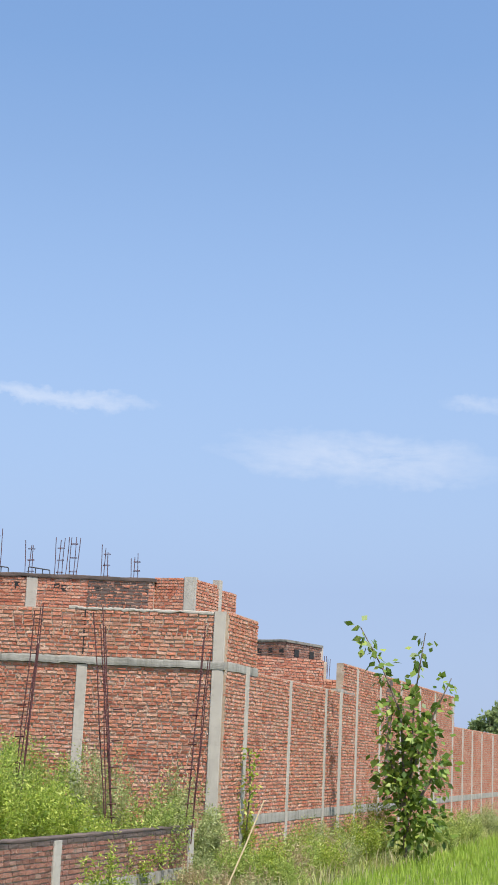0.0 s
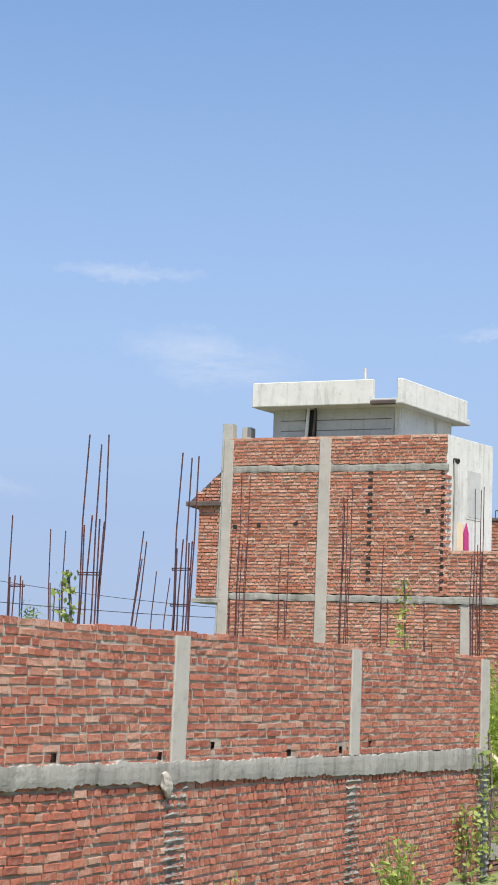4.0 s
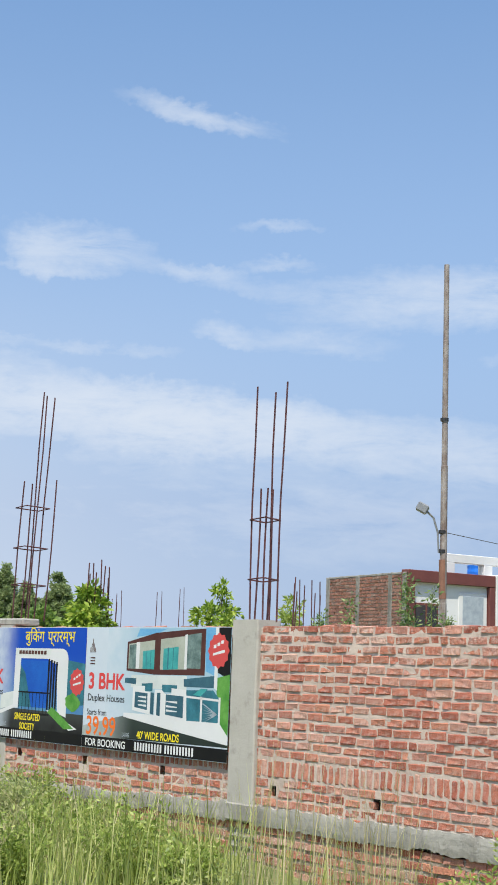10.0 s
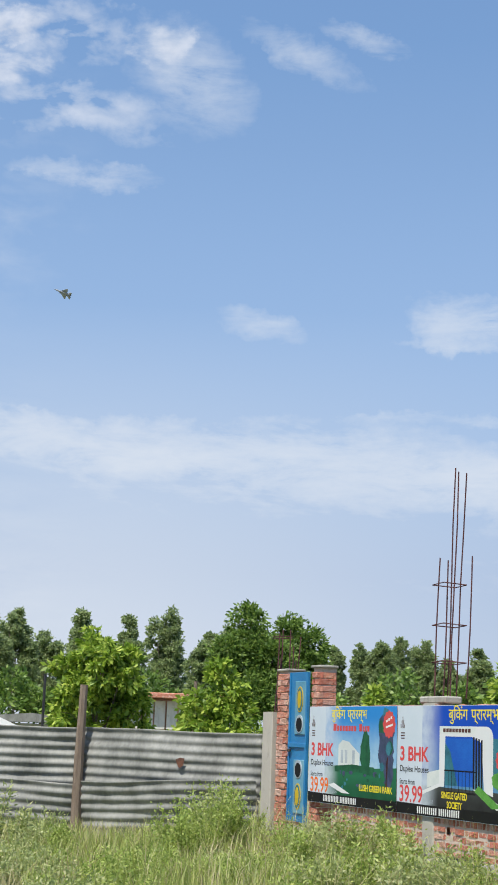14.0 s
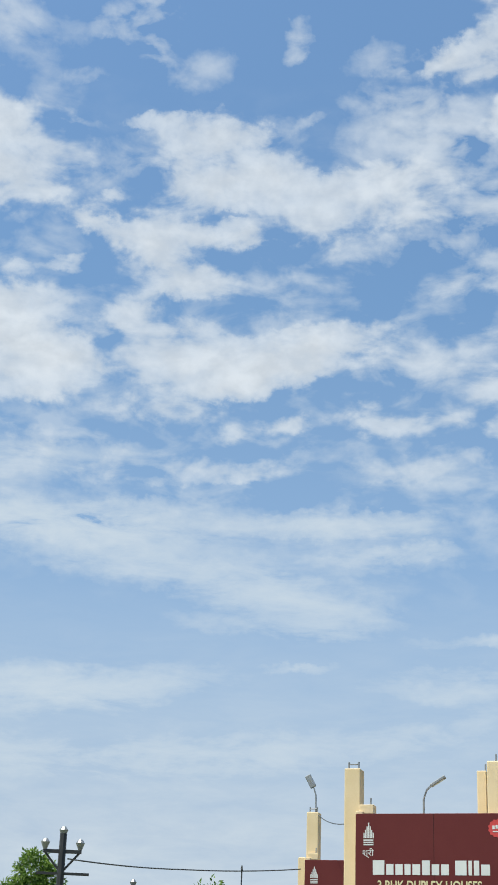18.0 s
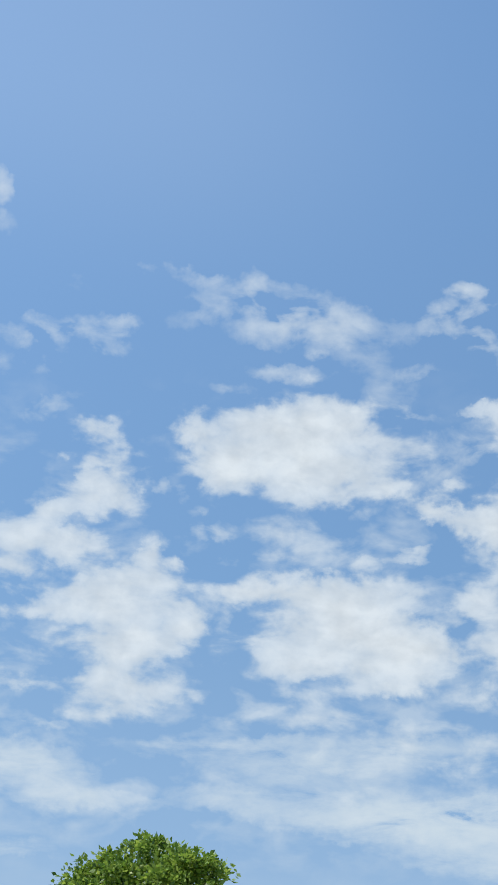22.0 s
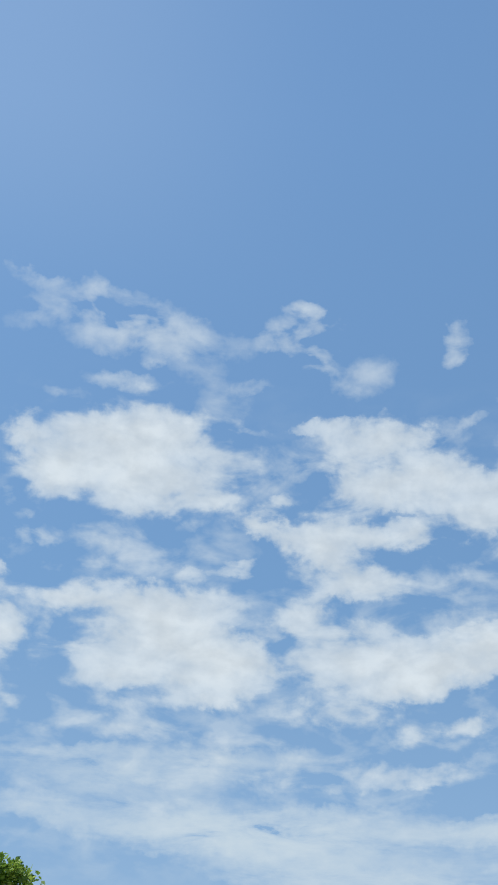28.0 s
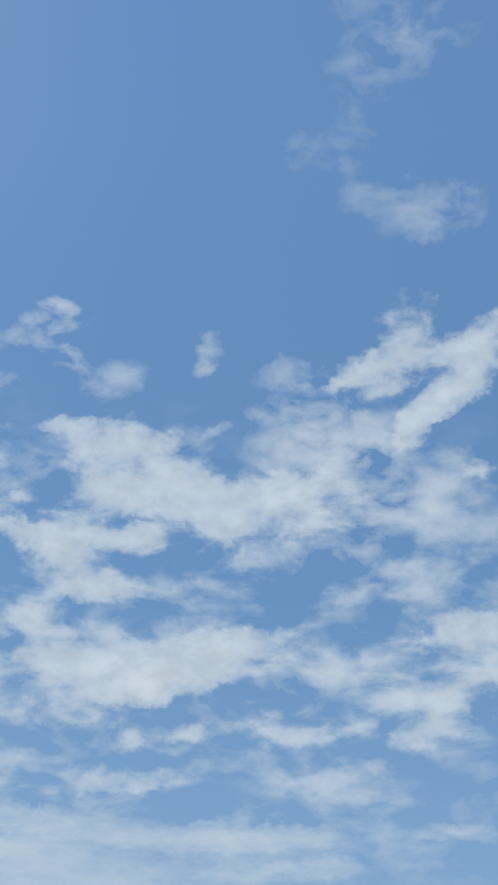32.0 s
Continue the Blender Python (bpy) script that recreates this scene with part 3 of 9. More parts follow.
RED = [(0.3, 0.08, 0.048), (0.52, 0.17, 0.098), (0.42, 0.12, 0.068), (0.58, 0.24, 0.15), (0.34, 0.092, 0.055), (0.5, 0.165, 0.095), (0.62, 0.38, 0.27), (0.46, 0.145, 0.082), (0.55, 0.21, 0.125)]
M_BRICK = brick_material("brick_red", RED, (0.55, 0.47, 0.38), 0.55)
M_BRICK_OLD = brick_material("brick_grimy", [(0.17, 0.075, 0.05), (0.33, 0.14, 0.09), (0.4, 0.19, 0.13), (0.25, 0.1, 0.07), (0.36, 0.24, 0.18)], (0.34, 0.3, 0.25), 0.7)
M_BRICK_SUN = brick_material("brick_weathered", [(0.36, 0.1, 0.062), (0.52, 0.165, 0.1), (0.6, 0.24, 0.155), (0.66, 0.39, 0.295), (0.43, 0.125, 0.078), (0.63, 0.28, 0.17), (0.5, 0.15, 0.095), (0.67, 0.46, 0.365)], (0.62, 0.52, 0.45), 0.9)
M_BRICK_FAR = brick_material("brick_house", [(0.36, 0.1, 0.055), (0.58, 0.2, 0.11), (0.63, 0.275, 0.165), (0.47, 0.14, 0.075), (0.66, 0.41, 0.29), (0.54, 0.18, 0.1), (0.62, 0.3, 0.19)], (0.62, 0.54, 0.46), 0.7)
# Darker copy of the mortar below: the wall's shade is put into its colour.
M_MORTAR_SHADE = plain("mortar_shaded", (0.25, 0.2, 0.155), (0.47, 0.4, 0.325), 2.5, 0.95, 0.4, 45)
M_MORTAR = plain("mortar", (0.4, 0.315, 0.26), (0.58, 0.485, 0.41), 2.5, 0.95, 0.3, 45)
M_MORTAR_FAR = plain("mortar_house", (0.3, 0.22, 0.158), (0.52, 0.43, 0.338), 2.5, 0.95, 0.3, 45)
M_MORTAR_DARK = plain("mortar_dark", (0.2, 0.155, 0.115), (0.44, 0.375, 0.295), 2.5, 0.95, 0.7, 45)


def cement_material(name, light, mid, dark, dark_lo, bump, dist):
    """Hand-trowelled cement: patches, damp stains, fine grit."""
    m, nt, N, L, p = nodes_of(name)
    v = coords(nt)
    c = mixer(nt, tex(nt, v, 2.4, 6.0, 0.6), mid, light)
    c = mixer(nt, tex(nt, v, 6.5, 6.0, 0.7, 0.55, 0.75), c, dark)
    c = mixer(nt, tex(nt, coords(nt, (3, 3, 0.35)), 1.3, 5.0, 0.65, dark_lo, dark_lo + 0.22), c, tuple(x * 0.8 for x in dark))
    c = mixer(nt, 0.3, c, mixer(nt, tex(nt, v, 90, 3.0), mid, light))
    L.new(c, p.inputs["Base Color"])
    p.inputs["Roughness"].default_value = 0.93
    bumped(nt, p, tex(nt, v, 13, 8.0, 0.7, 0.25, 0.75), bump, dist)
    return m


M_CEMENT = cement_material("cement", (0.37, 0.355, 0.315), (0.27, 0.258, 0.225), (0.13, 0.12, 0.098), 0.47, 0.6, 0.012)
M_CEMENT_DARK = cement_material("cement_dark", (0.27, 0.255, 0.225), (0.18, 0.17, 0.145), (0.08, 0.075, 0.06), 0.47, 0.6, 0.014)
M_STUB = cement_material("cement_rough", (0.34, 0.33, 0.29), (0.2, 0.19, 0.165), (0.07, 0.065, 0.055), 0.42, 0.6, 0.014)
M_COLUMN = cement_material("column_concrete", (0.43, 0.41, 0.36), (0.35, 0.33, 0.285), (0.22, 0.205, 0.175), 0.56, 0.45, 0.005)
M_PALE = cement_material("column_pale", (0.44, 0.405, 0.35), (0.36, 0.33, 0.285), (0.24, 0.22, 0.185), 0.56, 0.3, 0.005)
M_GREY = cement_material("render_grey", (0.5, 0.5, 0.47), (0.4, 0.4, 0.375), (0.24, 0.235, 0.21), 0.56, 0.2, 0.004)
M_WHITE = cement_material("paint_white", (0.64, 0.63, 0.58), (0.54, 0.53, 0.48), (0.27, 0.26, 0.23), 0.52, 0.15, 0.003)
M_BRIGHT = plain("paint_fresh_white", (0.6, 0.6, 0.585), (0.67, 0.67, 0.655), 0.8, 0.7, 0.05, 25)
M_MAROON = plain("cladding_maroon", (0.12, 0.035, 0.03), (0.16, 0.05, 0.04), 2.0, 0.5, 0.1, 25)
M_REBAR = plain("rusty_rebar", (0.06, 0.02, 0.024), (0.12, 0.038, 0.036), 8.0, 0.8, 0.5, 200)
M_SOOT = plain("soot_brick", (0.06, 0.05, 0.045), (0.14, 0.1, 0.085), 2.0, 0.95, 0.4, 40)
M_DARK = plain("dark_opening", (0.012, 0.012, 0.012), (0.02, 0.02, 0.02), 2.0, 0.9, 0.0)
M_CREAM = plain("cream_paint", (0.6, 0.46, 0.27), (0.7, 0.56, 0.36), 0.7, 0.85, 0.12, 30)
M_SIGN = plain("sign_maroon", (0.105, 0.022, 0.022), (0.12, 0.027, 0.026), 1.0, 0.45, 0.02, 30)
M_STRIP = plain("sign_cream", (0.62, 0.56, 0.33), (0.66, 0.6, 0.37), 1.0, 0.5, 0.02, 30)
M_INK_WHITE = plain("print_white", (0.58, 0.59, 0.58), (0.66, 0.66, 0.65), 1.0, 0.5, 0.0)
M_INK_DARK = plain("print_black", (0.006, 0.006, 0.007), (0.011, 0.011, 0.011), 1.0, 0.5, 0.0)
M_INK_RED = plain("print_red", (0.56, 0.055, 0.055), (0.6, 0.07, 0.06), 1.0, 0.5, 0.0)
M_INK_SEAL = plain("print_seal_red", (0.5, 0.06, 0.06), (0.54, 0.08, 0.07), 1.0, 0.5, 0.0)
M_INK_ORANGE = plain("print_orange", (0.72, 0.14, 0.02), (0.74, 0.17, 0.03), 1.0, 0.5, 0.0)
M_INK_YELLOW = plain("print_yellow", (0.72, 0.58, 0.02), (0.75, 0.62, 0.04), 1.0, 0.5, 0.0)
M_INK_SKY = plain("print_sky", (0.07, 0.27, 0.5), (0.2, 0.42, 0.6), 1.2, 0.5, 0.0)
M_INK_BLUE = plain("print_deep_blue", (0.01, 0.07, 0.36), (0.02, 0.14, 0.5), 1.2, 0.5, 0.0)
M_INK_GREEN = plain("print_green", (0.008, 0.055, 0.028), (0.02, 0.12, 0.05), 9.0, 0.5, 0.0)
M_INK_LAWN = plain("print_lawn", (0.05, 0.2, 0.03), (0.14, 0.34, 0.07), 7.0, 0.5, 0.0)
M_INK_DEEP = plain("print_deep_teal", (0.02, 0.09, 0.12), (0.05, 0.2, 0.25), 5.0, 0.5, 0.0)
M_INK_CREAM = plain("print_cream", (0.48, 0.52, 0.5), (0.62, 0.64, 0.6), 3.0, 0.5, 0.0)
M_INK_TEAL = plain("print_teal", (0.03, 0.22, 0.22), (0.07, 0.36, 0.34), 6.0, 0.5, 0.0)
M_INK_GREY = plain("print_grey", (0.28, 0.32, 0.36), (0.4, 0.45, 0.48), 6.0, 0.5, 0.0)
M_INK_PALE = plain("print_pale_blue", (0.46, 0.525, 0.58), (0.54, 0.59, 0.63), 1.0, 0.5, 0.0)
M_INK_SLATE = plain("print_slate", (0.025, 0.075, 0.105), (0.05, 0.13, 0.17), 5.0, 0.5, 0.0)
M_INK_TAUPE = plain("print_taupe", (0.3, 0.33, 0.27), (0.42, 0.44, 0.37), 4.0, 0.5, 0.0)
M_INK_GLASS = plain("print_glass", (0.05, 0.09, 0.085), (0.2, 0.28, 0.26), 9.0, 0.5, 0.0)
M_INK_GOLD = plain("print_gold", (0.42, 0.29, 0.02), (0.5, 0.36, 0.03), 3.0, 0.5, 0.0)
M_INK_BROWN = plain("print_brown", (0.06, 0.022, 0.018), (0.09, 0.035, 0.03), 6.0, 0.5, 0.0)
M_DOOR = plain("door_blue", (0.01, 0.13, 0.31), (0.025, 0.2, 0.42), 2.0, 0.4, 0.05, 40)
M_DOOR_INSET = plain("door_pale_blue", (0.06, 0.22, 0.34), (0.16, 0.33, 0.42), 2.0, 0.4, 0.05, 40)
M_TANK = plain("tank_blue", (0.01, 0.12, 0.5), (0.015, 0.16, 0.58), 2.0, 0.35, 0.02, 30)
M_STEEL = plain("galvanised_sheet", (0.12, 0.122, 0.11), (0.29, 0.29, 0.265), 2.2, 0.68, 0.1, 20, metal=0.1, stretch=(1, 1, 0.5))
M_RUST = plain("rust_hole", (0.05, 0.03, 0.022), (0.16, 0.06, 0.03), 9.0, 0.9, 0.3, 60)
M_IRON = plain("black_iron", (0.015, 0.015, 0.016), (0.03, 0.03, 0.03), 3.0, 0.5, 0.1, 60)
M_POLE = plain("weathered_pole", (0.13, 0.085, 0.065), (0.34, 0.31, 0.28), 3.4, 0.7, 0.2, 30, metal=0.1, stretch=(2, 2, 0.8))
M_POLE_RUST = plain("pole_rust", (0.16, 0.07, 0.045), (0.26, 0.13, 0.08), 3.0, 0.8, 0.3, 40)
M_LAMP = plain("lamp_grey", (0.2, 0.205, 0.21), (0.3, 0.305, 0.31), 3.0, 0.45, 0.05, 40, metal=0.4)
M_WIRE = plain("cable_black", (0.03, 0.03, 0.03), (0.06, 0.06, 0.06), 3.0, 0.7, 0.0)
M_WOOD = plain("old_wood", (0.14, 0.10, 0.075), (0.26, 0.2, 0.15), 5.0, 0.9, 0.5, 60, stretch=(4, 4, 0.5))
M_TWIG = plain("dry_twig", (0.24, 0.21, 0.185), (0.36, 0.33, 0.3), 5.0, 0.9, 0.2, 40)
M_BARK = plain("bark", (0.11, 0.085, 0.065), (0.22, 0.18, 0.14), 5.0, 0.95, 0.6, 40, stretch=(3, 3, 0.8))
M_CLOTH = plain("white_cloth", (0.74, 0.74, 0.74), (0.8, 0.8, 0.8), 4.0, 0.8, 0.3, 25)
M_BLUEWALL = plain("wall_pale_blue", (0.44, 0.52, 0.58), (0.52, 0.6, 0.65), 1.0, 0.85, 0.1, 25)
M_GLASS = plain("window_dark", (0.03, 0.035, 0.04), (0.05, 0.055, 0.06), 1.0, 0.12, 0.0)
M_JET = plain("jet_grey", (0.2, 0.22, 0.25), (0.26, 0.28, 0.31), 0.3, 0.5, 0.0)
M_JET_DARK = plain("jet_nozzle", (0.03, 0.03, 0.03), (0.05, 0.05, 0.05), 0.3, 0.5, 0.0)
M_PINK = plain("magenta_cloth", (0.42, 0.02, 0.16), (0.5, 0.04, 0.2), 4.0, 0.8, 0.2, 25)

M_LEAF = leaf_material("leaf_bright", (0.13, 0.22, 0.025), (0.39, 0.5, 0.07), (0.62, 0.65, 0.15), 0.5)
M_LEAF_YOUNG = leaf_material("leaf_young", (0.08, 0.16, 0.016), (0.28, 0.41, 0.045), (0.55, 0.63, 0.12), 0.45)
M_LEAF_DARK = leaf_material("leaf_dark", (0.06, 0.12, 0.02), (0.15, 0.25, 0.045), (0.29, 0.4, 0.09), 0.45)
M_LEAF_BIG = leaf_material("leaf_crown", (0.08, 0.15, 0.02), (0.19, 0.29, 0.045), (0.34, 0.42, 0.08), 0.4)
M_LEAF_EUC = leaf_material("leaf_eucalypt", (0.17, 0.235, 0.09), (0.3, 0.375, 0.16), (0.4, 0.47, 0.22), 0.6)
M_GRASS = leaf_material("grass_blade", (0.2, 0.26, 0.06), (0.38, 0.44, 0.11), (0.54, 0.53, 0.22), 0.48)
M_GRASS_DRY = leaf_material("grass_dry", (0.3, 0.27, 0.13), (0.44, 0.39, 0.2), (0.54, 0.47, 0.27), 0.4)
M_WEED = leaf_material("weed_green", (0.16, 0.24, 0.045), (0.37, 0.47, 0.1), (0.56, 0.6, 0.2), 0.5)
M_WEED_GREY = leaf_material("weed_grey_green", (0.23, 0.29, 0.1), (0.41, 0.47, 0.18), (0.57, 0.56, 0.29), 0.5)
# Weed green again, darkened so the leaf colour itself carries the shade.
M_WEED_SHADE = leaf_material("weed_shaded", (0.1, 0.16, 0.05), (0.22, 0.31, 0.1), (0.36, 0.43, 0.18), 0.45)
M_PADDY = leaf_material("paddy_blade", (0.24, 0.37, 0.04), (0.36, 0.5, 0.07), (0.45, 0.57, 0.11), 0.5)
M_STRAW = leaf_material("dry_stalk", (0.32, 0.235, 0.12), (0.48, 0.385, 0.21), (0.6, 0.5, 0.31), 0.4)


def ground_material():
    m, nt, N, L, p = nodes_of("ground_soil_grass")
    v = coords(nt)
    soil = mixer(nt, tex(nt, v, 0.5), (0.2, 0.165, 0.115), (0.30, 0.26, 0.18))
    turf = mixer(nt, tex(nt, v, 3.0), (0.09, 0.13, 0.035), (0.24, 0.25, 0.09))
    c = mixer(nt, tex(nt, v, 0.22, 6.0, 0.65, 0.36, 0.55), soil, turf)
    L.new(c, p.inputs["Base Color"])
    p.inputs["Roughness"].default_value = 0.95
    bumped(nt, p, tex(nt, v, 6.0, 6.0, 0.7), 0.5, 0.08)
    return m


M_GROUND = ground_material()

for m in bpy.data.materials:
    if m.name.startswith(("print_", "sign_")):
        m.node_tree.nodes["Principled BSDF"].inputs["Specular IOR Level"].default_value = 0.15

# ---- mesh helpers ----
CUBE_F = ((0, 3, 2, 1), (4, 5, 6, 7), (0, 1, 5, 4), (1, 2, 6, 5), (2, 3, 7, 6), (3, 0, 4, 7))


class Geo:
    """Collects corners and faces of one mesh."""

    def __init__(self):
        self.v, self.f = [], []
        self.soft = False

    def add(self, verts, faces):
        o = len(self.v)
        self.v += [tuple(p) for p in verts]
        self.f += [tuple(i + o for i in q) for q in faces]
        return self

    def box(self, x0, x1, y0, y1, z0, z1):
        return self.add([(x0, y0, z0), (x1, y0, z0), (x1, y1, z0), (x0, y1, z0), (x0, y0, z1), (x1, y0, z1), (x1, y1, z1), (x0, y1, z1)], CUBE_F)

    def cbox(self, x0, x1, y0, y1, z0, z1, k=0.01):
        """A box with chamfered edges."""
        lo, hi = (x0, y0, z0), (x1, y1, z1)
        idx, verts = {}, []
        for sx in (0, 1):
            for sy in (0, 1):
                for sz in (0, 1):
                    s = (sx, sy, sz)
                    for a in range(3):
                        p = [hi[i] if s[i] else lo[i] for i in range(3)]
                        for i in range(3):
                            if i != a:
                                p[i] += -k if s[i] else k
                        idx[s, a] = len(verts)
                        verts.append(p)
        faces = []
        for a in range(3):
            b, c = (a + 1) % 3, (a + 2) % 3
            for s in (0, 1):
                q = []
                for sb, sc in ((0, 0), (1, 0), (1, 1), (0, 1)):
                    t = [0, 0, 0]
                    t[a], t[b], t[c] = s, sb, sc
                    q.append(idx[tuple(t), a])
                faces.append(q if s else q[::-1])
            for sb in (0, 1):
                for sc in (0, 1):
                    t0, t1 = [0, 0, 0], [0, 0, 0]
                    t0[a], t0[b], t0[c] = 0, sb, sc
                    t1[a], t1[b], t1[c] = 1, sb, sc
                    q = [idx[tuple(t0), b], idx[tuple(t1), b], idx[tuple(t1), c], idx[tuple(t0), c]]
                    faces.append(q if sb == sc else q[::-1])
        for sx in (0, 1):
            for sy in (0, 1):
                for sz in (0, 1):
                    s = (sx, sy, sz)
                    q = [idx[s, 0], idx[s, 1], idx[s, 2]]
                    faces.append(q if (sx + sy + sz) % 2 else q[::-1])
        return self.add(verts, faces)

    def tube(self, points, radii, n=6):
        """A round bar along points."""
        pts = [Vector(p) for p in points]
        if isinstance(radii, (int, float)):
            radii = [radii] * len(pts)
        verts, faces = [], []
        for i, p in enumerate(pts):
            d = (pts[min(i + 1, len(pts) - 1)] - pts[max(i - 1, 0)]).normalized()
            a = d.cross(Vector((0.3, 0.2, 1)) if abs(d.z) < 0.9 else Vector((1, 0.1, 0))).normalized()
            b = d.cross(a)
            for k in range(n):
                w = 2 * math.pi * k / n
                verts.append(p + radii[i] * (math.cos(w) * a + math.sin(w) * b))
        for i in range(len(pts) - 1):
            for k in range(n):
                j = (k + 1) % n
                faces.append((i * n + k, i * n + j, (i + 1) * n + j, (i + 1) * n + k))
        faces.append(tuple(range(n))[::-1])
        faces.append(tuple((len(pts) - 1) * n + k for k in range(n)))
        return self.add(verts, faces)

    def poly(self, pts, y, t=0.002):
        """A flat plate in the x-z plane, its front at y, thickness t behind it."""
        n = len(pts)
        verts = [(x, y, z) for x, z in pts] + [(x, y + t, z) for x, z in pts]
        faces = [tuple(range(n)), tuple(range(2 * n - 1, n - 1, -1))] + [(i, i + n, (i + 1) % n + n, (i + 1) % n) for i in range(n)]
        return self.add(verts, faces)

    def plate(self, x0, x1, z0, z1, y, t=0.002):
        return self.poly([(x0, z0), (x1, z0), (x1, z1), (x0, z1)], y, t)

    def disc(self, cx, cz, r, y, t=0.004, n=18, sx=1.0):
        return self.poly([(cx + sx * r * math.cos(2 * math.pi * k / n), cz + r * math.sin(2 * math.pi * k / n)) for k in range(n)], y, t)

    def mesh(self, name, material):
        me = bpy.data.meshes.new(name)
        me.from_pydata(self.v, [], self.f)
        me.materials.append(material)
        bm_fix(me)
        if self.soft:
            me.polygons.foreach_set("use_smooth", [True] * len(me.polygons))
        return me


def bm_fix(me):
    if len(me.polygons) < 20000:
        bm = bmesh.new()
        bm.from_mesh(me)
        bmesh.ops.recalc_face_normals(bm, faces=bm.faces)
        bm.to_mesh(me)
        bm.free()
    me.update()


def part(name, geo, material, parent, label=""):
    ob = new(name, geo.mesh(name, material))
    ob.parent = parent
    return tagged(ob, label)


def thing(name, m, label, category, group="", kind=""):
    ob = new(name)
    ob.empty_display_size = 0.2
    ob.matrix_basis = m
    return tagged(ob, label, category, group, kind)


def solid(name, geo, material, m, label, category="", group="", kind=""):
    ob = new(name, geo.mesh(name, material))
    ob.matrix_basis = m
    return tagged(ob, label, category, group, kind)


def spot(az, d, z=0.0):
    """A place at az degrees to the left of +y, d metres off."""
    a = radians(az)
    return Vector((-math.sin(a) * d, math.cos(a) * d, z))


def face(left, right):
    """A pose at left with x towards right, y away from the road and z up; and the length."""
    x = (Vector(right) - Vector(left))
    x.z = 0
    n = x.length
    x.normalize()
    y = Vector((0, 0, 1)).cross(x)
    m = Matrix((x, y, (0, 0, 1))).transposed().to_4x4()
    m.translation = (left[0], left[1], 0)
    return m, n


# ---- plan: the boundary walls ----
CORNER = spot(38.8, 11.0)


def along_right(az):
    """Metres from the corner along the shaded wall, for a direction az."""
    return 11.0 * math.sin(radians(38.8 - az)) / math.sin(radians(az + 11.3))


def along_left(az):
    return 11.0 * math.sin(radians(az - 38.8)) / math.sin(radians(87.9 - az))


R_DIR = way(-11.3, 0)
L_DIR = way(87.9, 0)
R_END = CORNER + R_DIR * 14.85
L_END = CORNER + L_DIR * 12.9
LONG_DIR = way(-17.0, 0)
W1_CORNER = spot(0.52, 35.05)
FRONT_DIR = way(87.0, 0)


def smooth(v, a, b):
    t = min(max((v - a) / (b - a), 0.0), 1.0)
    return t * t * (3 - 2 * t)


FIELD_N = Vector((LONG_DIR.y, -LONG_DIR.x, 0))


def ground_z(x, y):
    p = Vector((x, y, 0)) - W1_CORNER
    u, v = p.dot(FIELD_N), p.dot(LONG_DIR)
    low = -1.3 * smooth(u, -3.0, 0.3) * smooth(v, -26.0, -16.0)
    a = math.degrees(math.atan2(-x, y))
    d = math.hypot(x, y)
    dip = -0.3 * smooth(d, 5, 8) * smooth(a, 12, 30) * (1 - smooth(a, 42, 52)) * (1 - smooth(d, 25, 40))
    rise = 0.3 * math.exp(-((a - 62) / 7.0) ** 2 - ((d - 19) / 4.5) ** 2)
    inner = 0.35 * smooth(-u, 3.0, 5.0) * smooth(v, -20, -10) * (1 - smooth(d, 60, 90))
    rough = 0.05 * noise.noise(Vector((x * 0.35, y * 0.35, 0))) if d < 120 else 0.0
    return low + dip + rise + inner + rough


def build_ground():
    g = Geo()
    radii = [0.0] + [2.0 * 1.085 ** i for i in range(1, 92)]
    radii = [r for r in radii if r < 3200] + [3400.0]
    n = 144
    for r in radii:
        for k in range(n):
            w = 2 * math.pi * k / n
            x, y = r * math.cos(w), r * math.sin(w)
            g.v.append((x, y, ground_z(x, y)))
    for i in range(len(radii) - 1):
        for k in range(n):
            j = (k + 1) % n
            if i == 0:
                g.f.append((k, n + k, n + j))
            else:
                g.f.append((i * n + k, (i + 1) * n + k, (i + 1) * n + j, i * n + j))
    me = g.mesh("ground", M_GROUND)
    for p in me.polygons:
        p.use_smooth = True
    tagged(new("ground", me), "dry soil with patchy grass and weeds", "ground", kind="structure")


build_ground()

# ---- brickwork ----
RNG = np.random.default_rng(7)


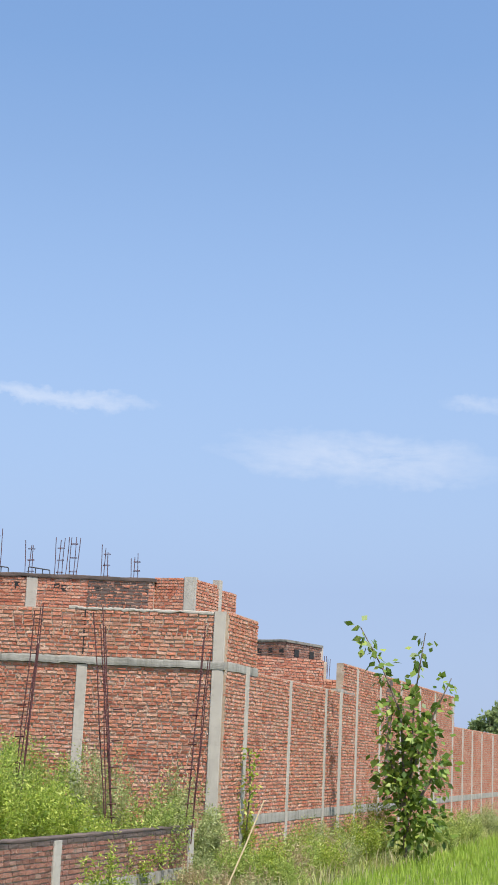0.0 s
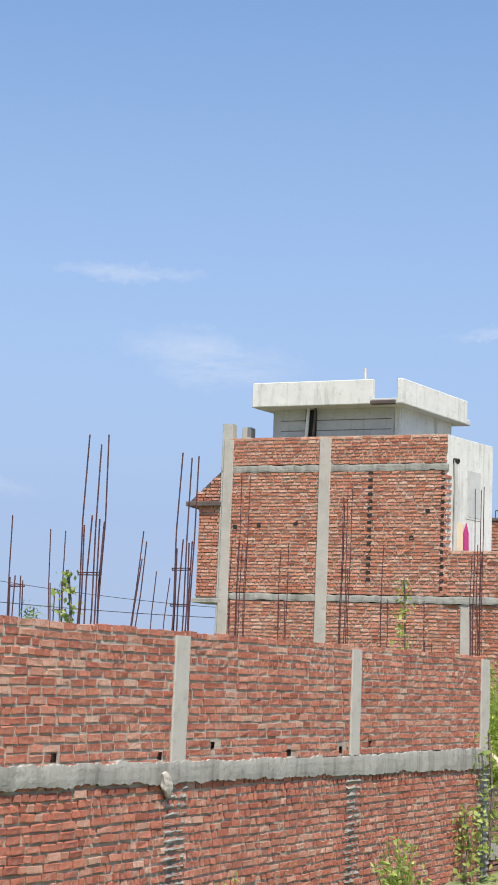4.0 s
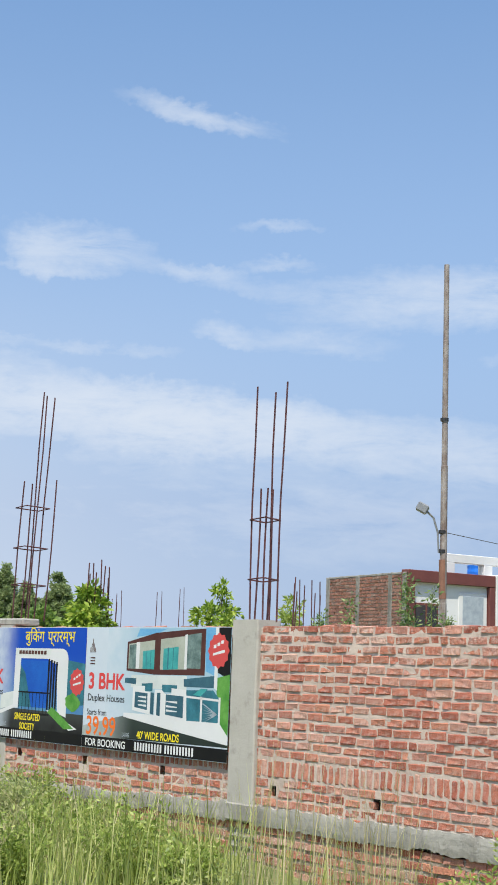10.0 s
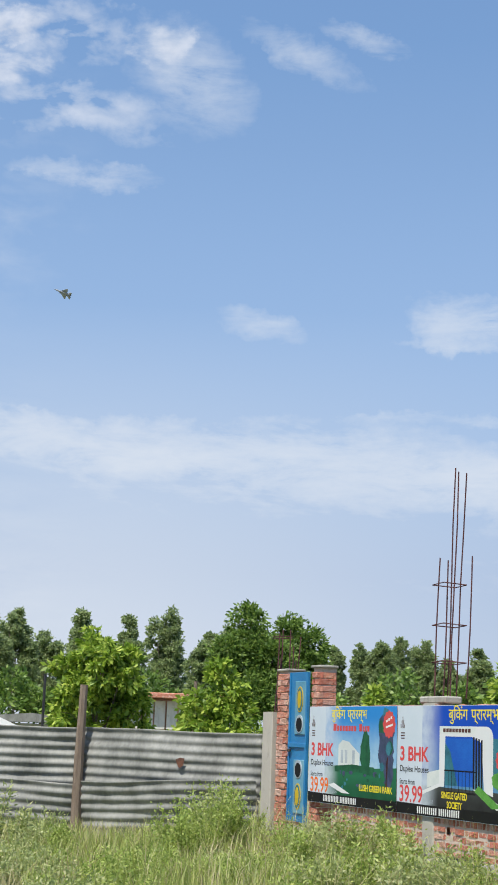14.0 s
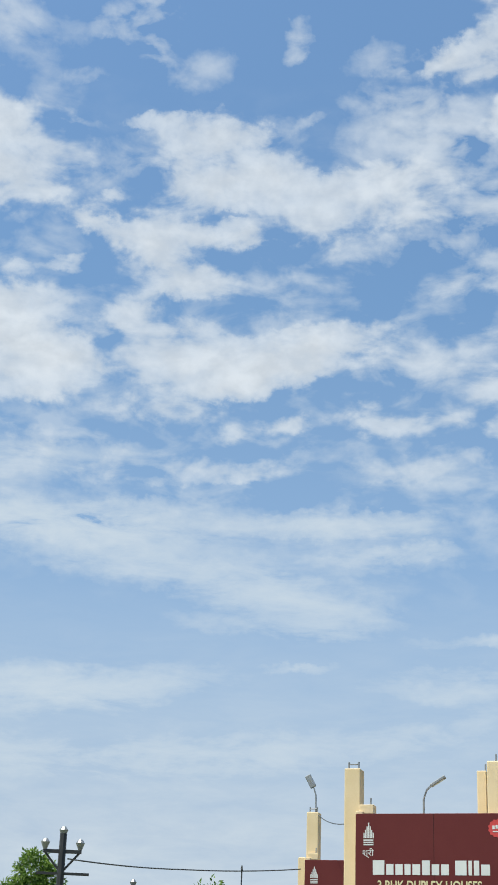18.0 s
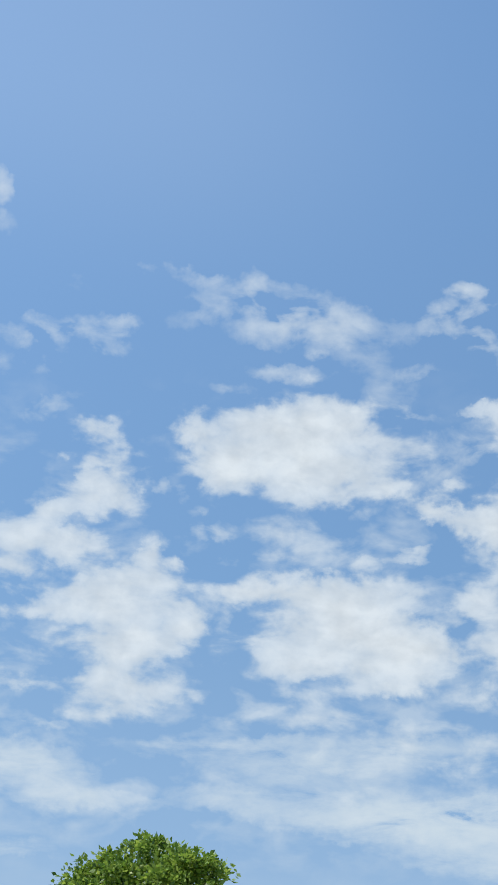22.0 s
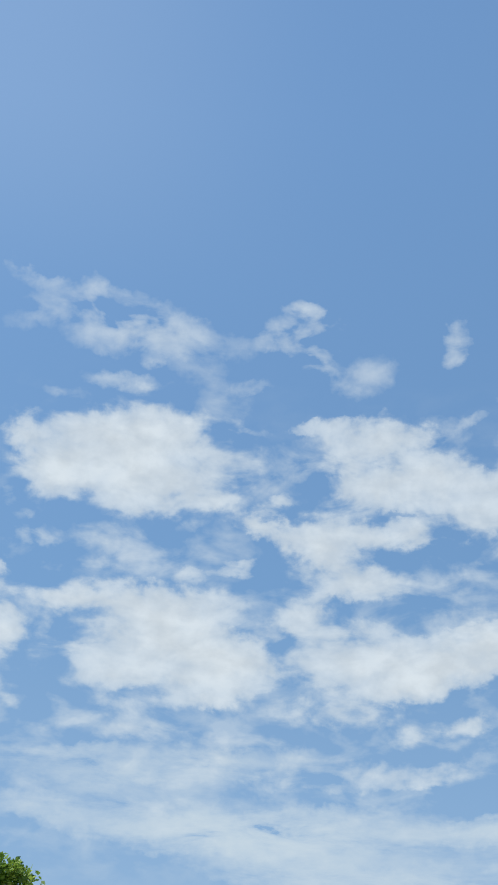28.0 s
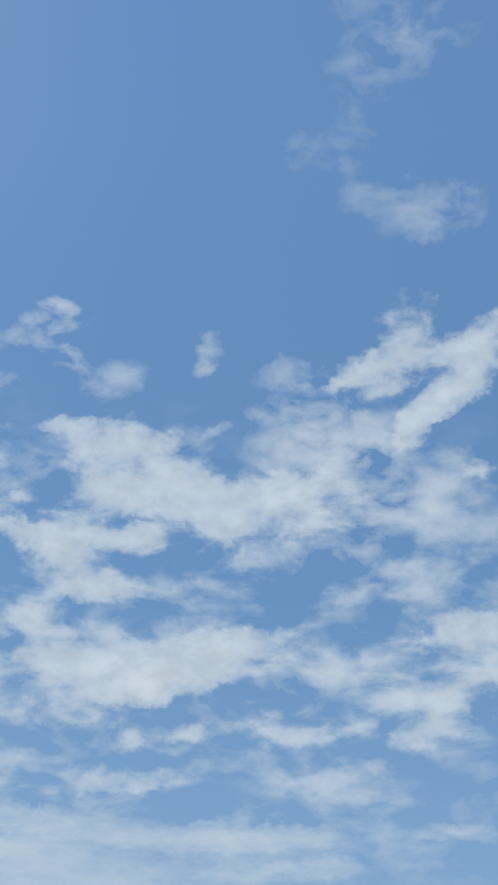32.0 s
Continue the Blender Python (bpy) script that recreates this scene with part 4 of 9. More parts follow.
def courses(x0, x1, z0, z1, holes=(), course=0.0867, headers=0.15, mix=0.0, length=0.228, bed=(0.008, 0.016), joint=(0.004, 0.016), wave=0.003, header_rows=(), soldiers=()):
    """The bricks of one wall face, as (x, z, width, height), round the openings."""
    rows = max(1, round((z1 - z0) / course))
    step = (z1 - z0) / rows
    out = []
    for r in range(rows):
        zb = z0 + r * step
        head = RNG.random() < headers or r in header_rows
        if r - 1 in soldiers:
            continue
        x = x0 - RNG.random() * length * 0.8
        while x < x1:
            w = (0.4 if r in soldiers else 0.5 if head or RNG.random() < mix else 1.0) * length * RNG.uniform(0.93, 1.07)
            a, b = max(x, x0), min(x + w - RNG.uniform(*joint), x1)
            x += w
            if b - a < 0.045:
                continue
            zj = RNG.uniform(-0.003, 0.003) + wave * noise.noise(Vector((a * 1.1, r * 0.35, 7.0)))
            za, zc = zb + 0.004 + zj, zb + step * (2 if r in soldiers else 1) - RNG.uniform(*bed) + zj
            if any(a < h[1] and b > h[0] and za < h[3] and zc > h[2] for h in holes):
                for h in holes:
                    if za < h[3] and zc > h[2]:
                        if a < h[0] < b:
                            b = h[0]
                        elif a < h[1] < b:
                            a = h[1]
                        elif h[0] <= a and b <= h[1]:
                            a = b
                if b - a < 0.04:
                    continue
            out.append((a, za, b - a, zc - za))
    return out


def mortar_face(x0, x1, z0, z1, holes, y, amp, cell=0.028):
    """The uneven mortar between the bricks: pressed out over some edges, raked back elsewhere."""
    g = Geo()
    g.soft = True
    nx, nz = max(2, round((x1 - x0) / cell)), max(2, round((z1 - z0) / cell))
    for i in range(nx + 1):
        x = x0 + (x1 - x0) * i / nx
        for j in range(nz + 1):
            z = z0 + (z1 - z0) * j / nz
            n = noise.noise(Vector((x * 21, z * 21, 2.0))) + 0.6 * noise.noise(Vector((x * 4.5, z * 5.0, 9.0)))
            g.v.append((x, y - amp * n, z))
    k = nz + 1
    for i in range(nx):
        for j in range(nz):
            cx, cz = x0 + (x1 - x0) * (i + 0.5) / nx, z0 + (z1 - z0) * (j + 0.5) / nz
            if not any(h[0] < cx < h[1] and h[2] < cz < h[3] for h in holes):
                a = i * k + j
                g.f.append((a, a + k, a + k + 1, a + 1))
    return g


def brick_geo(bricks, depth=0.05, proud=0.012, wild=0.006):
    """Many bricks in one mesh: hand-made blocks, no two alike."""
    g = Geo()
    for x, z, w, h in bricks:
        y = -proud * RNG.uniform(0.5, 1.0)
        j = RNG.uniform(-wild, wild, (8, 3))
        k = 0.005
        base = np.array([(x, depth, z), (x + w, depth, z), (x + w, depth, z + h), (x, depth, z + h),
                         (x + k, y, z + k), (x + w - k, y, z + k), (x + w - k, y, z + h - k), (x + k, y, z + h - k)]) + j
        g.add(base.tolist(), ((4, 5, 6, 7), (0, 1, 5, 4), (1, 2, 6, 5), (2, 3, 7, 6), (3, 0, 4, 7)))
    return g


BRICK_MESHES = {}


def brick_meshes(material, width):
    key = (material.name, round(width / 0.02))
    if key not in BRICK_MESHES:
        made = []
        for _ in range(3):
            w, h = max(width, 0.04), 0.076
            g = Geo().cbox(0, w, 0, 0.06, 0, h, 0.007)
            jit = RNG.uniform(-0.006, 0.006, (len(g.v), 3))
            g.v = [tuple(np.add(p, q)) for p, q in zip(g.v, jit)]
            made.append(g.mesh("brick", material))
        BRICK_MESHES[key] = made
    return BRICK_MESHES[key]


def single_bricks(bricks, material, parent, proud=0.012):
    for x, z, w, h in bricks:
        me = brick_meshes(material, w)[int(RNG.integers(3))]
        ob = new("brick", me)
        ob.parent = parent
        ob.matrix_basis = Matrix.Translation((x, -proud * RNG.uniform(0.5, 1.0), z)) @ Matrix.Rotation(RNG.uniform(-0.018, 0.018), 4, "Y") @ Matrix.Diagonal((1, 1, h / 0.076, 1))


def wall_of(name, m, x0, x1, z0, z1, material, mortar, label, holes=(), thick=0.23, singles=None, core=True, face_y=0.003, face_amp=0.006, proud=0.01, rough_face=True, **how):
    """A brick wall: a mortar core and its bricks; singles is the stretch (x0, x1, z0, z1) whose bricks are parts."""
    w = thing(name, m, label, "wall", kind="structure")
    if core:
        cuts = sorted({x0, x1, *[h[0] for h in holes], *[h[1] for h in holes]})
        g = Geo()
        g.box(x0, x1, 0.06 if holes else 0.02, thick, z0, z1 - 0.03)
        if rough_face:
            part("mortar_face", mortar_face(x0, x1, z0, z1 - 0.03, holes, face_y, face_amp), mortar, w, "uneven mortar joints")
        elif holes:
            zs = sorted({z0, z1, *[h[2] for h in holes], *[h[3] for h in holes]})
            for a, b in zip(cuts, cuts[1:]):
                for c, d in zip(zs, zs[1:]):
                    cx, cz = (a + b) / 2, (c + d) / 2
                    if not any(h[0] < cx < h[1] and h[2] < cz < h[3] for h in holes):
                        g.box(a, b, 0.008, 0.0601, c, d)
        part("mortar_core", g, mortar, w, "rough grey mortar")
        for h in holes:
            part("putlog_hole", Geo().box(h[0] - 0.01, h[1] + 0.01, 0.05, 0.058, h[2] - 0.01, h[3] + 0.01), M_DARK, w, "dark scaffold hole or painted notch shade")
    bricks = courses(x0, x1, z0, z1, holes, **how)
    near = []
    if singles:
        near = [b for b in bricks if singles[0] <= b[0] < singles[1] and singles[2] <= b[1] < singles[3]][:300]
        picked = set(near)
        bricks = [b for b in bricks if b not in picked]
    if bricks:
        part("brickwork", brick_geo(bricks, proud=proud), material, w)["kind"] = "stuff"
    single_bricks(near, material, w, proud)
    return w


def rough_band(x0, x1, z0, z1, proud=0.03, depth=0.2, seg=0.045, amp=0.012):
    """A hand-laid cement beam: trowelled flat face, broken edges; z0 and z1 are heights, or heights along x."""
    g = Geo()
    n = max(2, int((x1 - x0) / seg))
    rows = 9
    for i in range(n + 1):
        x = x0 + (x1 - x0) * i / n
        lo = z0(x) if callable(z0) else z0
        hi = z1(x) if callable(z1) else z1
        lump = noise.noise(Vector((x * 1.3, 4, 1)))
        broken = 2.2 * max(0.0, noise.noise(Vector((x * 2.1, 11, 1))) - 0.12) * (1 + 0.8 * noise.noise(Vector((x * 13, 2, 7))))
        lo += amp * (0.9 * noise.noise(Vector((x * 5, lo, 1))) + 0.9 * noise.noise(Vector((x * 21, lo, 1))) + 1.1 * broken)
        hi += amp * (0.9 * noise.noise(Vector((x * 3, 8, 1))) + 1.1 * noise.noise(Vector((x * 17, hi, 5))) + 0.5 * lump)
        for j in range(rows):
            q = j / (rows - 1)
            z = lo + (hi - lo) * q
            fall = 0.28 * amp * (max(0.0, 0.28 - q) / 0.28 + max(0.0, q - 0.8) / 0.2)
            y = -proud + fall - amp * (0.35 * noise.noise(Vector((x * 1.6, z * 4, 3))) + 0.1 * noise.noise(Vector((x * 7, z * 11, 3))) + 0.06 * noise.noise(Vector((x * 30, z * 34, 3))))
            g.v.append((x, y, z))
        g.v.append((x, depth, hi))
        g.v.append((x, depth, lo))
    c = rows + 2
    for i in range(n):
        for j in range(c):
            k = (j + 1) % c
            g.f.append((i * c + j, (i + 1) * c + j, (i + 1) * c + k, i * c + k))
    g.f.append(tuple(range(c)))
    g.f.append(tuple(n * c + j for j in range(c))[::-1])
    return g


def column_geo(x0, x1, y0, y1, z0, z1, lean=0.0, k=0.012):
    g = Geo()
    n = max(2, int((z1 - z0) / 0.25))
    for i in range(n + 1):
        z = z0 + (z1 - z0) * i / n
        j = [0.006 * noise.noise(Vector((x0 + q, z * 3, q))) for q in range(8)]
        ring = [(x0 + k, y0), (x1 - k, y0), (x1, y0 + k), (x1, y1 - k), (x1 - k, y1), (x0 + k, y1), (x0, y1 - k), (x0, y0 + k)]
        g.v += [(x + j[q], y + j[(q + 3) % 8], z) for q, (x, y) in enumerate(ring)]
    for i in range(n):
        for q in range(8):
            r = (q + 1) % 8
            g.f.append((i * 8 + q, i * 8 + r, i * 8 + 8 + r, i * 8 + 8 + q))
    g.f += [tuple(range(8))[::-1], tuple(n * 8 + q for q in range(8))]
    return g


def ragged_column(x0, x1, y0, y1, z0, z1, amp=0.03):
    """A stub of cement pressed between toothed bricks: every edge uneven."""
    g = Geo()
    n, m = max(4, int((z1 - z0) / 0.0145)), 9
    for i in range(n + 1):
        z = z0 + (z1 - z0) * i / n
        row = []
        el_ = amp * noise.noise(Vector((x0, z * 9, 1))) + amp * (0.25 if int(z / 0.0867) % 2 else -0.15)
        er_ = amp * noise.noise(Vector((x1, z * 9, 2))) + amp * (0.25 if int(z / 0.0867 + 0.4) % 2 else -0.15)
        for k in range(m + 1):
            x = x0 - el_ + (x1 + er_ - x0 + el_) * k / m
            ridge = abs(((z / 0.0867) % 1.0) - 0.5) * 2.0
            row.append((x, y0 + amp * (0.9 - 1.1 * ridge ** 2 * (0.7 + 0.6 * noise.noise(Vector((x * 6, z * 5, 8))))) - 0.6 * amp * (noise.noise(Vector((x * 14, z * 17, 4))) + 0.5 * noise.noise(Vector((x * 30, z * 37, 4)))), z))
        row += [(x1, y1, z), (x0, y1, z)]
        g.v += row
    c = m + 3
    for i in range(n):
        for k in range(c):
            j = (k + 1) % c
            g.f.append((i * c + k, i * c + j, i * c + c + j, i * c + c + k))
    g.f += [tuple(range(c))[::-1], tuple(n * c + k for k in range(c))]
    return g


def rebar_cage(name, m, rods, ties, label, r=0.0088, size=(0.16, 0.16), base=0.0, group="rebar on the columns"):
    """Column steel: rods (x, y, height, lean x, lean y) and square ties at heights."""
    t = thing(name, m, label, "rebar", group)
    for x, y, h, lx, ly in rods:
        pts = [(x + lx * s + 0.012 * math.sin(3 * s * h + x * 40), y + ly * s, base + h * s) for s in (0, 0.25, 0.5, 0.75, 1.0)]
        part("rod", Geo().tube(pts, r, 5), M_REBAR, t)
    for z in ties:
        a, b = size[0] / 2, size[1] / 2
        g = Geo()
        c = [(-a, -b, z), (a, -b, z + 0.012), (a, b, z), (-a, b, z - 0.01), (-a, -b, z)]
        for p, q in zip(c, c[1:]):
            g.tube([p, q], r * 0.75, 4)
        part("tie", g, M_REBAR, t)
    return t


def cage_rods(n_tall, tall, n_short, short, half=0.075, lean=0.0):
    rods = []
    for i in range(n_tall):
        s = (-1, 1, 0.25, -0.6)[i % 4]
        rods.append((half * s, half * (1 if i % 2 else -1), tall * RNG.uniform(0.97, 1.02), lean + RNG.uniform(-0.02, 0.02), 0.0))
    for i in range(n_short):
        s = (-0.9, 0.55, 0.9, -0.3)[i % 4]
        rods.append((half * s, half * (-1 if i % 2 else 0.8), short * RNG.uniform(0.95, 1.03), lean * short / max(tall, 0.1) + RNG.uniform(-0.01, 0.01), 0.0))
    return rods

# ---- boundary wall in shade, running away along the field ----
RM, R_LEN = face(CORNER, R_END)


def hole_at(s, z, w=0.085, h=0.085):
    return (s - w / 2, s + w / 2, z, z + h)


R_COLS = [(6.12, 0.28), (10.19, 0.27), (14.6, 0.34)]
R_HOLES = [hole_at(along_right(a), z - 0.043) for a, z in ((36.2, 0.9), (30.65, 0.8), (25.91, 0.785), (21.95, 0.745), (20.0, 0.84), (17.17, 0.735), (15.25, 0.73), (14.17, 0.79))]
R_TOP, R_B1, R_B0 = 2.025, 0.66, 0.585


def beam_top(x):
    return max(0.655, 0.775 - 0.0125 * x)


def beam_foot(x):
    return 0.59 - 0.0165 * x


wall_of("wall_shaded_upper", RM, 0.11, 14.55, R_B1, R_TOP, M_BRICK, M_MORTAR_SHADE, "red brick boundary wall above a cement beam", R_HOLES,
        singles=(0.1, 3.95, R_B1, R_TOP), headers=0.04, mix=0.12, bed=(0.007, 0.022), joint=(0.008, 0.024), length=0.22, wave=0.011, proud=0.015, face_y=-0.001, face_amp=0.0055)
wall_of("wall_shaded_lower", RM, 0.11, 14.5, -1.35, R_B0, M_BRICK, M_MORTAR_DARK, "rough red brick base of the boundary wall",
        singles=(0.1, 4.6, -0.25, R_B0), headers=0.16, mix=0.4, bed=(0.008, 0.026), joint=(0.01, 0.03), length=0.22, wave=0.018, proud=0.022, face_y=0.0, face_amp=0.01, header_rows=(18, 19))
band = thing("beam_shaded", RM, "uneven grey cement beam along the brick wall", "beam", kind="structure")
part("beam", rough_band(0.1, 14.85, beam_foot, beam_top, 0.046, 0.22, 0.022, 0.022), M_CEMENT, band)
for s, w in R_COLS:
    c = thing("wall_column", RM @ pose(s, 0, 0), "grey concrete column set in the brick wall", "column", "columns of the boundary walls")
    part("shaft", column_geo(-w / 2, w / 2, -0.03, 0.22, R_B1 + 0.002, R_TOP - 0.06), M_COLUMN, c)
    part("lower_shaft", ragged_column(-w / 2 - 0.05, w / 2 + 0.05, -0.035, 0.2, -1.35, beam_foot(s) - 0.004, 0.036), M_STUB, c, "rough toothed cement stub")
chip = thing("cement_spill", RM @ pose(5.86, -0.06, 0.5) @ pose(0, 0, 0, 0, -24, 0), "broken lump of cement hanging from the beam", "rubble")
g = Geo()
CR = np.random.default_rng(3)
for i in range(8):
    q = i / 7
    r = 0.055 * math.sin(math.pi * (0.12 + 0.8 * q)) + 0.012
    g.v += [(r * 1.1 * math.cos(w) * CR.uniform(0.75, 1.2), 0.8 * r * math.sin(w) * CR.uniform(0.75, 1.2), 0.11 - 0.27 * q) for w in [2 * math.pi * k / 7 for k in range(7)]]
for i in range(7):
    g.f += [(i * 7 + k, i * 7 + (k + 1) % 7, i * 7 + 7 + (k + 1) % 7, i * 7 + 7 + k) for k in range(7)]
g.f += [tuple(range(7)), tuple(49 + k for k in range(7))[::-1]]
part("lump", g, M_PALE, chip)

# corner column, lit on one face
cc = thing("corner_column", RM @ pose(0, 0, 0), "square concrete corner column between the two walls", "column", "columns of the boundary walls")
part("shaft", column_geo(-0.06, 0.2, -0.06, 0.2, 0.69, 1.99), M_PALE, cc)
part("lower_shaft", column_geo(-0.085, 0.22, -0.085, 0.2, -0.7, 0.72), M_PALE, cc, "rough cement lower part of the column")

# ---- sunlit wall with the banners ----
LM, L_LEN = face(L_END, CORNER)


def lx(az):
    return L_LEN - along_left(az)


L_TOP, L_B1, L_B0 = 2.02, 0.385, 0.195
L_HOLES = [hole_at(lx(a), z - 0.043) for a, z in ((49.04, 0.59), (45.17, 0.607), (40.48, 0.612))]
L_HOLES += [hole_at(lx(a), 0.60) for a in (56.1, 53.2, 58.5)]
X_N3, X_BC = lx(50.15), lx(59.2)
X_P1, X_P0 = lx(62.75), lx(63.6)
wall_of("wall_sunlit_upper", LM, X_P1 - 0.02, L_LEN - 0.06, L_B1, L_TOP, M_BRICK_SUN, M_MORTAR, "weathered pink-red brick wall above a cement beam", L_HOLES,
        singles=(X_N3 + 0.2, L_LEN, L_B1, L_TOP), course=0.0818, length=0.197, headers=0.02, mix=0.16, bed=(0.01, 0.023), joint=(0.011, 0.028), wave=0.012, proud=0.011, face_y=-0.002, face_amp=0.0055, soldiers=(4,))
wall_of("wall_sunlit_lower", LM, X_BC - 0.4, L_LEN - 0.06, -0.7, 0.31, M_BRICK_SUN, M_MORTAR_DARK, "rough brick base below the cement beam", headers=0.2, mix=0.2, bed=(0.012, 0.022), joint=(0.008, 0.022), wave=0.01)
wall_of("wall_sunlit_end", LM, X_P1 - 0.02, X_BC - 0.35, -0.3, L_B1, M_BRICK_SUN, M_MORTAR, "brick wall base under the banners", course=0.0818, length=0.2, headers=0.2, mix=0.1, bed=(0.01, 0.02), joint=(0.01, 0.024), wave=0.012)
band = thing("beam_sunlit", LM, "uneven grey cement beam along the sunlit wall", "beam", kind="structure")
part("beam", rough_band(X_BC - 0.4, L_LEN - 0.06, lambda x: 0.29 - 0.013 * max(0.0, L_LEN - 3.6 - x), lambda x: 0.46 - 0.028 * max(0.0, L_LEN - 3.4 - x), 0.035, 0.22, 0.022, 0.022), M_CEMENT, band)
c = thing("wall_column", LM @ pose(X_N3, 0, 0), "pale concrete column at the end of the banner wall", "column", "columns of the boundary walls")
part("shaft", column_geo(-0.19, 0.18, -0.05, 0.22, L_B1 + 0.002, 2.06), M_COLUMN, c)
part("lower_shaft", ragged_column(-0.17, 0.17, -0.03, 0.2, -0.7, L_B0 + 0.05, 0.03), M_STUB, c)
part("beam_stub", Geo().cbox(-0.2, 0.19, -0.062, 0.1, 0.3, 0.46, 0.015), M_CEMENT, c)
c = thing("wall_column", LM @ pose(X_BC, 0, 0), "short concrete column under the banners, capped above the wall", "column", "columns of the boundary walls")
part("shaft", column_geo(-0.13, 0.13, -0.022, 0.22, 0.0, 2.02), M_COLUMN, c)
part("cap", Geo().cbox(-0.3, 0.3, 0.02, 0.24, 2.02, 2.1, 0.015), M_CEMENT, c, "rough cement cap")

# white cloth hooked on the corner column
cl = thing("white_cloth", LM @ pose(L_LEN - 0.02, -0.09, 0.0), "crumpled white plastic cloth hanging on the corner column", "cloth")
g = Geo()
g.soft = True
nx, nz = 17, 30
for i in range(nz):
    s = i / (nz - 1)
    z = 0.76 - 0.62 * s
    wid = 0.06 + 0.035 * math.sin(2.6 * s + 0.3) - 0.035 * s
    cx = 0.0 - 0.02 * s - 0.1 * s ** 3
    for k in range(nx):
        q = k / (nx - 1) - 0.5
        g.v.append((cx + q * 2 * wid, -0.05 - 0.022 * math.cos(q * 11 + 1.5 * s) - 0.03 * noise.noise(Vector((q * 5, s * 3.5, 0))), z + 0.02 * noise.noise(Vector((q * 5, s * 3, 4)))))
for i in range(nz - 1):
    for k in range(nx - 1):
        a = i * nx + k
        g.f.append((a, a + 1, a + nx + 1, a + nx))
part("sheet", g, M_CLOTH, cl)

# steel standing on the near columns
rebar_cage("column_rebar", RM @ pose(0.09, 0.07, 2.0), [(-0.07, -0.07, 1.5, 0.03, 0), (0.08, -0.07, 1.53, 0.02, 0), (-0.07, 0.07, 1.5, 0.03, 0), (0.08, 0.07, 1.48, 0.03, 0), (0.0, 0.0, 0.86, 0.0, 0)], (0.16, 0.36, 0.76), "rusty reinforcement rods on the corner column", size=(0.17, 0.17))
part_r = rebar_cage("column_rebar", LM @ pose(X_N3 + 0.07, 0.08, 2.04), [(-0.11, -0.06, 2.15, 0.0, 0), (0.0, 0.06, 2.1, 0.02, 0), (0.2, 0.0, 2.16, 0.05, 0),
                    (-0.02, -0.06, 1.2, 0.02, 0), (0.03, 0.05, 1.2, 0.02, 0), (0.07, -0.05, 1.2, 0.02, 0)], (0.38, 0.92), "tall rusty rods on the pale column", size=(0.22, 0.18))
rebar_cage("column_rebar", LM @ pose(X_BC + 0.06, 0.2, 2.08), [(-0.1, -0.13, 1.58, 0.1, 0), (-0.02, 0.0, 2.62, 0.13, 0), (0.02, 0.08, 2.55, 0.2, 0), (0.0, -0.07, 1.55, 0.1, 0),
           (0.14, 0.15, 1.6, 0.12, 0), (0.06, -0.02, 2.56, 0.17, 0)], (0.4, 0.82, 1.28), "tall leaning rusty rods behind the banners", size=(0.26, 0.3))


def cage_at(az, d, z0, top_el, n_tall, short=0.45, n_short=3, lean=0.0, half=0.09, ties=(0.25, 0.6), r=0.0095):
    h = 1.6 + d * math.tan(radians(top_el)) - z0
    rods = cage_rods(n_tall, h, n_short, h * short, half, lean)
    p = spot(az, d, z0)
    rebar_cage("column_rebar", pose(p.x, p.y, p.z, 0, 0, az), rods, [h * q * short * 1.2 for q in ties], "rusty reinforcement rods rising behind the wall", r, (2.1 * half, 2.1 * half))


cage_at(32.2, 15.5, 0.3, 9.15, 3, 0.75, 5, 0.06, 0.1, (0.585, 0.7, 0.83))
cage_at(24.95, 17.5, 0.3, 8.7, 3, 0.77, 4, 0.04, 0.12, (0.645,))
cage_at(21.5, 18.5, 0.3, 8.05, 3, 0.72, 4, 0.05, 0.1, (0.62, 0.75))
cage_at(29.55, 24, 0.3, 4.86, 1, 0.8, 4, 0.06, 0.1, (0.7,))
cage_at(29.65, 22, 0.3, 5.28, 2, 0.8, 3, 0.32, 0.1, (0.7,))
cage_at(27.62, 21, 0.3, 5.8, 1, 0.72, 5, 0.0, 0.1, (0.8,))
cage_at(26.0, 24, 0.3, 5.15, 2, 0.75, 4, -0.08, 0.1, (0.7,))
cage_at(23.62, 22, 0.3, 5.05, 2, 0.93, 1, 0.28, 0.02, ())
cage_at(22.62, 26, 0.3, 3.68, 1, 0.5, 0, 0.12, 0.04, ())
cage_at(22.25, 26, 0.3, 3.56, 1, 0.5, 0, 0.18, 0.04, ())
cage_at(34.35, 24, 0.3, 5.0, 2, 0.8, 4, 0.15, 0.1, ())
cage_at(48.05, 24, 0.3, 3.5, 5, 0.95, 5, 0.03, 0.2, ())
cage_at(55.95, 27, 0.3, 3.95, 4, 0.95, 4, 0.02, 0.18, (), 0.012)
cage_at(64.75, 23.0, 0.3, 3.85, 4, 0.9, 3, 0.1, 0.14, (0.9,))
for a, e in ((55.1, 2.85), (53.6, 2.85), (52.75, 3.05), (55.3, 2.6)):
    cage_at(a, 60, 0.3, e, 2, 0.9, 1, 0.0, 0.1, (), 0.014)
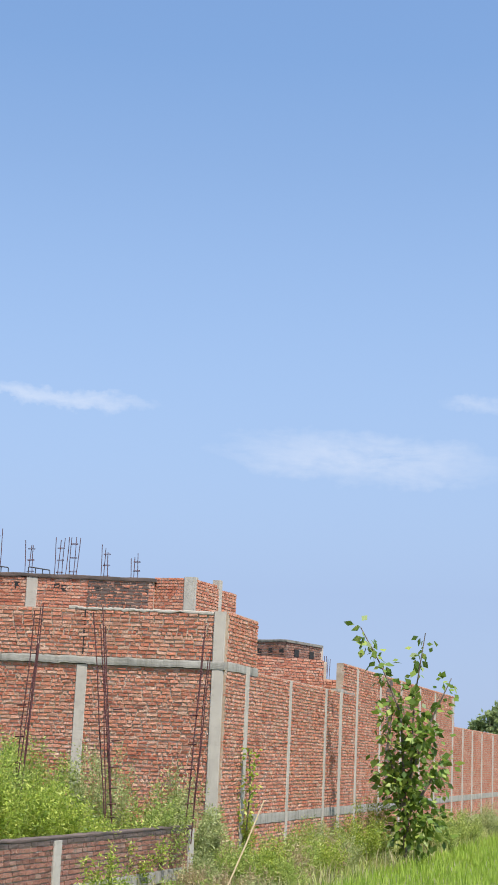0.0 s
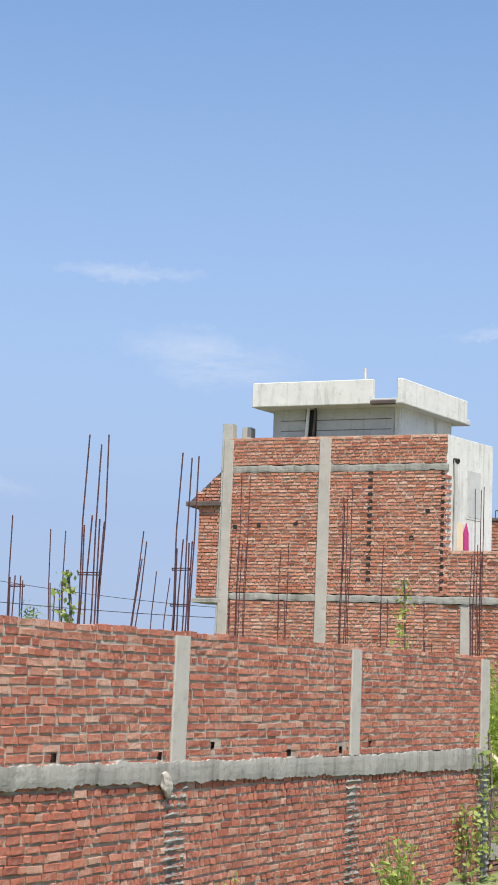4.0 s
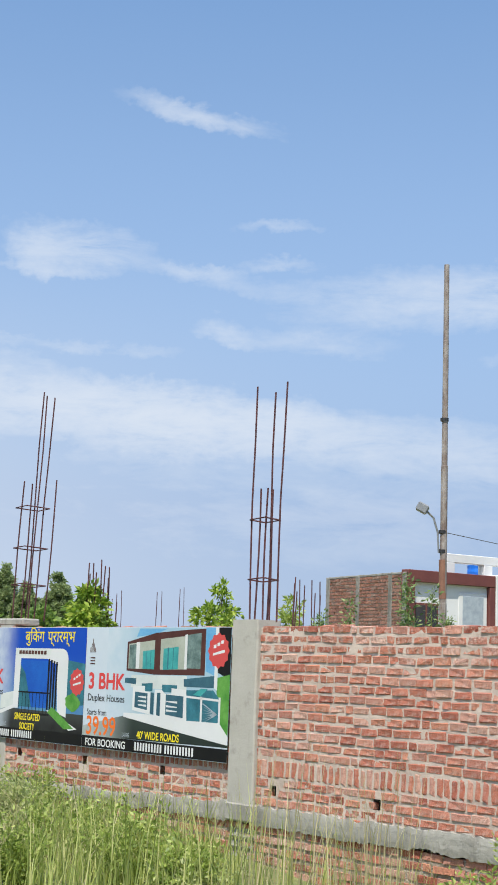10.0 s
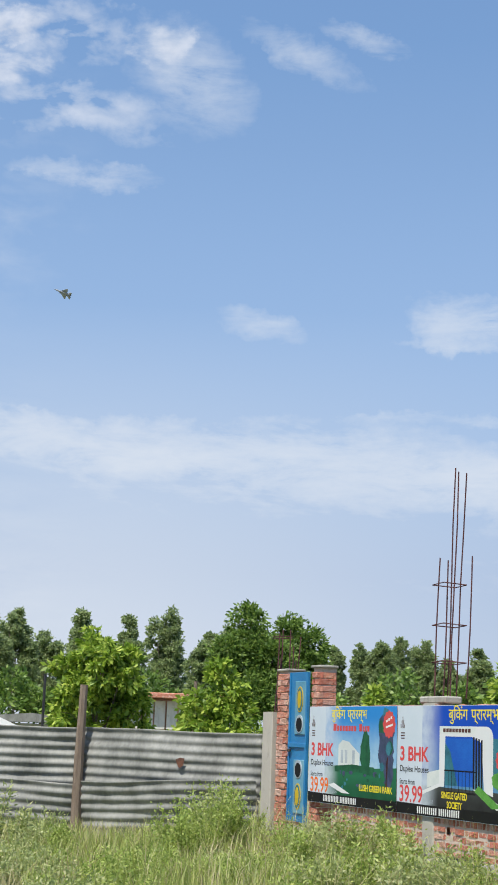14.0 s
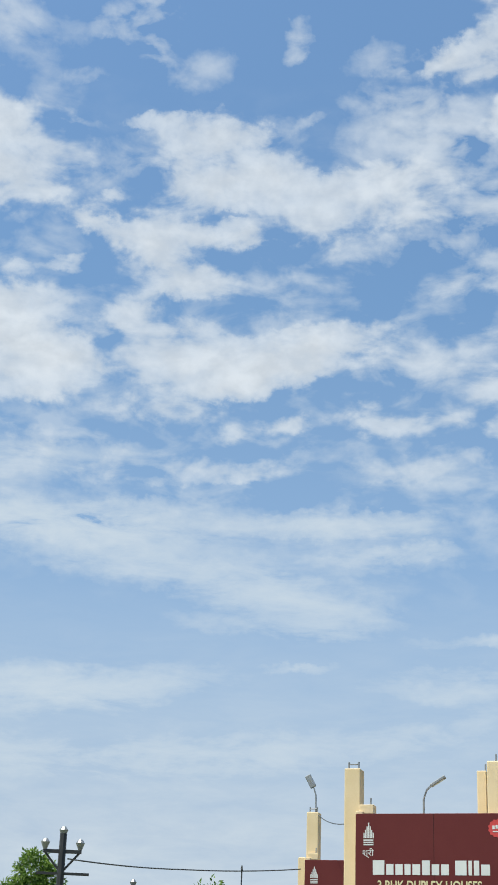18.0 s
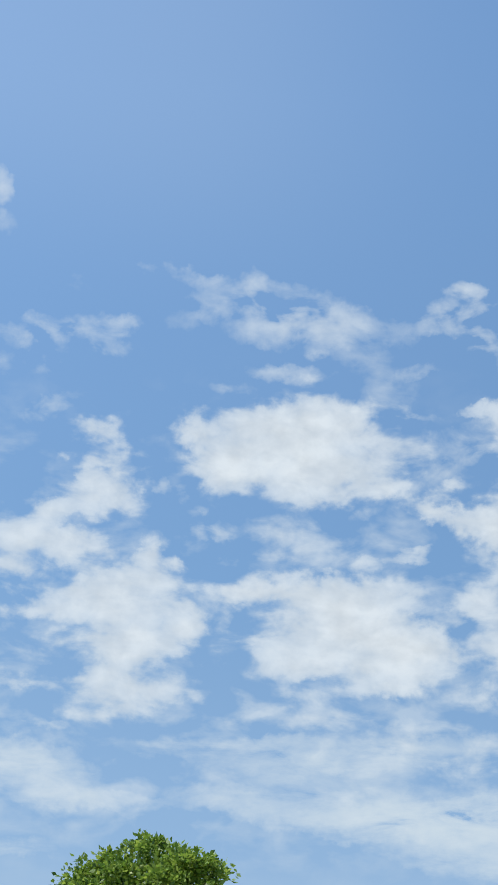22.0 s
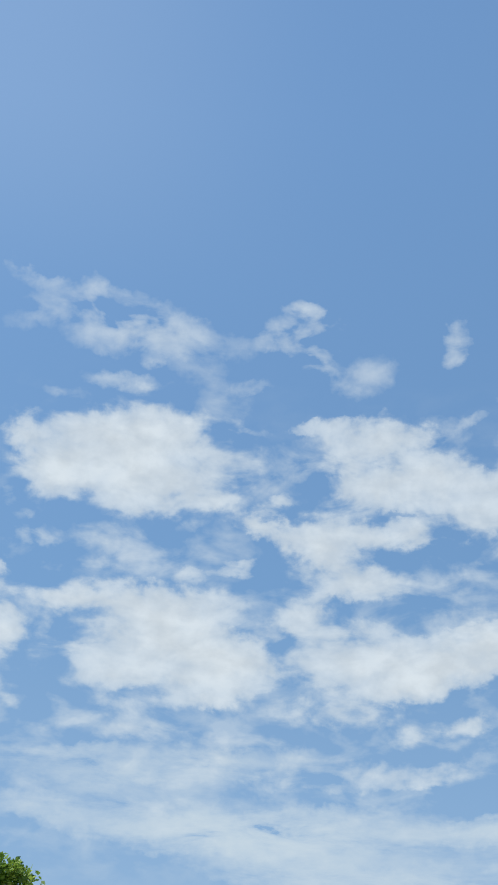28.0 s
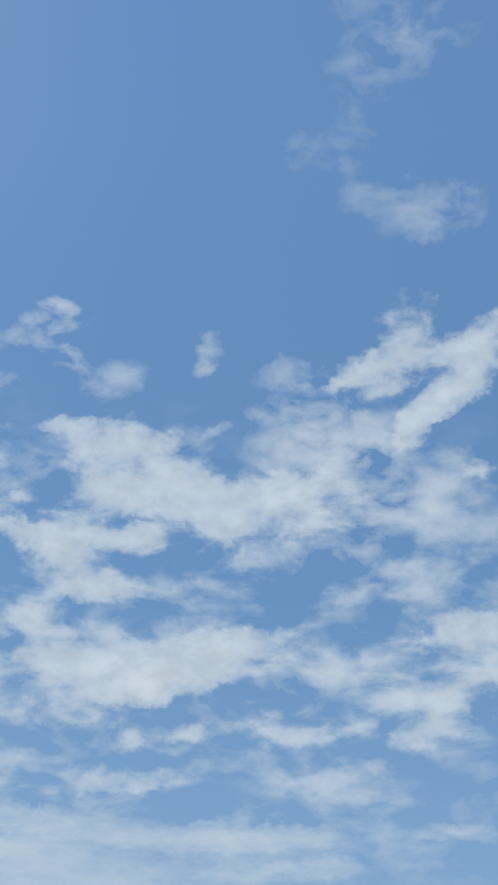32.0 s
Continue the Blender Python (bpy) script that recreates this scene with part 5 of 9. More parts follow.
# rods standing in front of the unfinished house
for a, d, e, n in ((19.2, 30.5, 7.5, 2), (19.45, 30, 5.0, 3), (15.3, 30.5, 7.0, 4), (13.75, 31, 5.1, 1), (10.3, 31, 7.2, 3), (10.4, 30, 5.0, 3), (17.6, 33, 4.9, 2), (12.1, 33, 3.0, 1)):
    cage_at(a, d, 0.35, e, n, 0.7, 2, 0.02, 0.09, (0.8,))
# tall cages leaning in the overgrown plot
for a0, a1, d, e, n in ((8.0, 7.65, 30, 5.4, 4), (4.45, 5.3, 30, 5.1, 4), (1.6, 1.3, 32, 4.6, 3)):
    shift = math.tan(radians(a1 - a0)) * -d
    h = 1.6 + d * math.tan(radians(e)) + 0.3
    p = spot(a0, d, -0.3)
    rods = [(0.07 * (-1) ** i, 0.06 * (-1) ** (i // 2), h * RNG.uniform(0.75, 1.0), shift + RNG.uniform(-0.12, 0.12), 0) for i in range(n + 1)]
    rebar_cage("column_rebar", pose(p.x, p.y, p.z, 0, 0, a0), rods, [0.3, 0.55, 0.8, 1.1, 1.5, 2.0, 2.6], "leaning rusty rebar cage among the weeds", 0.012, (0.16, 0.16))

# ---- lettering and bars ----


def lettering(string, size, material, parent, x, z, y, name="lettering", stretch=1.0, bold=0.0):
    cu = bpy.data.curves.new(name, "FONT")
    cu.body, cu.size, cu.extrude = string, size, 0.001
    cu.offset = bold
    ob = bpy.data.objects.new(name, cu)
    scene.collection.objects.link(ob)
    bpy.context.view_layer.update()
    me = bpy.data.meshes.new_from_object(ob.evaluated_get(bpy.context.evaluated_depsgraph_get()))
    bpy.data.objects.remove(ob)
    me.materials.clear()
    me.materials.append(material)
    ob = new(name, me)
    ob.parent = parent
    ob.matrix_basis = pose(x, y, z, 90) @ Matrix.Diagonal((stretch, 1, 1, 1))
    return ob


def bars(widths, h, material, parent, x, z, y, gap=0.25, name="bar", tall=()):
    """A row of plain bars in place of writing."""
    for i, w in enumerate(widths):
        hh = h * (1.35 if i in tall else 1.0)
        part(name, Geo().plate(x, x + w, z, z + hh, y), material, parent)
        x += w + gap * h
    return x


# ---- banners ----
B_TOP, B_BOT = 1.995, 0.785
B_EDGES = [lx(63.54), lx(60.27), lx(56.1), lx(50.68)]


def banner(x0, x1, label, y):
    t = thing("banner", LM @ pose(x0, y, 0), label, "banner", "banners on the wall")
    w = x1 - x0
    g = Geo()
    n = 14
    for i in range(n + 1):
        for j in range(7):
            s, r = i / n, j / 6
            g.v.append((w * s, 0.012 + 0.004 * noise.noise(Vector((s * 6, r * 3, x0))), B_BOT + (B_TOP - B_BOT) * r))
    for i in range(n):
        for j in range(6):
            a = i * 7 + j
            g.f.append((a, a + 7, a + 8, a + 1))
    part("sheet", g, M_INK_PALE, t, "printed sheet with a pale ground")
    return t, w


def offer(t, w, z0, price):
    """The left column of each banner: emblem, offer and price."""
    s = w / 2.46
    for k, hgt in enumerate((0.05, 0.09, 0.14, 0.09, 0.05)):
        part("emblem", Geo().plate(0.08 * s + k * 0.022, 0.092 * s + k * 0.022, 1.74, 1.74 + hgt, -0.002), M_INK_BROWN, t)
    for k in range(3):
        part("emblem_base", Geo().plate(0.09 * s, 0.18 * s, 1.68 - 0.03 * k, 1.692 - 0.03 * k, -0.002), M_INK_BROWN, t)
    lettering("3 BHK", 0.22, M_INK_RED, t, 0.07 * s, 1.38, -0.0025, stretch=1.12 * s, bold=0.006)
    lettering("Duplex Houses", 0.1, M_INK_DARK, t, 0.07 * s, 1.255, -0.0025, stretch=1.1 * s, bold=0.001)
    lettering("Starts from", 0.085, M_INK_DARK, t, 0.07 * s, 1.115, -0.0025, stretch=0.95 * s)
    lettering("39.99", 0.26, price, t, 0.06 * s, 0.922, -0.0025, stretch=0.97 * s, bold=0.003)
    lettering("LAKHS", 0.06, M_INK_GREY, t, 0.74 * s, 0.925, -0.0025, stretch=0.7 * s)


def hindi(t, x, z, s):
    """The two words of the heading under their head lines."""
    lettering("\u092c\u0941\u093f\u0915\u0902\u0917", 0.17, M_INK_YELLOW, t, x, z, -0.005, stretch=s, bold=0.001)
    lettering("\u092a\u094d\u0930\u093e\u0930\u092e\u094d\u092d", 0.17, M_INK_YELLOW, t, x + 0.43 * s, z, -0.005, stretch=s, bold=0.001)


def seal(t, cx, cz, r):
    n = 24
    pts = [(cx + r * (1.0 + 0.07 * (-1) ** k) * math.cos(2 * math.pi * k / n), cz + r * (1.0 + 0.07 * (-1) ** k) * math.sin(2 * math.pi * k / n)) for k in range(n)]
    s = part("seal", Geo().poly(pts, -0.006), M_INK_SEAL, t, "red seal")
    for k in range(3):
        part("bar", Geo().poly([(cx + r * (-0.5 + 0.36 * k), cz + 0.02 + 0.02 * k), (cx + r * (-0.24 + 0.36 * k), cz + 0.026 + 0.02 * k), (cx + r * (-0.24 + 0.36 * k), cz + r * 0.36 + 0.02 * k), (cx + r * (-0.5 + 0.36 * k), cz + r * 0.36 - 0.006 + 0.02 * k)], -0.009), M_INK_WHITE, s)
    part("bar", Geo().poly([(cx - r * 0.55, cz - r * 0.3), (cx + r * 0.6, cz - r * 0.1), (cx + r * 0.6, cz + r * 0.06), (cx - r * 0.55, cz - r * 0.16)], -0.009), M_INK_WHITE, s)


def phone_row(t, x, z, h, name="number_bar"):
    x = bars([0.36 * h] * 10, h, M_INK_WHITE, t, x, z, -0.006, 0.26, name)
    bars([0.36 * h] * 10, h, M_INK_WHITE, t, x + 0.4 * h, z, -0.006, 0.26, name)


def faded(name, pale, full, x0, x1, z0, z1, floor):
    """Print that fades in across the sheet, from pale at x0 to full at x1, and from floor at height z0 to full at z1."""
    m, nt, N, L, p = nodes_of(name)
    sep_ = N.new("ShaderNodeSeparateXYZ")
    L.new(coords(nt), sep_.inputs[0])
    ramps = []
    for sock, lo, hi in ((0, x0, x1), (2, z0, z1)):
        r = N.new("ShaderNodeMapRange")
        r.interpolation_type = "SMOOTHSTEP"
        r.inputs[1].default_value, r.inputs[2].default_value = lo, hi
        L.new(sep_.outputs[sock], r.inputs[0])
        ramps.append(r.outputs[0])
    c = mixer(nt, ramps[1], floor, full)
    c = mixer(nt, ramps[0], pale, c)
    c = mixer(nt, tex(nt, coords(nt), 4.0, 5.0, 0.6, 0.35, 0.8), c, mixer(nt, 0.6, c, full))
    L.new(c, p.inputs["Base Color"])
    p.inputs["Roughness"].default_value, p.inputs["Specular IOR Level"].default_value = 0.6, 0.15
    return m


PALE = (0.5, 0.56, 0.605)
M_FADE_PARK = faded("print_park_sky", PALE, (0.025, 0.2, 0.5), 0.5, 1.05, 1.3, 1.9, (0.36, 0.52, 0.58))
M_FADE_LAWN = faded("print_park_lawn", PALE, (0.02, 0.13, 0.06), 0.52, 0.95, 0.9, 1.2, (0.008, 0.06, 0.025))
M_FADE_BLUE = faded("print_night_sky", PALE, (0.008, 0.06, 0.38), 0.62, 1.1, 1.0, 1.75, (0.1, 0.25, 0.36))
M_FADE_DRIVE = faded("print_drive", PALE, (0.05, 0.055, 0.05), 0.6, 1.0, 0.92, 1.15, (0.015, 0.015, 0.015))
M_FADE_HOUSE = faded("print_house_haze", PALE, (0.3, 0.45, 0.54), 0.5, 1.2, 0.9, 1.9, (0.36, 0.46, 0.5))
M_FADE_ROAD = faded("print_wide_road", (0.4, 0.44, 0.42), (0.03, 0.042, 0.036), 0.25, 0.95, 0.9, 1.1, (0.02, 0.028, 0.024))
M_INK_NIGHT = plain("print_tree_dark", (0.012, 0.03, 0.06), (0.05, 0.06, 0.13), 9.0, 0.6, 0.0)


def leafy(cx, cz, rx, rz, n, seed):
    """An uneven printed tree outline."""
    r = np.random.default_rng(seed)
    return [(cx + rx * (1 + r.uniform(-0.2, 0.2)) * math.cos(2 * math.pi * k / n), cz + rz * (1 + r.uniform(-0.12, 0.12)) * math.sin(2 * math.pi * k / n)) for k in range(n)]


def banner_park():
    t, w = banner(B_EDGES[0], B_EDGES[1] - 0.004, "printed banner of a green park under a blue sky", -0.05)
    part("picture_sky", Geo().poly([(0.5, 1.1), (w, 1.1), (w, 1.99), (0.5, 1.99)], 0.003), M_FADE_PARK, t)
    part("picture_lawn", Geo().poly([(0.5, 1.24), (0.9, 1.27), (1.7, 1.25), (w, 1.28), (w, 0.9), (0.5, 0.9)], 0.0), M_FADE_LAWN, t)
    part("picture_house", Geo().poly([(0.9, 1.22), (1.5, 1.25), (1.5, 1.42), (1.2, 1.56), (1.02, 1.58), (0.9, 1.52)], -0.002), M_INK_CREAM, t)
    for x in (0.97, 1.09, 1.3):
        part("picture_window", Geo().plate(x, x + 0.07, 1.3, 1.46, -0.004), M_INK_GREY, t)
    part("picture_hedge", Geo().poly([(0.8, 1.19), (1.55, 1.2), (1.9, 1.16), (1.9, 1.27), (1.3, 1.29), (0.8, 1.26)], -0.003), M_INK_GREEN, t)
    part("picture_tree", Geo().poly(leafy(1.66, 1.44, 0.13, 0.27, 22, 1), -0.004), M_INK_GREEN, t)
    part("picture_tree", Geo().poly(leafy(2.2, 1.62, 0.2, 0.33, 28, 2), -0.004), M_INK_NIGHT, t)
    part("picture_tree", Geo().poly(leafy(2.28, 1.3, 0.12, 0.25, 22, 3), -0.005), M_INK_NIGHT, t)
    part("picture_trunk", Geo().poly([(2.2, 1.05), (2.24, 1.05), (2.26, 1.4), (2.22, 1.4)], -0.005), M_INK_BROWN, t)
    part("picture_path", Geo().poly([(0.62, 1.02), (0.78, 1.05), (1.25, 0.935), (1.02, 0.935)], -0.005), M_INK_WHITE, t)
    part("footer", Geo().poly([(0, 0.79), (w, 0.79), (w, 0.905), (0.9, 0.905), (0, 0.912)], -0.0045), M_INK_DARK, t)
    HEDGE = np.random.default_rng(12)
    for k in range(34):
        part("picture_foliage", Geo().poly(leafy(HEDGE.uniform(0.95, w - 0.07), HEDGE.uniform(1.0, 1.2), HEDGE.uniform(0.02, 0.06), HEDGE.uniform(0.015, 0.035), 7, 40 + k), -0.0037 - 0.00002 * k), (M_INK_GREEN, M_INK_NIGHT, M_FADE_LAWN, M_INK_DEEP)[k % 4], t)
    for k in range(9):
        part("picture_foliage", Geo().poly(leafy(2.22 + HEDGE.uniform(-0.18, 0.12), HEDGE.uniform(1.2, 1.9), 0.07, 0.08, 9, 90 + k), -0.0052 - 0.00002 * k), (M_INK_GREEN, M_INK_DEEP, M_INK_NIGHT)[k % 3], t)
    offer(t, w, 0, M_INK_ORANGE)
    hindi(t, 0.68, 1.84, 1.08)
    bars([0.09, 0.06, 0.06, 0.06, 0.07, 0.06, 0.06, 0.06], 0.065, M_INK_SEAL, t, 0.74, 1.69, -0.007, 0.3, "name_bar", (0,))
    bars([0.08, 0.03, 0.05, 0.06], 0.065, M_INK_SEAL, t, 1.48, 1.69, -0.007, 0.3, "name_bar", (0,))
    lettering("LUSH GREEN PARK", 0.105, M_INK_YELLOW, t, 1.5, 0.985, -0.008, stretch=0.98, bold=0.002)
    phone_row(t, 0.48, 0.812, 0.075)
    seal(t, w - 0.2, 1.78, 0.155)
    return t


def banner_gate():
    t, w = banner(B_EDGES[1], B_EDGES[2] - 0.004, "printed banner of a gated society entrance", -0.046)
    part("picture_sky", Geo().poly([(0.6, 1.05), (w, 1.05), (w, 1.99), (0.6, 1.99)], 0.003), M_FADE_BLUE, t)
    part("picture_road", Geo().poly([(0.6, 0.9), (w, 0.9), (w, 1.1), (0.6, 1.12)], 0.0), M_FADE_DRIVE, t)
    part("picture_wall", Geo().poly([(2.05, 1.16), (w, 1.2), (w, 1.62), (2.05, 1.66)], 0.001), M_INK_DEEP, t)
    part("picture_house", Geo().poly([(0.72, 1.1), (1.0, 1.14), (1.0, 1.3), (0.72, 1.26)], -0.001), M_INK_CREAM, t)
    arc = [(2.0 + 0.13 * math.sin(q), 1.66 + 0.11 * math.cos(q)) for q in (0.0, 0.4, 0.8, 1.2, 1.57)]
    part("picture_arch", Geo().poly([(1.0, 1.12), (1.11, 1.12), (1.13, 1.66), (1.7, 1.66), (1.9, 1.6), (1.95, 1.1), (2.13, 1.06)] + arc[::-1] + [(1.0, 1.77)], -0.004), M_INK_WHITE, t)
    part("picture_lintel", Geo().poly([(1.0, 1.69), (1.75, 1.69), (1.78, 1.76), (1.0, 1.77)], -0.005), M_INK_CREAM, t)
    part("picture_void", Geo().plate(1.12, 1.74, 1.14, 1.64, -0.003), M_INK_BLUE, t)
    part("picture_gloom", Geo().poly([(1.12, 1.14), (1.4, 1.14), (1.24, 1.5), (1.12, 1.6)], -0.0035), M_INK_DEEP, t)
    for k in range(4):
        part("picture_fin", Geo().plate(1.72 + k * 0.055, 1.755 + k * 0.055, 1.12, 1.66 - 0.01 * k, -0.006), M_INK_DARK, t)
    for k in range(9):
        part("picture_rail", Geo().plate(1.12 + k * 0.075, 1.13 + k * 0.075, 1.06, 1.3, -0.006), M_INK_DARK, t)
    part("picture_rail", Geo().plate(1.11, 1.78, 1.29, 1.305, -0.007), M_INK_DARK, t)
    part("picture_rail", Geo().plate(1.11, 1.78, 1.06, 1.08, -0.007), M_INK_DARK, t)
    part("picture_kerb", Geo().poly([(1.72, 1.12), (1.82, 1.12), (2.36, 0.95), (2.2, 0.93)], -0.006), M_INK_WHITE, t)
    part("picture_shrub", Geo().poly([(1.75, 1.1), (1.84, 1.16), (1.98, 1.1), (2.3, 0.95), (2.1, 0.94)], -0.007), M_INK_LAWN, t)
    part("picture_shrub", Geo().poly(leafy(2.25, 1.22, 0.14, 0.09, 16, 5), -0.007), M_INK_LAWN, t)
    part("picture_kerb", Geo().poly([(0.62, 1.02), (1.02, 1.12), (1.02, 1.16), (0.62, 1.06)], -0.007), M_INK_WHITE, t)
    part("footer", Geo().poly([(0, 0.79), (w, 0.79), (w, 0.905), (0.9, 0.905), (0, 0.912)], -0.004), M_INK_DARK, t)
    offer(t, w, 0, M_INK_RED)
    hindi(t, 1.2, 1.84, 1.12)
    bars([0.055] * 9, 0.04, M_INK_BROWN, t, 1.08, 1.705, -0.007, 0.3, "name_bar")
    lettering("SINGLE GATED", 0.1, M_INK_YELLOW, t, 1.05, 1.0, -0.009, stretch=0.82, bold=0.002)
    lettering("SOCIETY", 0.1, M_INK_YELLOW, t, 1.17, 0.9, -0.009, stretch=0.82, bold=0.002)
    phone_row(t, 0.5, 0.808, 0.075)
    seal(t, w - 0.15, 1.43, 0.135)
    return t


def banner_house():
    t, w = banner(B_EDGES[2], B_EDGES[3], "printed banner of a two-storey duplex house", -0.046)
    part("picture_haze", Geo().poly([(0.41, 1.99), (2.48, 1.99), (2.46, 0.94), (0.41, 0.96)], 0.003), M_FADE_HOUSE, t)
    part("picture_sky", Geo().poly([(0.98, 1.98), (1.46, 1.98), (1.27, 1.93), (0.93, 1.9)], 0.002), M_INK_SKY, t)
    part("picture_sky", Geo().poly([(2.08, 1.99), (2.24, 1.99), (2.24, 1.55), (2.09, 1.59)], 0.002), M_INK_SKY, t)
    part("picture_tree", Geo().poly([(2.28, 1.99), (2.47, 1.99), (2.47, 1.57), (2.38, 1.55), (2.28, 1.58)], 0.001), M_INK_DARK, t)
    part("picture_lawn", Geo().poly([(2.25, 1.53), (2.47, 1.57), (2.46, 1.01), (2.33, 1.08)], 0.001), M_INK_LAWN, t)
    part("picture_column", Geo().poly([(2.23, 1.99), (2.28, 1.99), (2.28, 1.42), (2.23, 1.44)], -0.001), M_INK_WHITE, t)
    part("picture_facade", Geo().poly([(0.86, 1.53), (1.8, 1.54), (1.8, 1.4), (0.86, 1.41)], -0.001), M_INK_CREAM, t)
    part("picture_slab", Geo().poly([(1.75, 1.51), (2.23, 1.55), (2.23, 1.44), (1.76, 1.44)], -0.002), M_INK_SLATE, t)
    part("picture_slab", Geo().poly([(0.75, 1.5), (0.95, 1.5), (0.95, 1.44), (0.75, 1.45)], -0.002), M_INK_SLATE, t)
    part("picture_frame", Geo().poly([(0.77, 1.85), (1.27, 1.94), (1.8, 1.97), (2.08, 1.98), (2.08, 1.55), (1.25, 1.54), (0.77, 1.57)], -0.002), M_INK_BROWN, t)
    part("picture_room", Geo().poly([(0.8, 1.83), (1.25, 1.87), (1.25, 1.59), (0.8, 1.59)], -0.004), M_INK_TAUPE, t)
    part("picture_room", Geo().poly([(1.35, 1.88), (1.76, 1.91), (1.76, 1.6), (1.35, 1.59)], -0.004), M_INK_TAUPE, t)
    part("picture_glass", Geo().poly([(0.81, 1.82), (0.93, 1.83), (0.93, 1.59), (0.81, 1.59)], -0.005), M_INK_GLASS, t)
    part("picture_glass", Geo().poly([(1.79, 1.92), (2.01, 1.94), (2.01, 1.61), (1.79, 1.61)], -0.005), M_INK_GLASS, t)
    part("picture_post", Geo().poly([(0.93, 1.85), (0.99, 1.85), (0.99, 1.59), (0.93, 1.59)], -0.006), M_INK_WHITE, t)
    part("picture_post", Geo().poly([(1.75, 1.92), (1.79, 1.93), (1.79, 1.6), (1.75, 1.6)], -0.006), M_INK_WHITE, t)
    part("picture_window", Geo().poly([(1.05, 1.76), (1.25, 1.78), (1.25, 1.59), (1.05, 1.59)], -0.006), M_INK_TEAL, t)
    part("picture_window", Geo().poly([(1.4, 1.79), (1.65, 1.81), (1.65, 1.6), (1.4, 1.59)], -0.006), M_INK_TEAL, t)
    part("picture_mullion", Geo().poly([(1.11, 1.77), (1.12, 1.77), (1.12, 1.59), (1.11, 1.59)], -0.007), M_INK_DEEP, t)
    part("picture_mullion", Geo().poly([(1.18, 1.77), (1.19, 1.77), (1.19, 1.59), (1.18, 1.59)], -0.007), M_INK_DEEP, t)
    part("picture_mullion", Geo().poly([(1.47, 1.8), (1.49, 1.8), (1.49, 1.6), (1.47, 1.6)], -0.007), M_INK_DEEP, t)
    part("picture_mullion", Geo().poly([(1.56, 1.8), (1.57, 1.8), (1.57, 1.6), (1.56, 1.6)], -0.007), M_INK_DEEP, t)
    part("picture_handrail", Geo().poly([(0.8, 1.64), (2.01, 1.68), (2.01, 1.68), (0.8, 1.64)], -0.008), M_INK_GREY, t)
    part("picture_window", Geo().poly([(1.05, 1.45), (1.24, 1.46), (1.24, 1.38), (1.05, 1.38)], -0.003), M_INK_DEEP, t)
    part("picture_window", Geo().poly([(1.4, 1.45), (1.65, 1.45), (1.65, 1.38), (1.4, 1.38)], -0.003), M_INK_DEEP, t)
    part("picture_garden", Geo().poly([(1.8, 1.41), (2.22, 1.42), (2.33, 1.34), (2.33, 1.13), (1.8, 1.13)], -0.003), M_INK_DEEP, t)
    part("picture_stair", Geo().poly([(1.91, 1.37), (2.03, 1.43), (2.14, 1.43), (2.03, 1.36)], -0.004), M_INK_TEAL, t)
    part("picture_gate_wall", Geo().poly([(0.9, 1.42), (1.11, 1.43), (1.11, 1.38), (1.21, 1.37), (1.21, 1.16), (0.9, 1.19)], -0.005), M_INK_WHITE, t)
    part("picture_gate_wall", Geo().poly([(1.28, 1.4), (1.4, 1.4), (1.46, 1.36), (1.56, 1.37), (1.56, 1.42), (1.8, 1.41), (1.82, 1.12), (1.28, 1.15)], -0.005), M_INK_WHITE, t)
    part("picture_gate_panel", Geo().poly([(0.94, 1.37), (1.16, 1.36), (1.16, 1.2), (0.94, 1.22)], -0.007), M_INK_SLATE, t)
    part("picture_gate_panel", Geo().poly([(1.47, 1.36), (1.76, 1.35), (1.76, 1.15), (1.47, 1.17)], -0.007), M_INK_SLATE, t)
    part("picture_gate_bar", Geo().poly([(1, 1.33), (1.14, 1.33), (1.14, 1.31), (1, 1.32)], -0.009), M_INK_WHITE, t)
    part("picture_gate_bar", Geo().poly([(1.48, 1.3), (1.66, 1.3), (1.66, 1.28), (1.48, 1.29)], -0.009), M_INK_WHITE, t)
    part("picture_gate_bar", Geo().poly([(1, 1.29), (1.14, 1.29), (1.14, 1.27), (1, 1.28)], -0.009), M_INK_WHITE, t)
    part("picture_gate_bar", Geo().poly([(1.48, 1.26), (1.66, 1.25), (1.66, 1.24), (1.48, 1.24)], -0.009), M_INK_WHITE, t)
    part("picture_gate_bar", Geo().poly([(1, 1.25), (1.14, 1.25), (1.14, 1.23), (1, 1.24)], -0.009), M_INK_WHITE, t)
    part("picture_gate_bar", Geo().poly([(1.48, 1.22), (1.66, 1.21), (1.66, 1.2), (1.48, 1.2)], -0.009), M_INK_WHITE, t)
    part("picture_gate_leaf", Geo().poly([(1.21, 1.37), (1.27, 1.37), (1.27, 1.16), (1.21, 1.17)], -0.006), M_INK_SLATE, t)
    part("picture_gate_leaf", Geo().poly([(1.32, 1.37), (1.38, 1.37), (1.38, 1.15), (1.32, 1.16)], -0.006), M_INK_SLATE, t)
    part("picture_fence", Geo().poly([(1.8, 1.36), (2.34, 1.34), (2.34, 1.32), (1.8, 1.34)], -0.008), M_INK_WHITE, t)
    part("picture_fence", Geo().poly([(2.03, 1.36), (2.06, 1.35), (2.06, 1.07), (2.03, 1.1)], -0.008), M_INK_WHITE, t)
    part("picture_fence", Geo().poly([(2.31, 1.36), (2.34, 1.36), (2.34, 1.08), (2.31, 1.11)], -0.008), M_INK_WHITE, t)
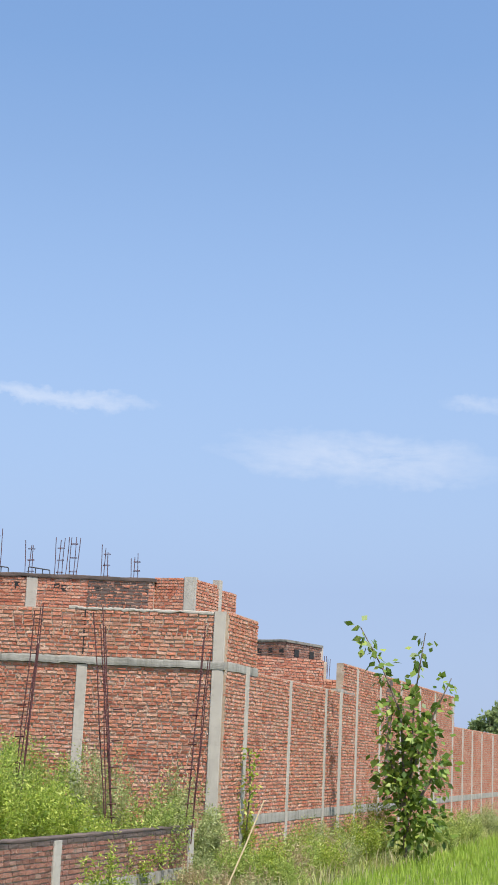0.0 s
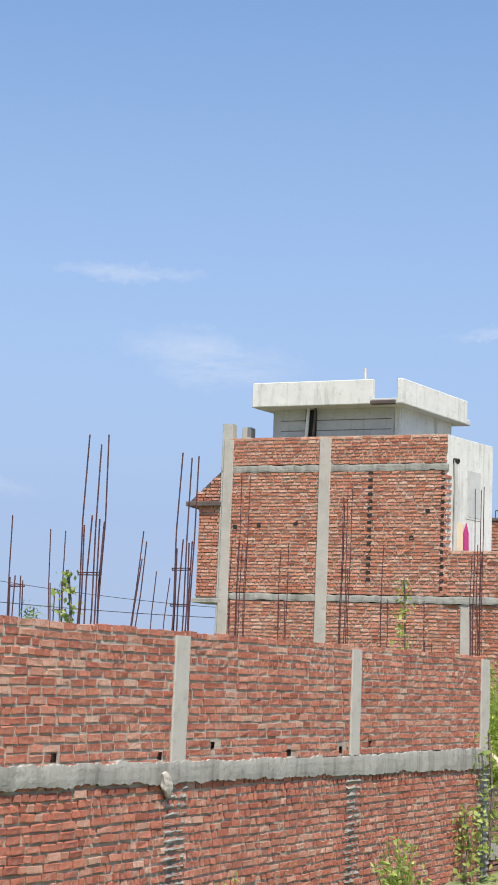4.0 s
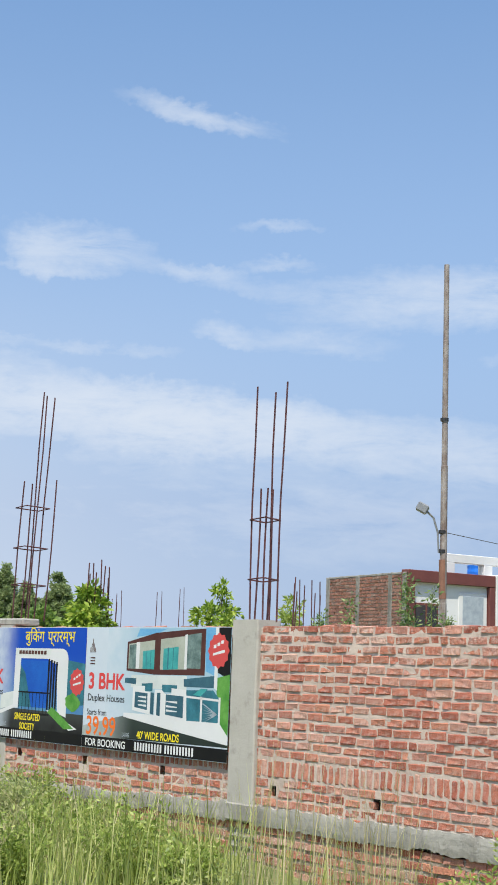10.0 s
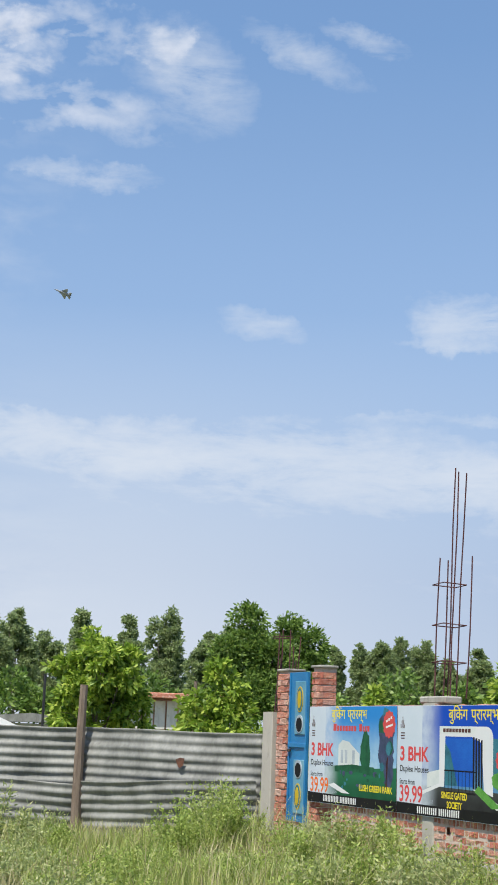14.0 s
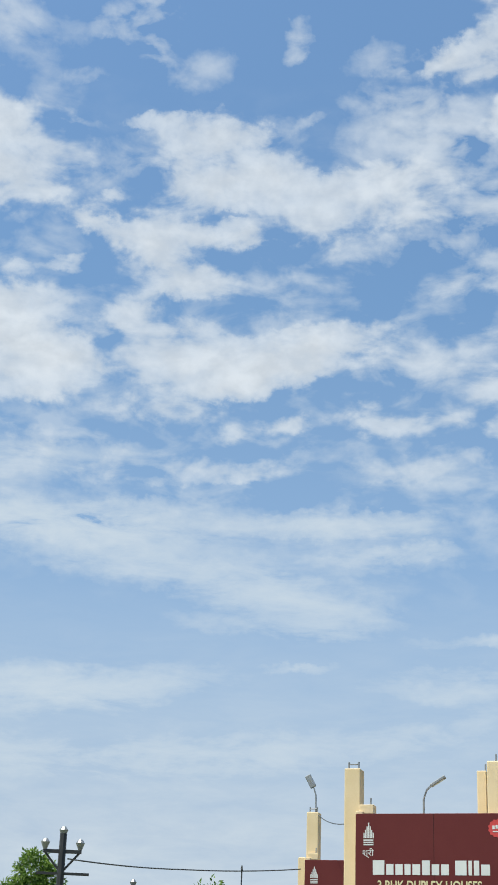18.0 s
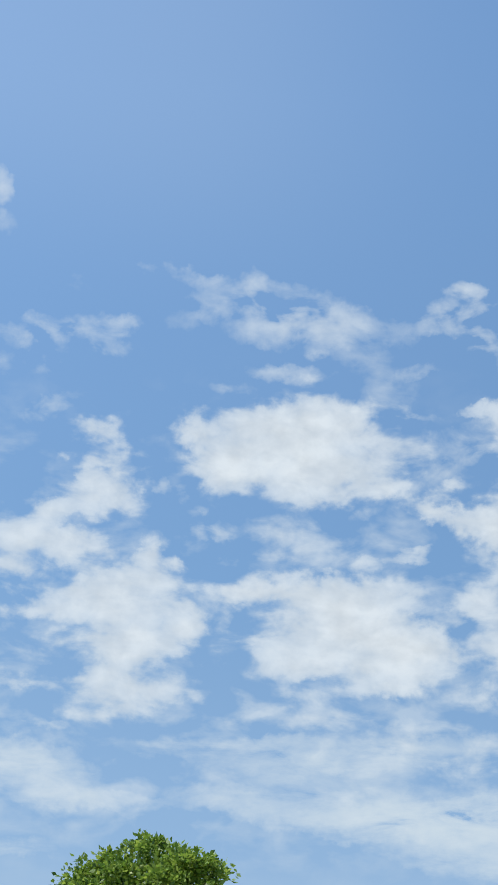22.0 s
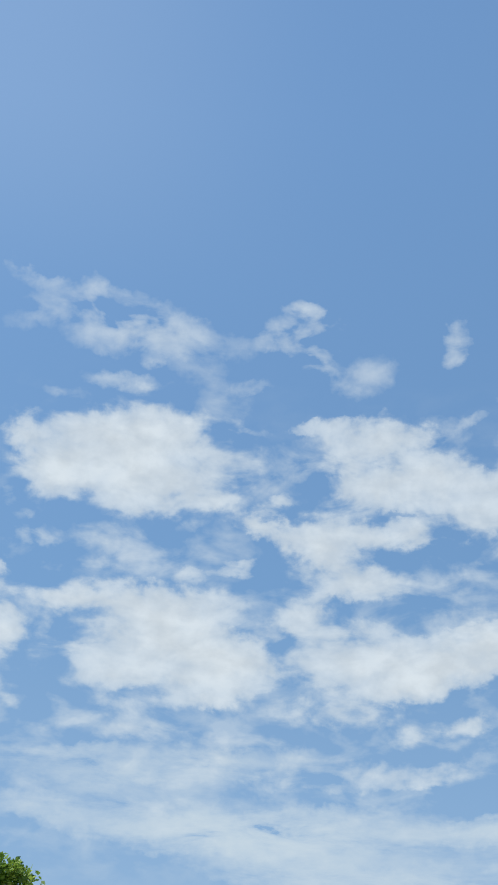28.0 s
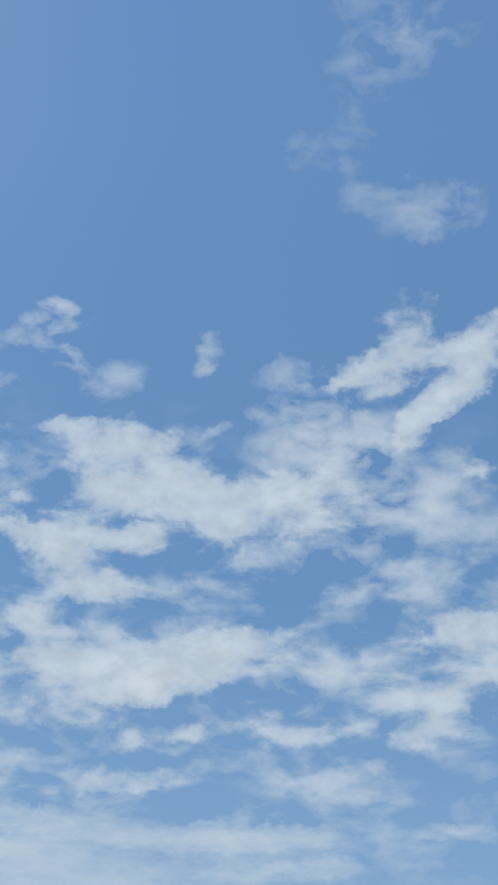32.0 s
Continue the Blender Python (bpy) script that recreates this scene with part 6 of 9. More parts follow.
    part("picture_fan", Geo().poly([(2.29, 1.21), (2.29, 1.2), (2.07, 1.29), (2.07, 1.3)], -0.009), M_INK_GREY, t)
    part("picture_fan", Geo().poly([(2.29, 1.21), (2.29, 1.2), (2.07, 1.27), (2.07, 1.27)], -0.009), M_INK_GREY, t)
    part("picture_fan", Geo().poly([(2.29, 1.21), (2.29, 1.2), (2.07, 1.24), (2.07, 1.24)], -0.009), M_INK_GREY, t)
    part("picture_fan", Geo().poly([(2.29, 1.21), (2.29, 1.2), (2.07, 1.21), (2.07, 1.21)], -0.009), M_INK_GREY, t)
    part("picture_fan", Geo().poly([(2.29, 1.21), (2.29, 1.2), (2.07, 1.18), (2.07, 1.18)], -0.009), M_INK_GREY, t)
    part("picture_fan", Geo().poly([(2.29, 1.21), (2.29, 1.2), (2.07, 1.15), (2.07, 1.15)], -0.009), M_INK_GREY, t)
    part("picture_fan", Geo().poly([(2.29, 1.21), (2.29, 1.2), (2.07, 1.12), (2.07, 1.12)], -0.009), M_INK_GREY, t)
    part("picture_pavement", Geo().poly([(0.75, 1.16), (1.25, 1.16), (1.8, 1.13), (2.33, 1.13), (2.46, 1.02), (2.46, 0.94), (1.66, 1.02), (0.75, 1.12)], -0.006), M_INK_WHITE, t)
    part("picture_road", Geo().poly([(0, 1), (0.75, 1.13), (1.66, 1.02), (2.46, 0.94), (2.47, 0.92), (0, 0.9)], -0.001), M_FADE_ROAD, t)
    part("footer", Geo().poly([(0, 0.79), (w, 0.79), (w, 0.905), (0, 0.905)], -0.005), M_INK_DARK, t)
    offer(t, w, 0, M_INK_ORANGE)
    lettering("40' WIDE ROADS", 0.1, M_INK_YELLOW, t, 1.0, 0.925, -0.015, stretch=0.94, bold=0.002)
    lettering("FOR BOOKING", 0.1, M_INK_WHITE, t, 0.06, 0.81, -0.007, stretch=1.1, bold=0.002)
    phone_row(t, 0.97, 0.808, 0.078)
    seal(t, w - 0.18, 1.78, 0.155)
    return t


for sheet in (banner_park(), banner_gate(), banner_house()):
    # ink lies flat on the sheet
    for ob in sheet.children:
        ob.matrix_basis = Matrix.Diagonal((1, 0.1, 1, 1)) @ ob.matrix_basis

# ---- gate beside the banners ----


def brick_pillar(x0, x1, z0, z1, label):
    t = thing("gate_pillar", LM, label, "pillar", "gate pillars")
    part("core", Geo().box(x0 + 0.012, x1 - 0.012, 0.012, 0.24, z0, z1), M_MORTAR, t)
    n = int((z1 - z0) / 0.0867)
    fronts, sides = [], []
    for r in range(n):
        z = z0 + r * 0.0867
        cut = x0 + (x1 - x0) * (0.66 if r % 2 else 0.33)
        fronts += [(x0, z, cut - x0 - 0.012, 0.075), (cut, z, x1 - cut, 0.075)]
    single_bricks(fronts, M_BRICK_SUN, t, 0.014)
    for r in range(n):
        z = z0 + r * 0.0867
        me = brick_meshes(M_BRICK_SUN, 0.2)[r % 3]
        for x, turn in ((x0 + 0.001, -90), (x1, 90)):
            ob = new("brick", me)
            ob.parent = t
            ob.matrix_basis = pose(x, 0.24 if turn < 0 else 0.04, z, 0, 0, turn)
    part("cap", Geo().cbox(x0 - 0.02, x1 + 0.02, -0.02, 0.26, z1, z1 + 0.035, 0.01), M_CEMENT, t, "cement cap")
    return t


brick_pillar(X_P0, X_P0 + 0.24, 0.2, 2.5, "brick gate pillar beside the banner wall")
brick_pillar(lx(64.88), lx(64.88) + 0.34, 0.2, 2.48, "brick gate pillar with a blue door hung on it")
DX0, DX1, DZ0, DZ1 = lx(64.27), lx(63.6), 0.5, 2.45
gd = thing("gate_door", LM @ pose(DX0, -0.06, 0), "bright blue panelled metal gate door, closed", "door")
dw = DX1 - DX0
part("leaf", Geo().cbox(0, dw, 0, 0.03, DZ0, DZ1, 0.004), M_DOOR, gd)
for z0, z1 in ((DZ0 + 0.05, DZ0 + 0.86), (DZ1 - 0.88, DZ1 - 0.06)):
    pn = part("inset_panel", Geo().cbox(0.34 * dw, 0.9 * dw, -0.014, 0.0, z0 + 0.06, z1 - 0.06, 0.005), M_DOOR_INSET, gd, "pale blue inset panel")
    zc = z0 + 0.28 if z0 < 1 else z1 - 0.3
    zr = z1 - 0.18 if z0 < 1 else z0 + 0.2
    part("oval_motif", Geo().disc(0.62 * dw, zc, 0.17, -0.02, 0.006, 20, 0.62), M_INK_GOLD, pn, "yellow oval motif")
    part("oval_centre", Geo().disc(0.62 * dw, zc, 0.15, -0.024, 0.006, 20, 0.58), M_INK_DEEP, pn)
    part("oval_leaf", Geo().disc(0.62 * dw, zc, 0.12, -0.028, 0.006, 10, 0.5), M_INK_GOLD, pn)
    part("round_motif", Geo().disc(0.62 * dw, zr, 0.12, -0.02, 0.006, 20, 1.0), M_INK_GREY, pn, "dark grille motif")
    part("round_centre", Geo().disc(0.62 * dw, zr - 0.01, 0.095, -0.024, 0.006, 12, 1.0), M_INK_DARK, pn)
part("rail", Geo().cbox(0, dw, -0.02, 0.0, 1.46, 1.52, 0.004), M_DOOR, gd)
part("stile", Geo().cbox(0, 0.07 * dw, -0.016, 0.0, DZ0, DZ1, 0.003), M_DOOR, gd)
part("stile", Geo().cbox(0.93 * dw, dw, -0.016, 0.0, DZ0, DZ1, 0.003), M_DOOR, gd)
part("latch", Geo().cbox(0.03, 0.12, -0.04, -0.018, 1.4, 1.44, 0.004), M_IRON, gd, "iron latch")
gp = thing("fence_post", LM @ pose(lx(65.2), -0.02, 0), "square concrete post at the end of the fence", "post", "fence posts")
part("shaft", column_geo(-0.17, 0.17, 0, 0.2, 0.25, 1.93), M_PALE, gp)
part("footing", Geo().cbox(-0.22, 0.2, -0.05, 0.25, 0.0, 0.36, 0.02), M_CEMENT, gp)
gs = thing("threshold", LM @ pose(DX0 - 0.3, -0.15, 0), "cement step under the blue door", "step")
part("slab", Geo().cbox(0.24, dw + 0.4, 0.1, 0.5, 0.1, 0.44, 0.02), M_CEMENT, gs)

# ---- corrugated fence ----


def sheet_panel(p, q, z0, z1, tilt0, tilt1, lean, label, seed):
    m, n = face(p, q)
    t = thing("corrugated_panel", m, label, "fence panel", "corrugated fence")
    g = Geo()
    rows, cols = int((z1 - z0) / 0.0169), 34
    for i in range(cols + 1):
        s = i / cols
        for r in range(rows + 1):
            h = r / rows
            z = z0 + (z1 - z0) * h + tilt0 * (1 - s) + tilt1 * s
            y = 0.013 * math.sin(2 * math.pi * (z1 - z0) * h / 0.135) + lean * h
            y += 0.07 * noise.noise(Vector((s * 3.1 + seed, h * 1.6, seed))) * (0.5 + h) + 0.02 * noise.noise(Vector((s * 11 + seed, h * 4.0, seed)))
            z += 0.035 * noise.noise(Vector((s * 2.2, seed * 3.0, 1.0))) * h
            g.v.append((n * s, y, z))
    k = rows + 1
    for i in range(cols):
        for r in range(rows):
            a = i * k + r
            g.f.append((a, a + k, a + k + 1, a + 1))
    ob = part("sheet", g, M_STEEL, t)
    for poly in ob.data.polygons:
        poly.use_smooth = True
    mod = ob.modifiers.new("thickness", "SOLIDIFY")
    mod.thickness = 0.002
    return t


F0, F1, F2, F3, F4 = spot(65.45, 21.8), spot(72.2, 24.0), spot(79.75, 24.6), spot(85.4, 24.2), spot(90.5, 23.6)
sheet_panel(F1, F0, 0.72, 1.64, 0.0, -0.02, 0.05, "dented galvanised corrugated sheet, upper fence row", 1)
sheet_panel(F1 + way(72, 0) * -0.05, F0 + way(72, 0) * -0.05, -0.05, 0.86, -0.04, 0.12, -0.05, "galvanised corrugated sheet along the ground", 2)
sheet_panel(F2, F1 + F1.normalized() * 0.02, 0.7, 1.62, 0.0, 0.0, 0.03, "weathered corrugated sheet between wooden posts", 3)
sheet_panel(F2 - F2.normalized() * 0.05, F1 - F1.normalized() * 0.05, -0.1, 0.82, 0.05, -0.05, -0.03, "corrugated sheet along the ground in weeds", 4)
sheet_panel(F3, F2 + F2.normalized() * 0.03, 0.62, 1.53, -0.03, -0.02, 0.02, "weathered corrugated sheet behind dry weeds", 5)
sheet_panel(F3 - F3.normalized() * 0.05, F2 - F2.normalized() * 0.03, -0.1, 0.75, 0, 0, 0, "corrugated sheet along the ground behind dry weeds", 6)
rh = thing("rust_patch", face(F1, F0)[0] @ pose(2.05, -0.03, 1.18), "rusted-through hole in the corrugated sheet", "rust")
part("hole", Geo().poly([(-0.09, 0.03), (-0.04, -0.06), (0.0, -0.1), (0.06, -0.04), (0.08, 0.05), (0.0, 0.06)], -0.012, 0.003), M_RUST, rh)
for p, top, wob in ((F1, 2.28, 0.05), (F2, 1.72, -0.03), (spot(75.9, 24.5), 1.6, 0.02)):
    t = thing("fence_post", pose(p.x * 0.995, p.y * 0.995, 0), "grey weathered wooden fence post", "post", "fence posts")
    part("stake", Geo().tube([(0, 0, -0.3), (wob * 0.4, 0, top * 0.5), (wob, 0.01, top)], [0.085, 0.08, 0.062], 8), M_WOOD, t)

# ---- unfinished houses beyond the plot ----


def on_front(az):
    """A place on the line of the far house fronts, for a direction az."""
    return spot(az, 35.0 / math.cos(radians(az + 3.0)))


def on_long(az):
    """A place on the long boundary wall beside the field."""
    a = radians(az)
    d = 35.05 * math.sin(radians(17.52)) / math.sin(radians(17.0) + a)
    return spot(az, d)


FM, F_LEN = face(on_front(20.05), on_front(0.8))


def fx(az):
    return (on_front(az) - on_front(20.05)).length


def brick_block(name, m, x0, x1, z0, z1, label, holes=(), **how):
    return wall_of(name, m, x0, x1, z0, z1, how.pop("material", M_BRICK_FAR), how.pop("mortar", M_MORTAR), label, holes, **how)


X_H = fx(11.5)
house = thing("brick_house", FM, "unfinished three-storey brick house with bare concrete columns", "house")


def house_face(x0, x1, z0, z1, holes=(), **how):
    g = Geo().box(x0, x1, 0.008, 0.23, z0, z1)
    part("mortar_core", g, M_MORTAR_FAR, house)
    bricks = courses(x0, x1, z0, z1, (), bed=(0.01, 0.026), joint=(0.01, 0.028), wave=0.014, **how)
    wall = part("brickwork", brick_geo(bricks, 0.05, 0.022, 0.008), M_BRICK_FAR, house)
    wall["kind"] = "stuff"
    for h in holes:
        part("putlog_hole", Geo().box(h[0], h[1], -0.024, 0.03, h[2], h[3]), M_DARK, house, "dark scaffold hole or painted notch shade")


H_B2, H_B1, H_TOP = 3.52, 6.72, 7.52
# notches and teeth: dark boxes that paint the shade between toothed brick ends
notches = [hole_at(X_H - 0.1, 3.75 + k * 0.1734, 0.08, 0.085) for k in range(17)]
teeth = [hole_at(fx(14.4), 3.95 + k * 0.1734, 0.11, 0.07) for k in range(16)]
house_face(0.1, X_H, H_B2 + 0.1, H_B1 - 0.08, [hole_at(fx(a), z, 0.11, 0.1) for a, z in ((19.5, 5.2), (18.6, 5.25), (17.2, 5.3), (12.2, 5.6), (12.8, 4.95))] + teeth + notches, mix=0.2)
house_face(0.1, X_H, H_B1 + 0.1, H_TOP, mix=0.1)
house_face(0.1, X_H + 0.4, 0.2, H_B2 - 0.1, mix=0.3)
for z in (H_B1, H_B2):
    part("floor_beam", rough_band(-0.05, X_H + 0.02, z - 0.09, z + 0.08, 0.03, 0.24, 0.07, 0.022), M_CEMENT, house, "rough grey floor beam")
for az, w in ((19.85, 0.26), (16.15, 0.3)):
    x = fx(az)
    part("column", column_geo(x - w / 2, x + w / 2, -0.05, 0.24, 0.2, H_TOP - 0.05), M_PALE, house, "pale concrete column")
part("corner_post", column_geo(-0.05, 0.22, -0.02, 0.28, 0.2, 7.9), M_COLUMN, house, "grey corner column rising above the roof")
part("corner_post", column_geo(0.35, 0.6, 0.3, 0.6, 6.0, 7.85), M_COLUMN, house)
part("toothed_edge", brick_geo([(X_H - 0.12, 3.66 + k * 0.1734, 0.18, 0.08) for k in range(17)], 0.2, 0.02), M_BRICK_FAR, house, "toothed brick ends")
# white gable side
SM, S_LEN = face(on_front(11.5) + Vector((0, 0.0, 0)), spot(9.8, 38.0))
side = thing("gable_wall", SM, "white-plastered side wall with damp stains and a grey hatch", "wall", kind="structure")
part("wall", Geo().cbox(0.0, S_LEN, 0.0, 0.2, 4.6, 7.5, 0.01), M_WHITE, side)
part("hatch", Geo().cbox(0.95, 1.55, -0.012, 0.01, 5.6, 6.75, 0.005), M_GREY, side, "grey metal hatch")
part("hatch_frame", Geo().cbox(0.88, 1.62, -0.008, 0.01, 5.55, 6.82, 0.004), M_WHITE, side)
part("drain_pipe", Geo().tube([(0.3, -0.05, 4.65), (0.32, -0.06, 6.2), (0.28, -0.05, 6.9)], 0.05, 8), M_GREY, side)
part("pipe_mouth", Geo().tube([(0.3, 0.0, 6.9), (0.3, -0.12, 6.88)], 0.07, 8), M_DARK, side)
cl = thing("hung_cloth", SM @ pose(0.85, -0.03, 0), "magenta and beige cloths leaning on the white wall", "cloth")
part("magenta_cloth", Geo().poly([(-0.1, 4.75), (0.12, 4.72), (0.1, 5.2), (0.0, 5.45), (-0.12, 5.25)], -0.02, 0.01), M_PINK, cl)
part("beige_board", Geo().poly([(-0.45, 4.65), (-0.12, 4.65), (-0.15, 5.4), (-0.45, 5.45)], -0.01, 0.01), M_CREAM, cl)
# roof room with its slab and parapets
TM, T_LEN = face(on_front(18.2), on_front(13.75))
tw = thing("roof_room", TM, "grey cement stair room on the roof under an overhanging slab", "roof room")
part("front_wall", Geo().cbox(-0.2, T_LEN, 0.5, 0.7, H_TOP - 0.3, 8.35, 0.01), M_GREY, tw)
part("side_wall", Geo().add([(x + 0.25 * (y - 0.5), y, z) for x, y, z in Geo().cbox(T_LEN - 0.05, T_LEN + 0.12, 0.5, 3.1, H_TOP - 0.3, 8.31, 0.01).v], Geo().cbox(0, 1, 0, 1, 0, 1).f), M_WHITE, tw)
part("left_wall", Geo().cbox(-0.2, 0.0, 0.7, 3.2, H_TOP - 0.3, 8.34, 0.01), M_GREY, tw)
part("back_wall", Geo().cbox(0.2, T_LEN, 3.0, 3.2, H_TOP - 0.3, 8.34, 0.01), M_GREY, tw)
for k in range(2):
    part("course_line", Geo().box(0.02, T_LEN - 0.1, 0.49, 0.5, 7.75 + k * 0.26, 7.765 + k * 0.26), M_SOOT, tw)
part("doorway", Geo().box(0.68, 0.98, 0.485, 0.5, 7.5, 8.3), M_DARK, tw, "dark gap beside a pipe")
part("pipe", Geo().tube([(0.76, 0.35, 7.5), (0.82, 0.3, 8.3)], 0.045, 8), M_WHITE, tw)
part("pipe", Geo().tube([(0.93, 0.38, 7.5), (1.0, 0.33, 8.3)], 0.03, 8), M_SOOT, tw)
x_a, x_b = fx(14.43) - fx(18.2), fx(13.3) - fx(18.2)
slab_l, slab_r = fx(19.05) - fx(18.2), x_b


def skewed(g, k=0.25):
    """Leans depth to the side, as the plot does."""
    g.v = [(x + k * y, y, z) for x, y, z in g.v]
    return g


part("roof_slab", skewed(Geo().cbox(slab_l, slab_r, 0.0, 3.5, 8.3, 8.44, 0.01)), M_GREY, tw)
part("parapet", skewed(Geo().cbox(slab_l, x_a, -0.01, 0.12, 8.31, 8.93, 0.015)), M_WHITE, tw, "stained white parapet")
part("parapet", skewed(Geo().cbox(slab_r - 0.12, slab_r + 0.01, -0.01, 3.3, 8.31, 8.93, 0.015)), M_WHITE, tw, "stained white parapet")
part("parapet", skewed(Geo().cbox(slab_l, slab_l + 0.12, 0.12, 3.3, 8.33, 8.93, 0.015)), M_WHITE, tw)
part("stub_pipe", Geo().tube([(x_a - 0.22, 0.06, 8.95), (x_a - 0.22, 0.06, 9.22)], 0.035, 6), M_WHITE, tw)
part("broken_edge", Geo().cbox(x_a - 0.05, x_b - 0.15, -0.03, 0.1, 8.29, 8.4, 0.02), M_SOOT, tw, "dark broken slab edge")
# projecting wing with a slanted top
wing = thing("brick_wing", FM, "narrow brick wing with a slanted slab on top", "wing")
part("core", Geo().poly([(-0.62, 3.42), (-0.05, 3.42), (-0.05, 6.6), (-0.62, 5.85)], 0.02, 0.9), M_MORTAR_FAR, wing)
part("brickwork", brick_geo(courses(-0.62, -0.06, 3.5, 5.8), 0.05, 0.016), M_BRICK_FAR, wing)["kind"] = "stuff"
part("slab", Geo().cbox(-0.95, -0.02, -0.12, 0.95, 5.78, 5.9, 0.01), M_SOOT, wing, "blackened sun shade")
part("slanted_core", Geo().poly([(-0.88, 5.92), (-0.05, 5.92), (-0.05, 6.68)], 0.02, 0.4), M_SOOT, wing)
part("slanted_brickwork", brick_geo([b for b in courses(-0.88, -0.06, 5.92, 6.7, mix=0.4) if b[1] + b[3] < 5.95 + 0.9 * (b[0] + 0.92)], 0.05, 0.016), M_BRICK_FAR, wing)["kind"] = "stuff"
part("foot_slab", Geo().cbox(-0.7, 0.1, -0.05, 0.95, 3.34, 3.45, 0.01), M_CEMENT, wing)
# body behind the fronts, so the house is closed
body = thing("house_body", FM, "plain side and roof slabs of the brick house", "house body", kind="structure")
part("roof", Geo().box(0.1, X_H - 0.02, 0.24, 2.5, H_TOP - 0.45, H_TOP - 0.3), M_CEMENT, body)
part("back", Geo().box(0.1, X_H, 2.5, 2.7, 0, H_TOP - 0.46), M_CEMENT, body)
part("left", Geo().box(0.06, 0.26, 0.3, 2.5, 0, H_TOP - 0.46), M_CEMENT, body)
part("right", Geo().box(X_H - 0.25, X_H - 0.05, 2.0, 2.5, 0, H_TOP - 0.46), M_CEMENT, body)

# lower house front with parapet
W_TOP = 4.7
w1 = thing("unfinished_house", FM, "two-level unfinished brick front with a cement ring beam", "house")
for a, b, z0, z1 in ((X_H - 0.03, F_LEN - 0.1, H_B2 + 0.1, W_TOP), (X_H + 0.4, F_LEN - 0.1, -0.5, H_B2 - 0.1)):
    part("mortar_core", Geo().box(a, b, 0.008, 0.23, z0, z1), M_MORTAR_FAR, w1)
    part("brickwork", brick_geo(courses(a, b, z0, z1, (), mix=0.12 if z0 > 2 else 0.4, bed=(0.01, 0.028), joint=(0.01, 0.03), wave=0.016), 0.05, 0.024, 0.008), M_BRICK_FAR, w1)["kind"] = "stuff"
part("ring_beam", rough_band(X_H, F_LEN + 0.17, H_B2 - 0.09, H_B2 + 0.08, 0.072, 0.24, 0.07, 0.022), M_CEMENT, w1, "rough cement ring beam")
part("coping", rough_band(fx(6.5), F_LEN - 0.14, W_TOP - 0.02, W_TOP + 0.05, 0.03, 0.24, 0.06, 0.03), M_PALE, w1)
for az, w in ((10.73, 0.24), (5.87, 0.25)):
    part("column", column_geo(fx(az) - w / 2, fx(az) + w / 2, -0.04, 0.24, -0.5, H_B2 - 0.1), M_PALE, w1, "pale concrete column")
part("joint", Geo().box(fx(5.9), fx(5.9) + 0.03, -0.018, 0.02, H_B2 + 0.12, W_TOP), M_DARK, w1, "open joint")
part("corner_column", column_geo(F_LEN - 0.13, F_LEN + 0.14, -0.05, 0.28, -0.6, W_TOP + 0.06), M_PALE, w1, "thick concrete corner column")
part("putlog_hole", Geo().box(fx(1.6), fx(1.6) + 0.1, -0.012, 0.02, 0.9, 1.0), M_DARK, w1)
part("roof", Geo().box(X_H, F_LEN - 0.1, 0.24, 6.5, H_B2 - 0.05, H_B2 + 0.08), M_CEMENT, w1)

# long wall beside the field
GM, G_LEN = face(W1_CORNER, W1_CORNER + LONG_DIR * 62)


def gx(az):
    return (on_long(az) - W1_CORNER).length


G1, G2, G3, G4 = gx(-0.65), gx(-3.95), gx(-8.08), 62.0
lw = thing("long_wall", GM, "long red brick boundary wall with thin concrete columns", "wall", kind="structure")
for a, b, z0, z1 in ((0.15, G1, H_B2 + 0.1, 4.78), (0.15, G1, -0.2, H_B2 - 0.1), (G1, G2, 0.12, 3.52), (G2, G3, 0.12, 4.4), (G3, G4, 0.12, 3.1),
                     (0.15, G4, -1.2, -0.12)):
    part("mortar_core", Geo().box(a, b, 0.008, 0.23, z0, z1), M_MORTAR_FAR, lw)
    part("brickwork", brick_geo(courses(a, b, z0, z1, (), length=0.235, mix=0.2, bed=(0.014, 0.03), joint=(0.014, 0.03), wave=0.012), 0.05, 0.026, 0.008), M_BRICK_FAR, lw)["kind"] = "stuff"
part("ring_beam", rough_band(0.15, G1 + 0.1, H_B2 - 0.1, H_B2 + 0.1, 0.03, 0.24, 0.3, 0.015), M_CEMENT, lw)
part("plinth_band", rough_band(G1, G4, -0.12, 0.12, 0.03, 0.24, 0.4, 0.012), M_CEMENT, lw, "grey cement plinth band")
part("coping", rough_band(G2 - 0.8, G2 + 1.6, 3.48, 3.58, 0.02, 0.2, 0.3, 0.02), M_CEMENT, lw)
for az, top, w in ((-0.32, 3.6, 0.3), (-1.96, 3.5, 0.24), (-3.3, 3.5, 0.22), (-3.86, 3.5, 0.34), (-4.46, 4.35, 0.24), (-5.33, 4.4, 0.28), (-6.1, 4.35, 0.28), (-6.8, 4.3, 0.28),
                   (-7.36, 4.3, 0.3), (-8.02, 4.3, 0.34), (-8.4, 3.05, 0.3), (-8.75, 3.05, 0.34), (-9.1, 3.0, 0.34), (-9.5, 3.0, 0.4), (-9.9, 3.0, 0.4)):
    part("column", column_geo(gx(az) - w / 2, gx(az) + w / 2, -0.035, 0.2, -0.9, top), M_PALE, lw, "thin pale concrete column")
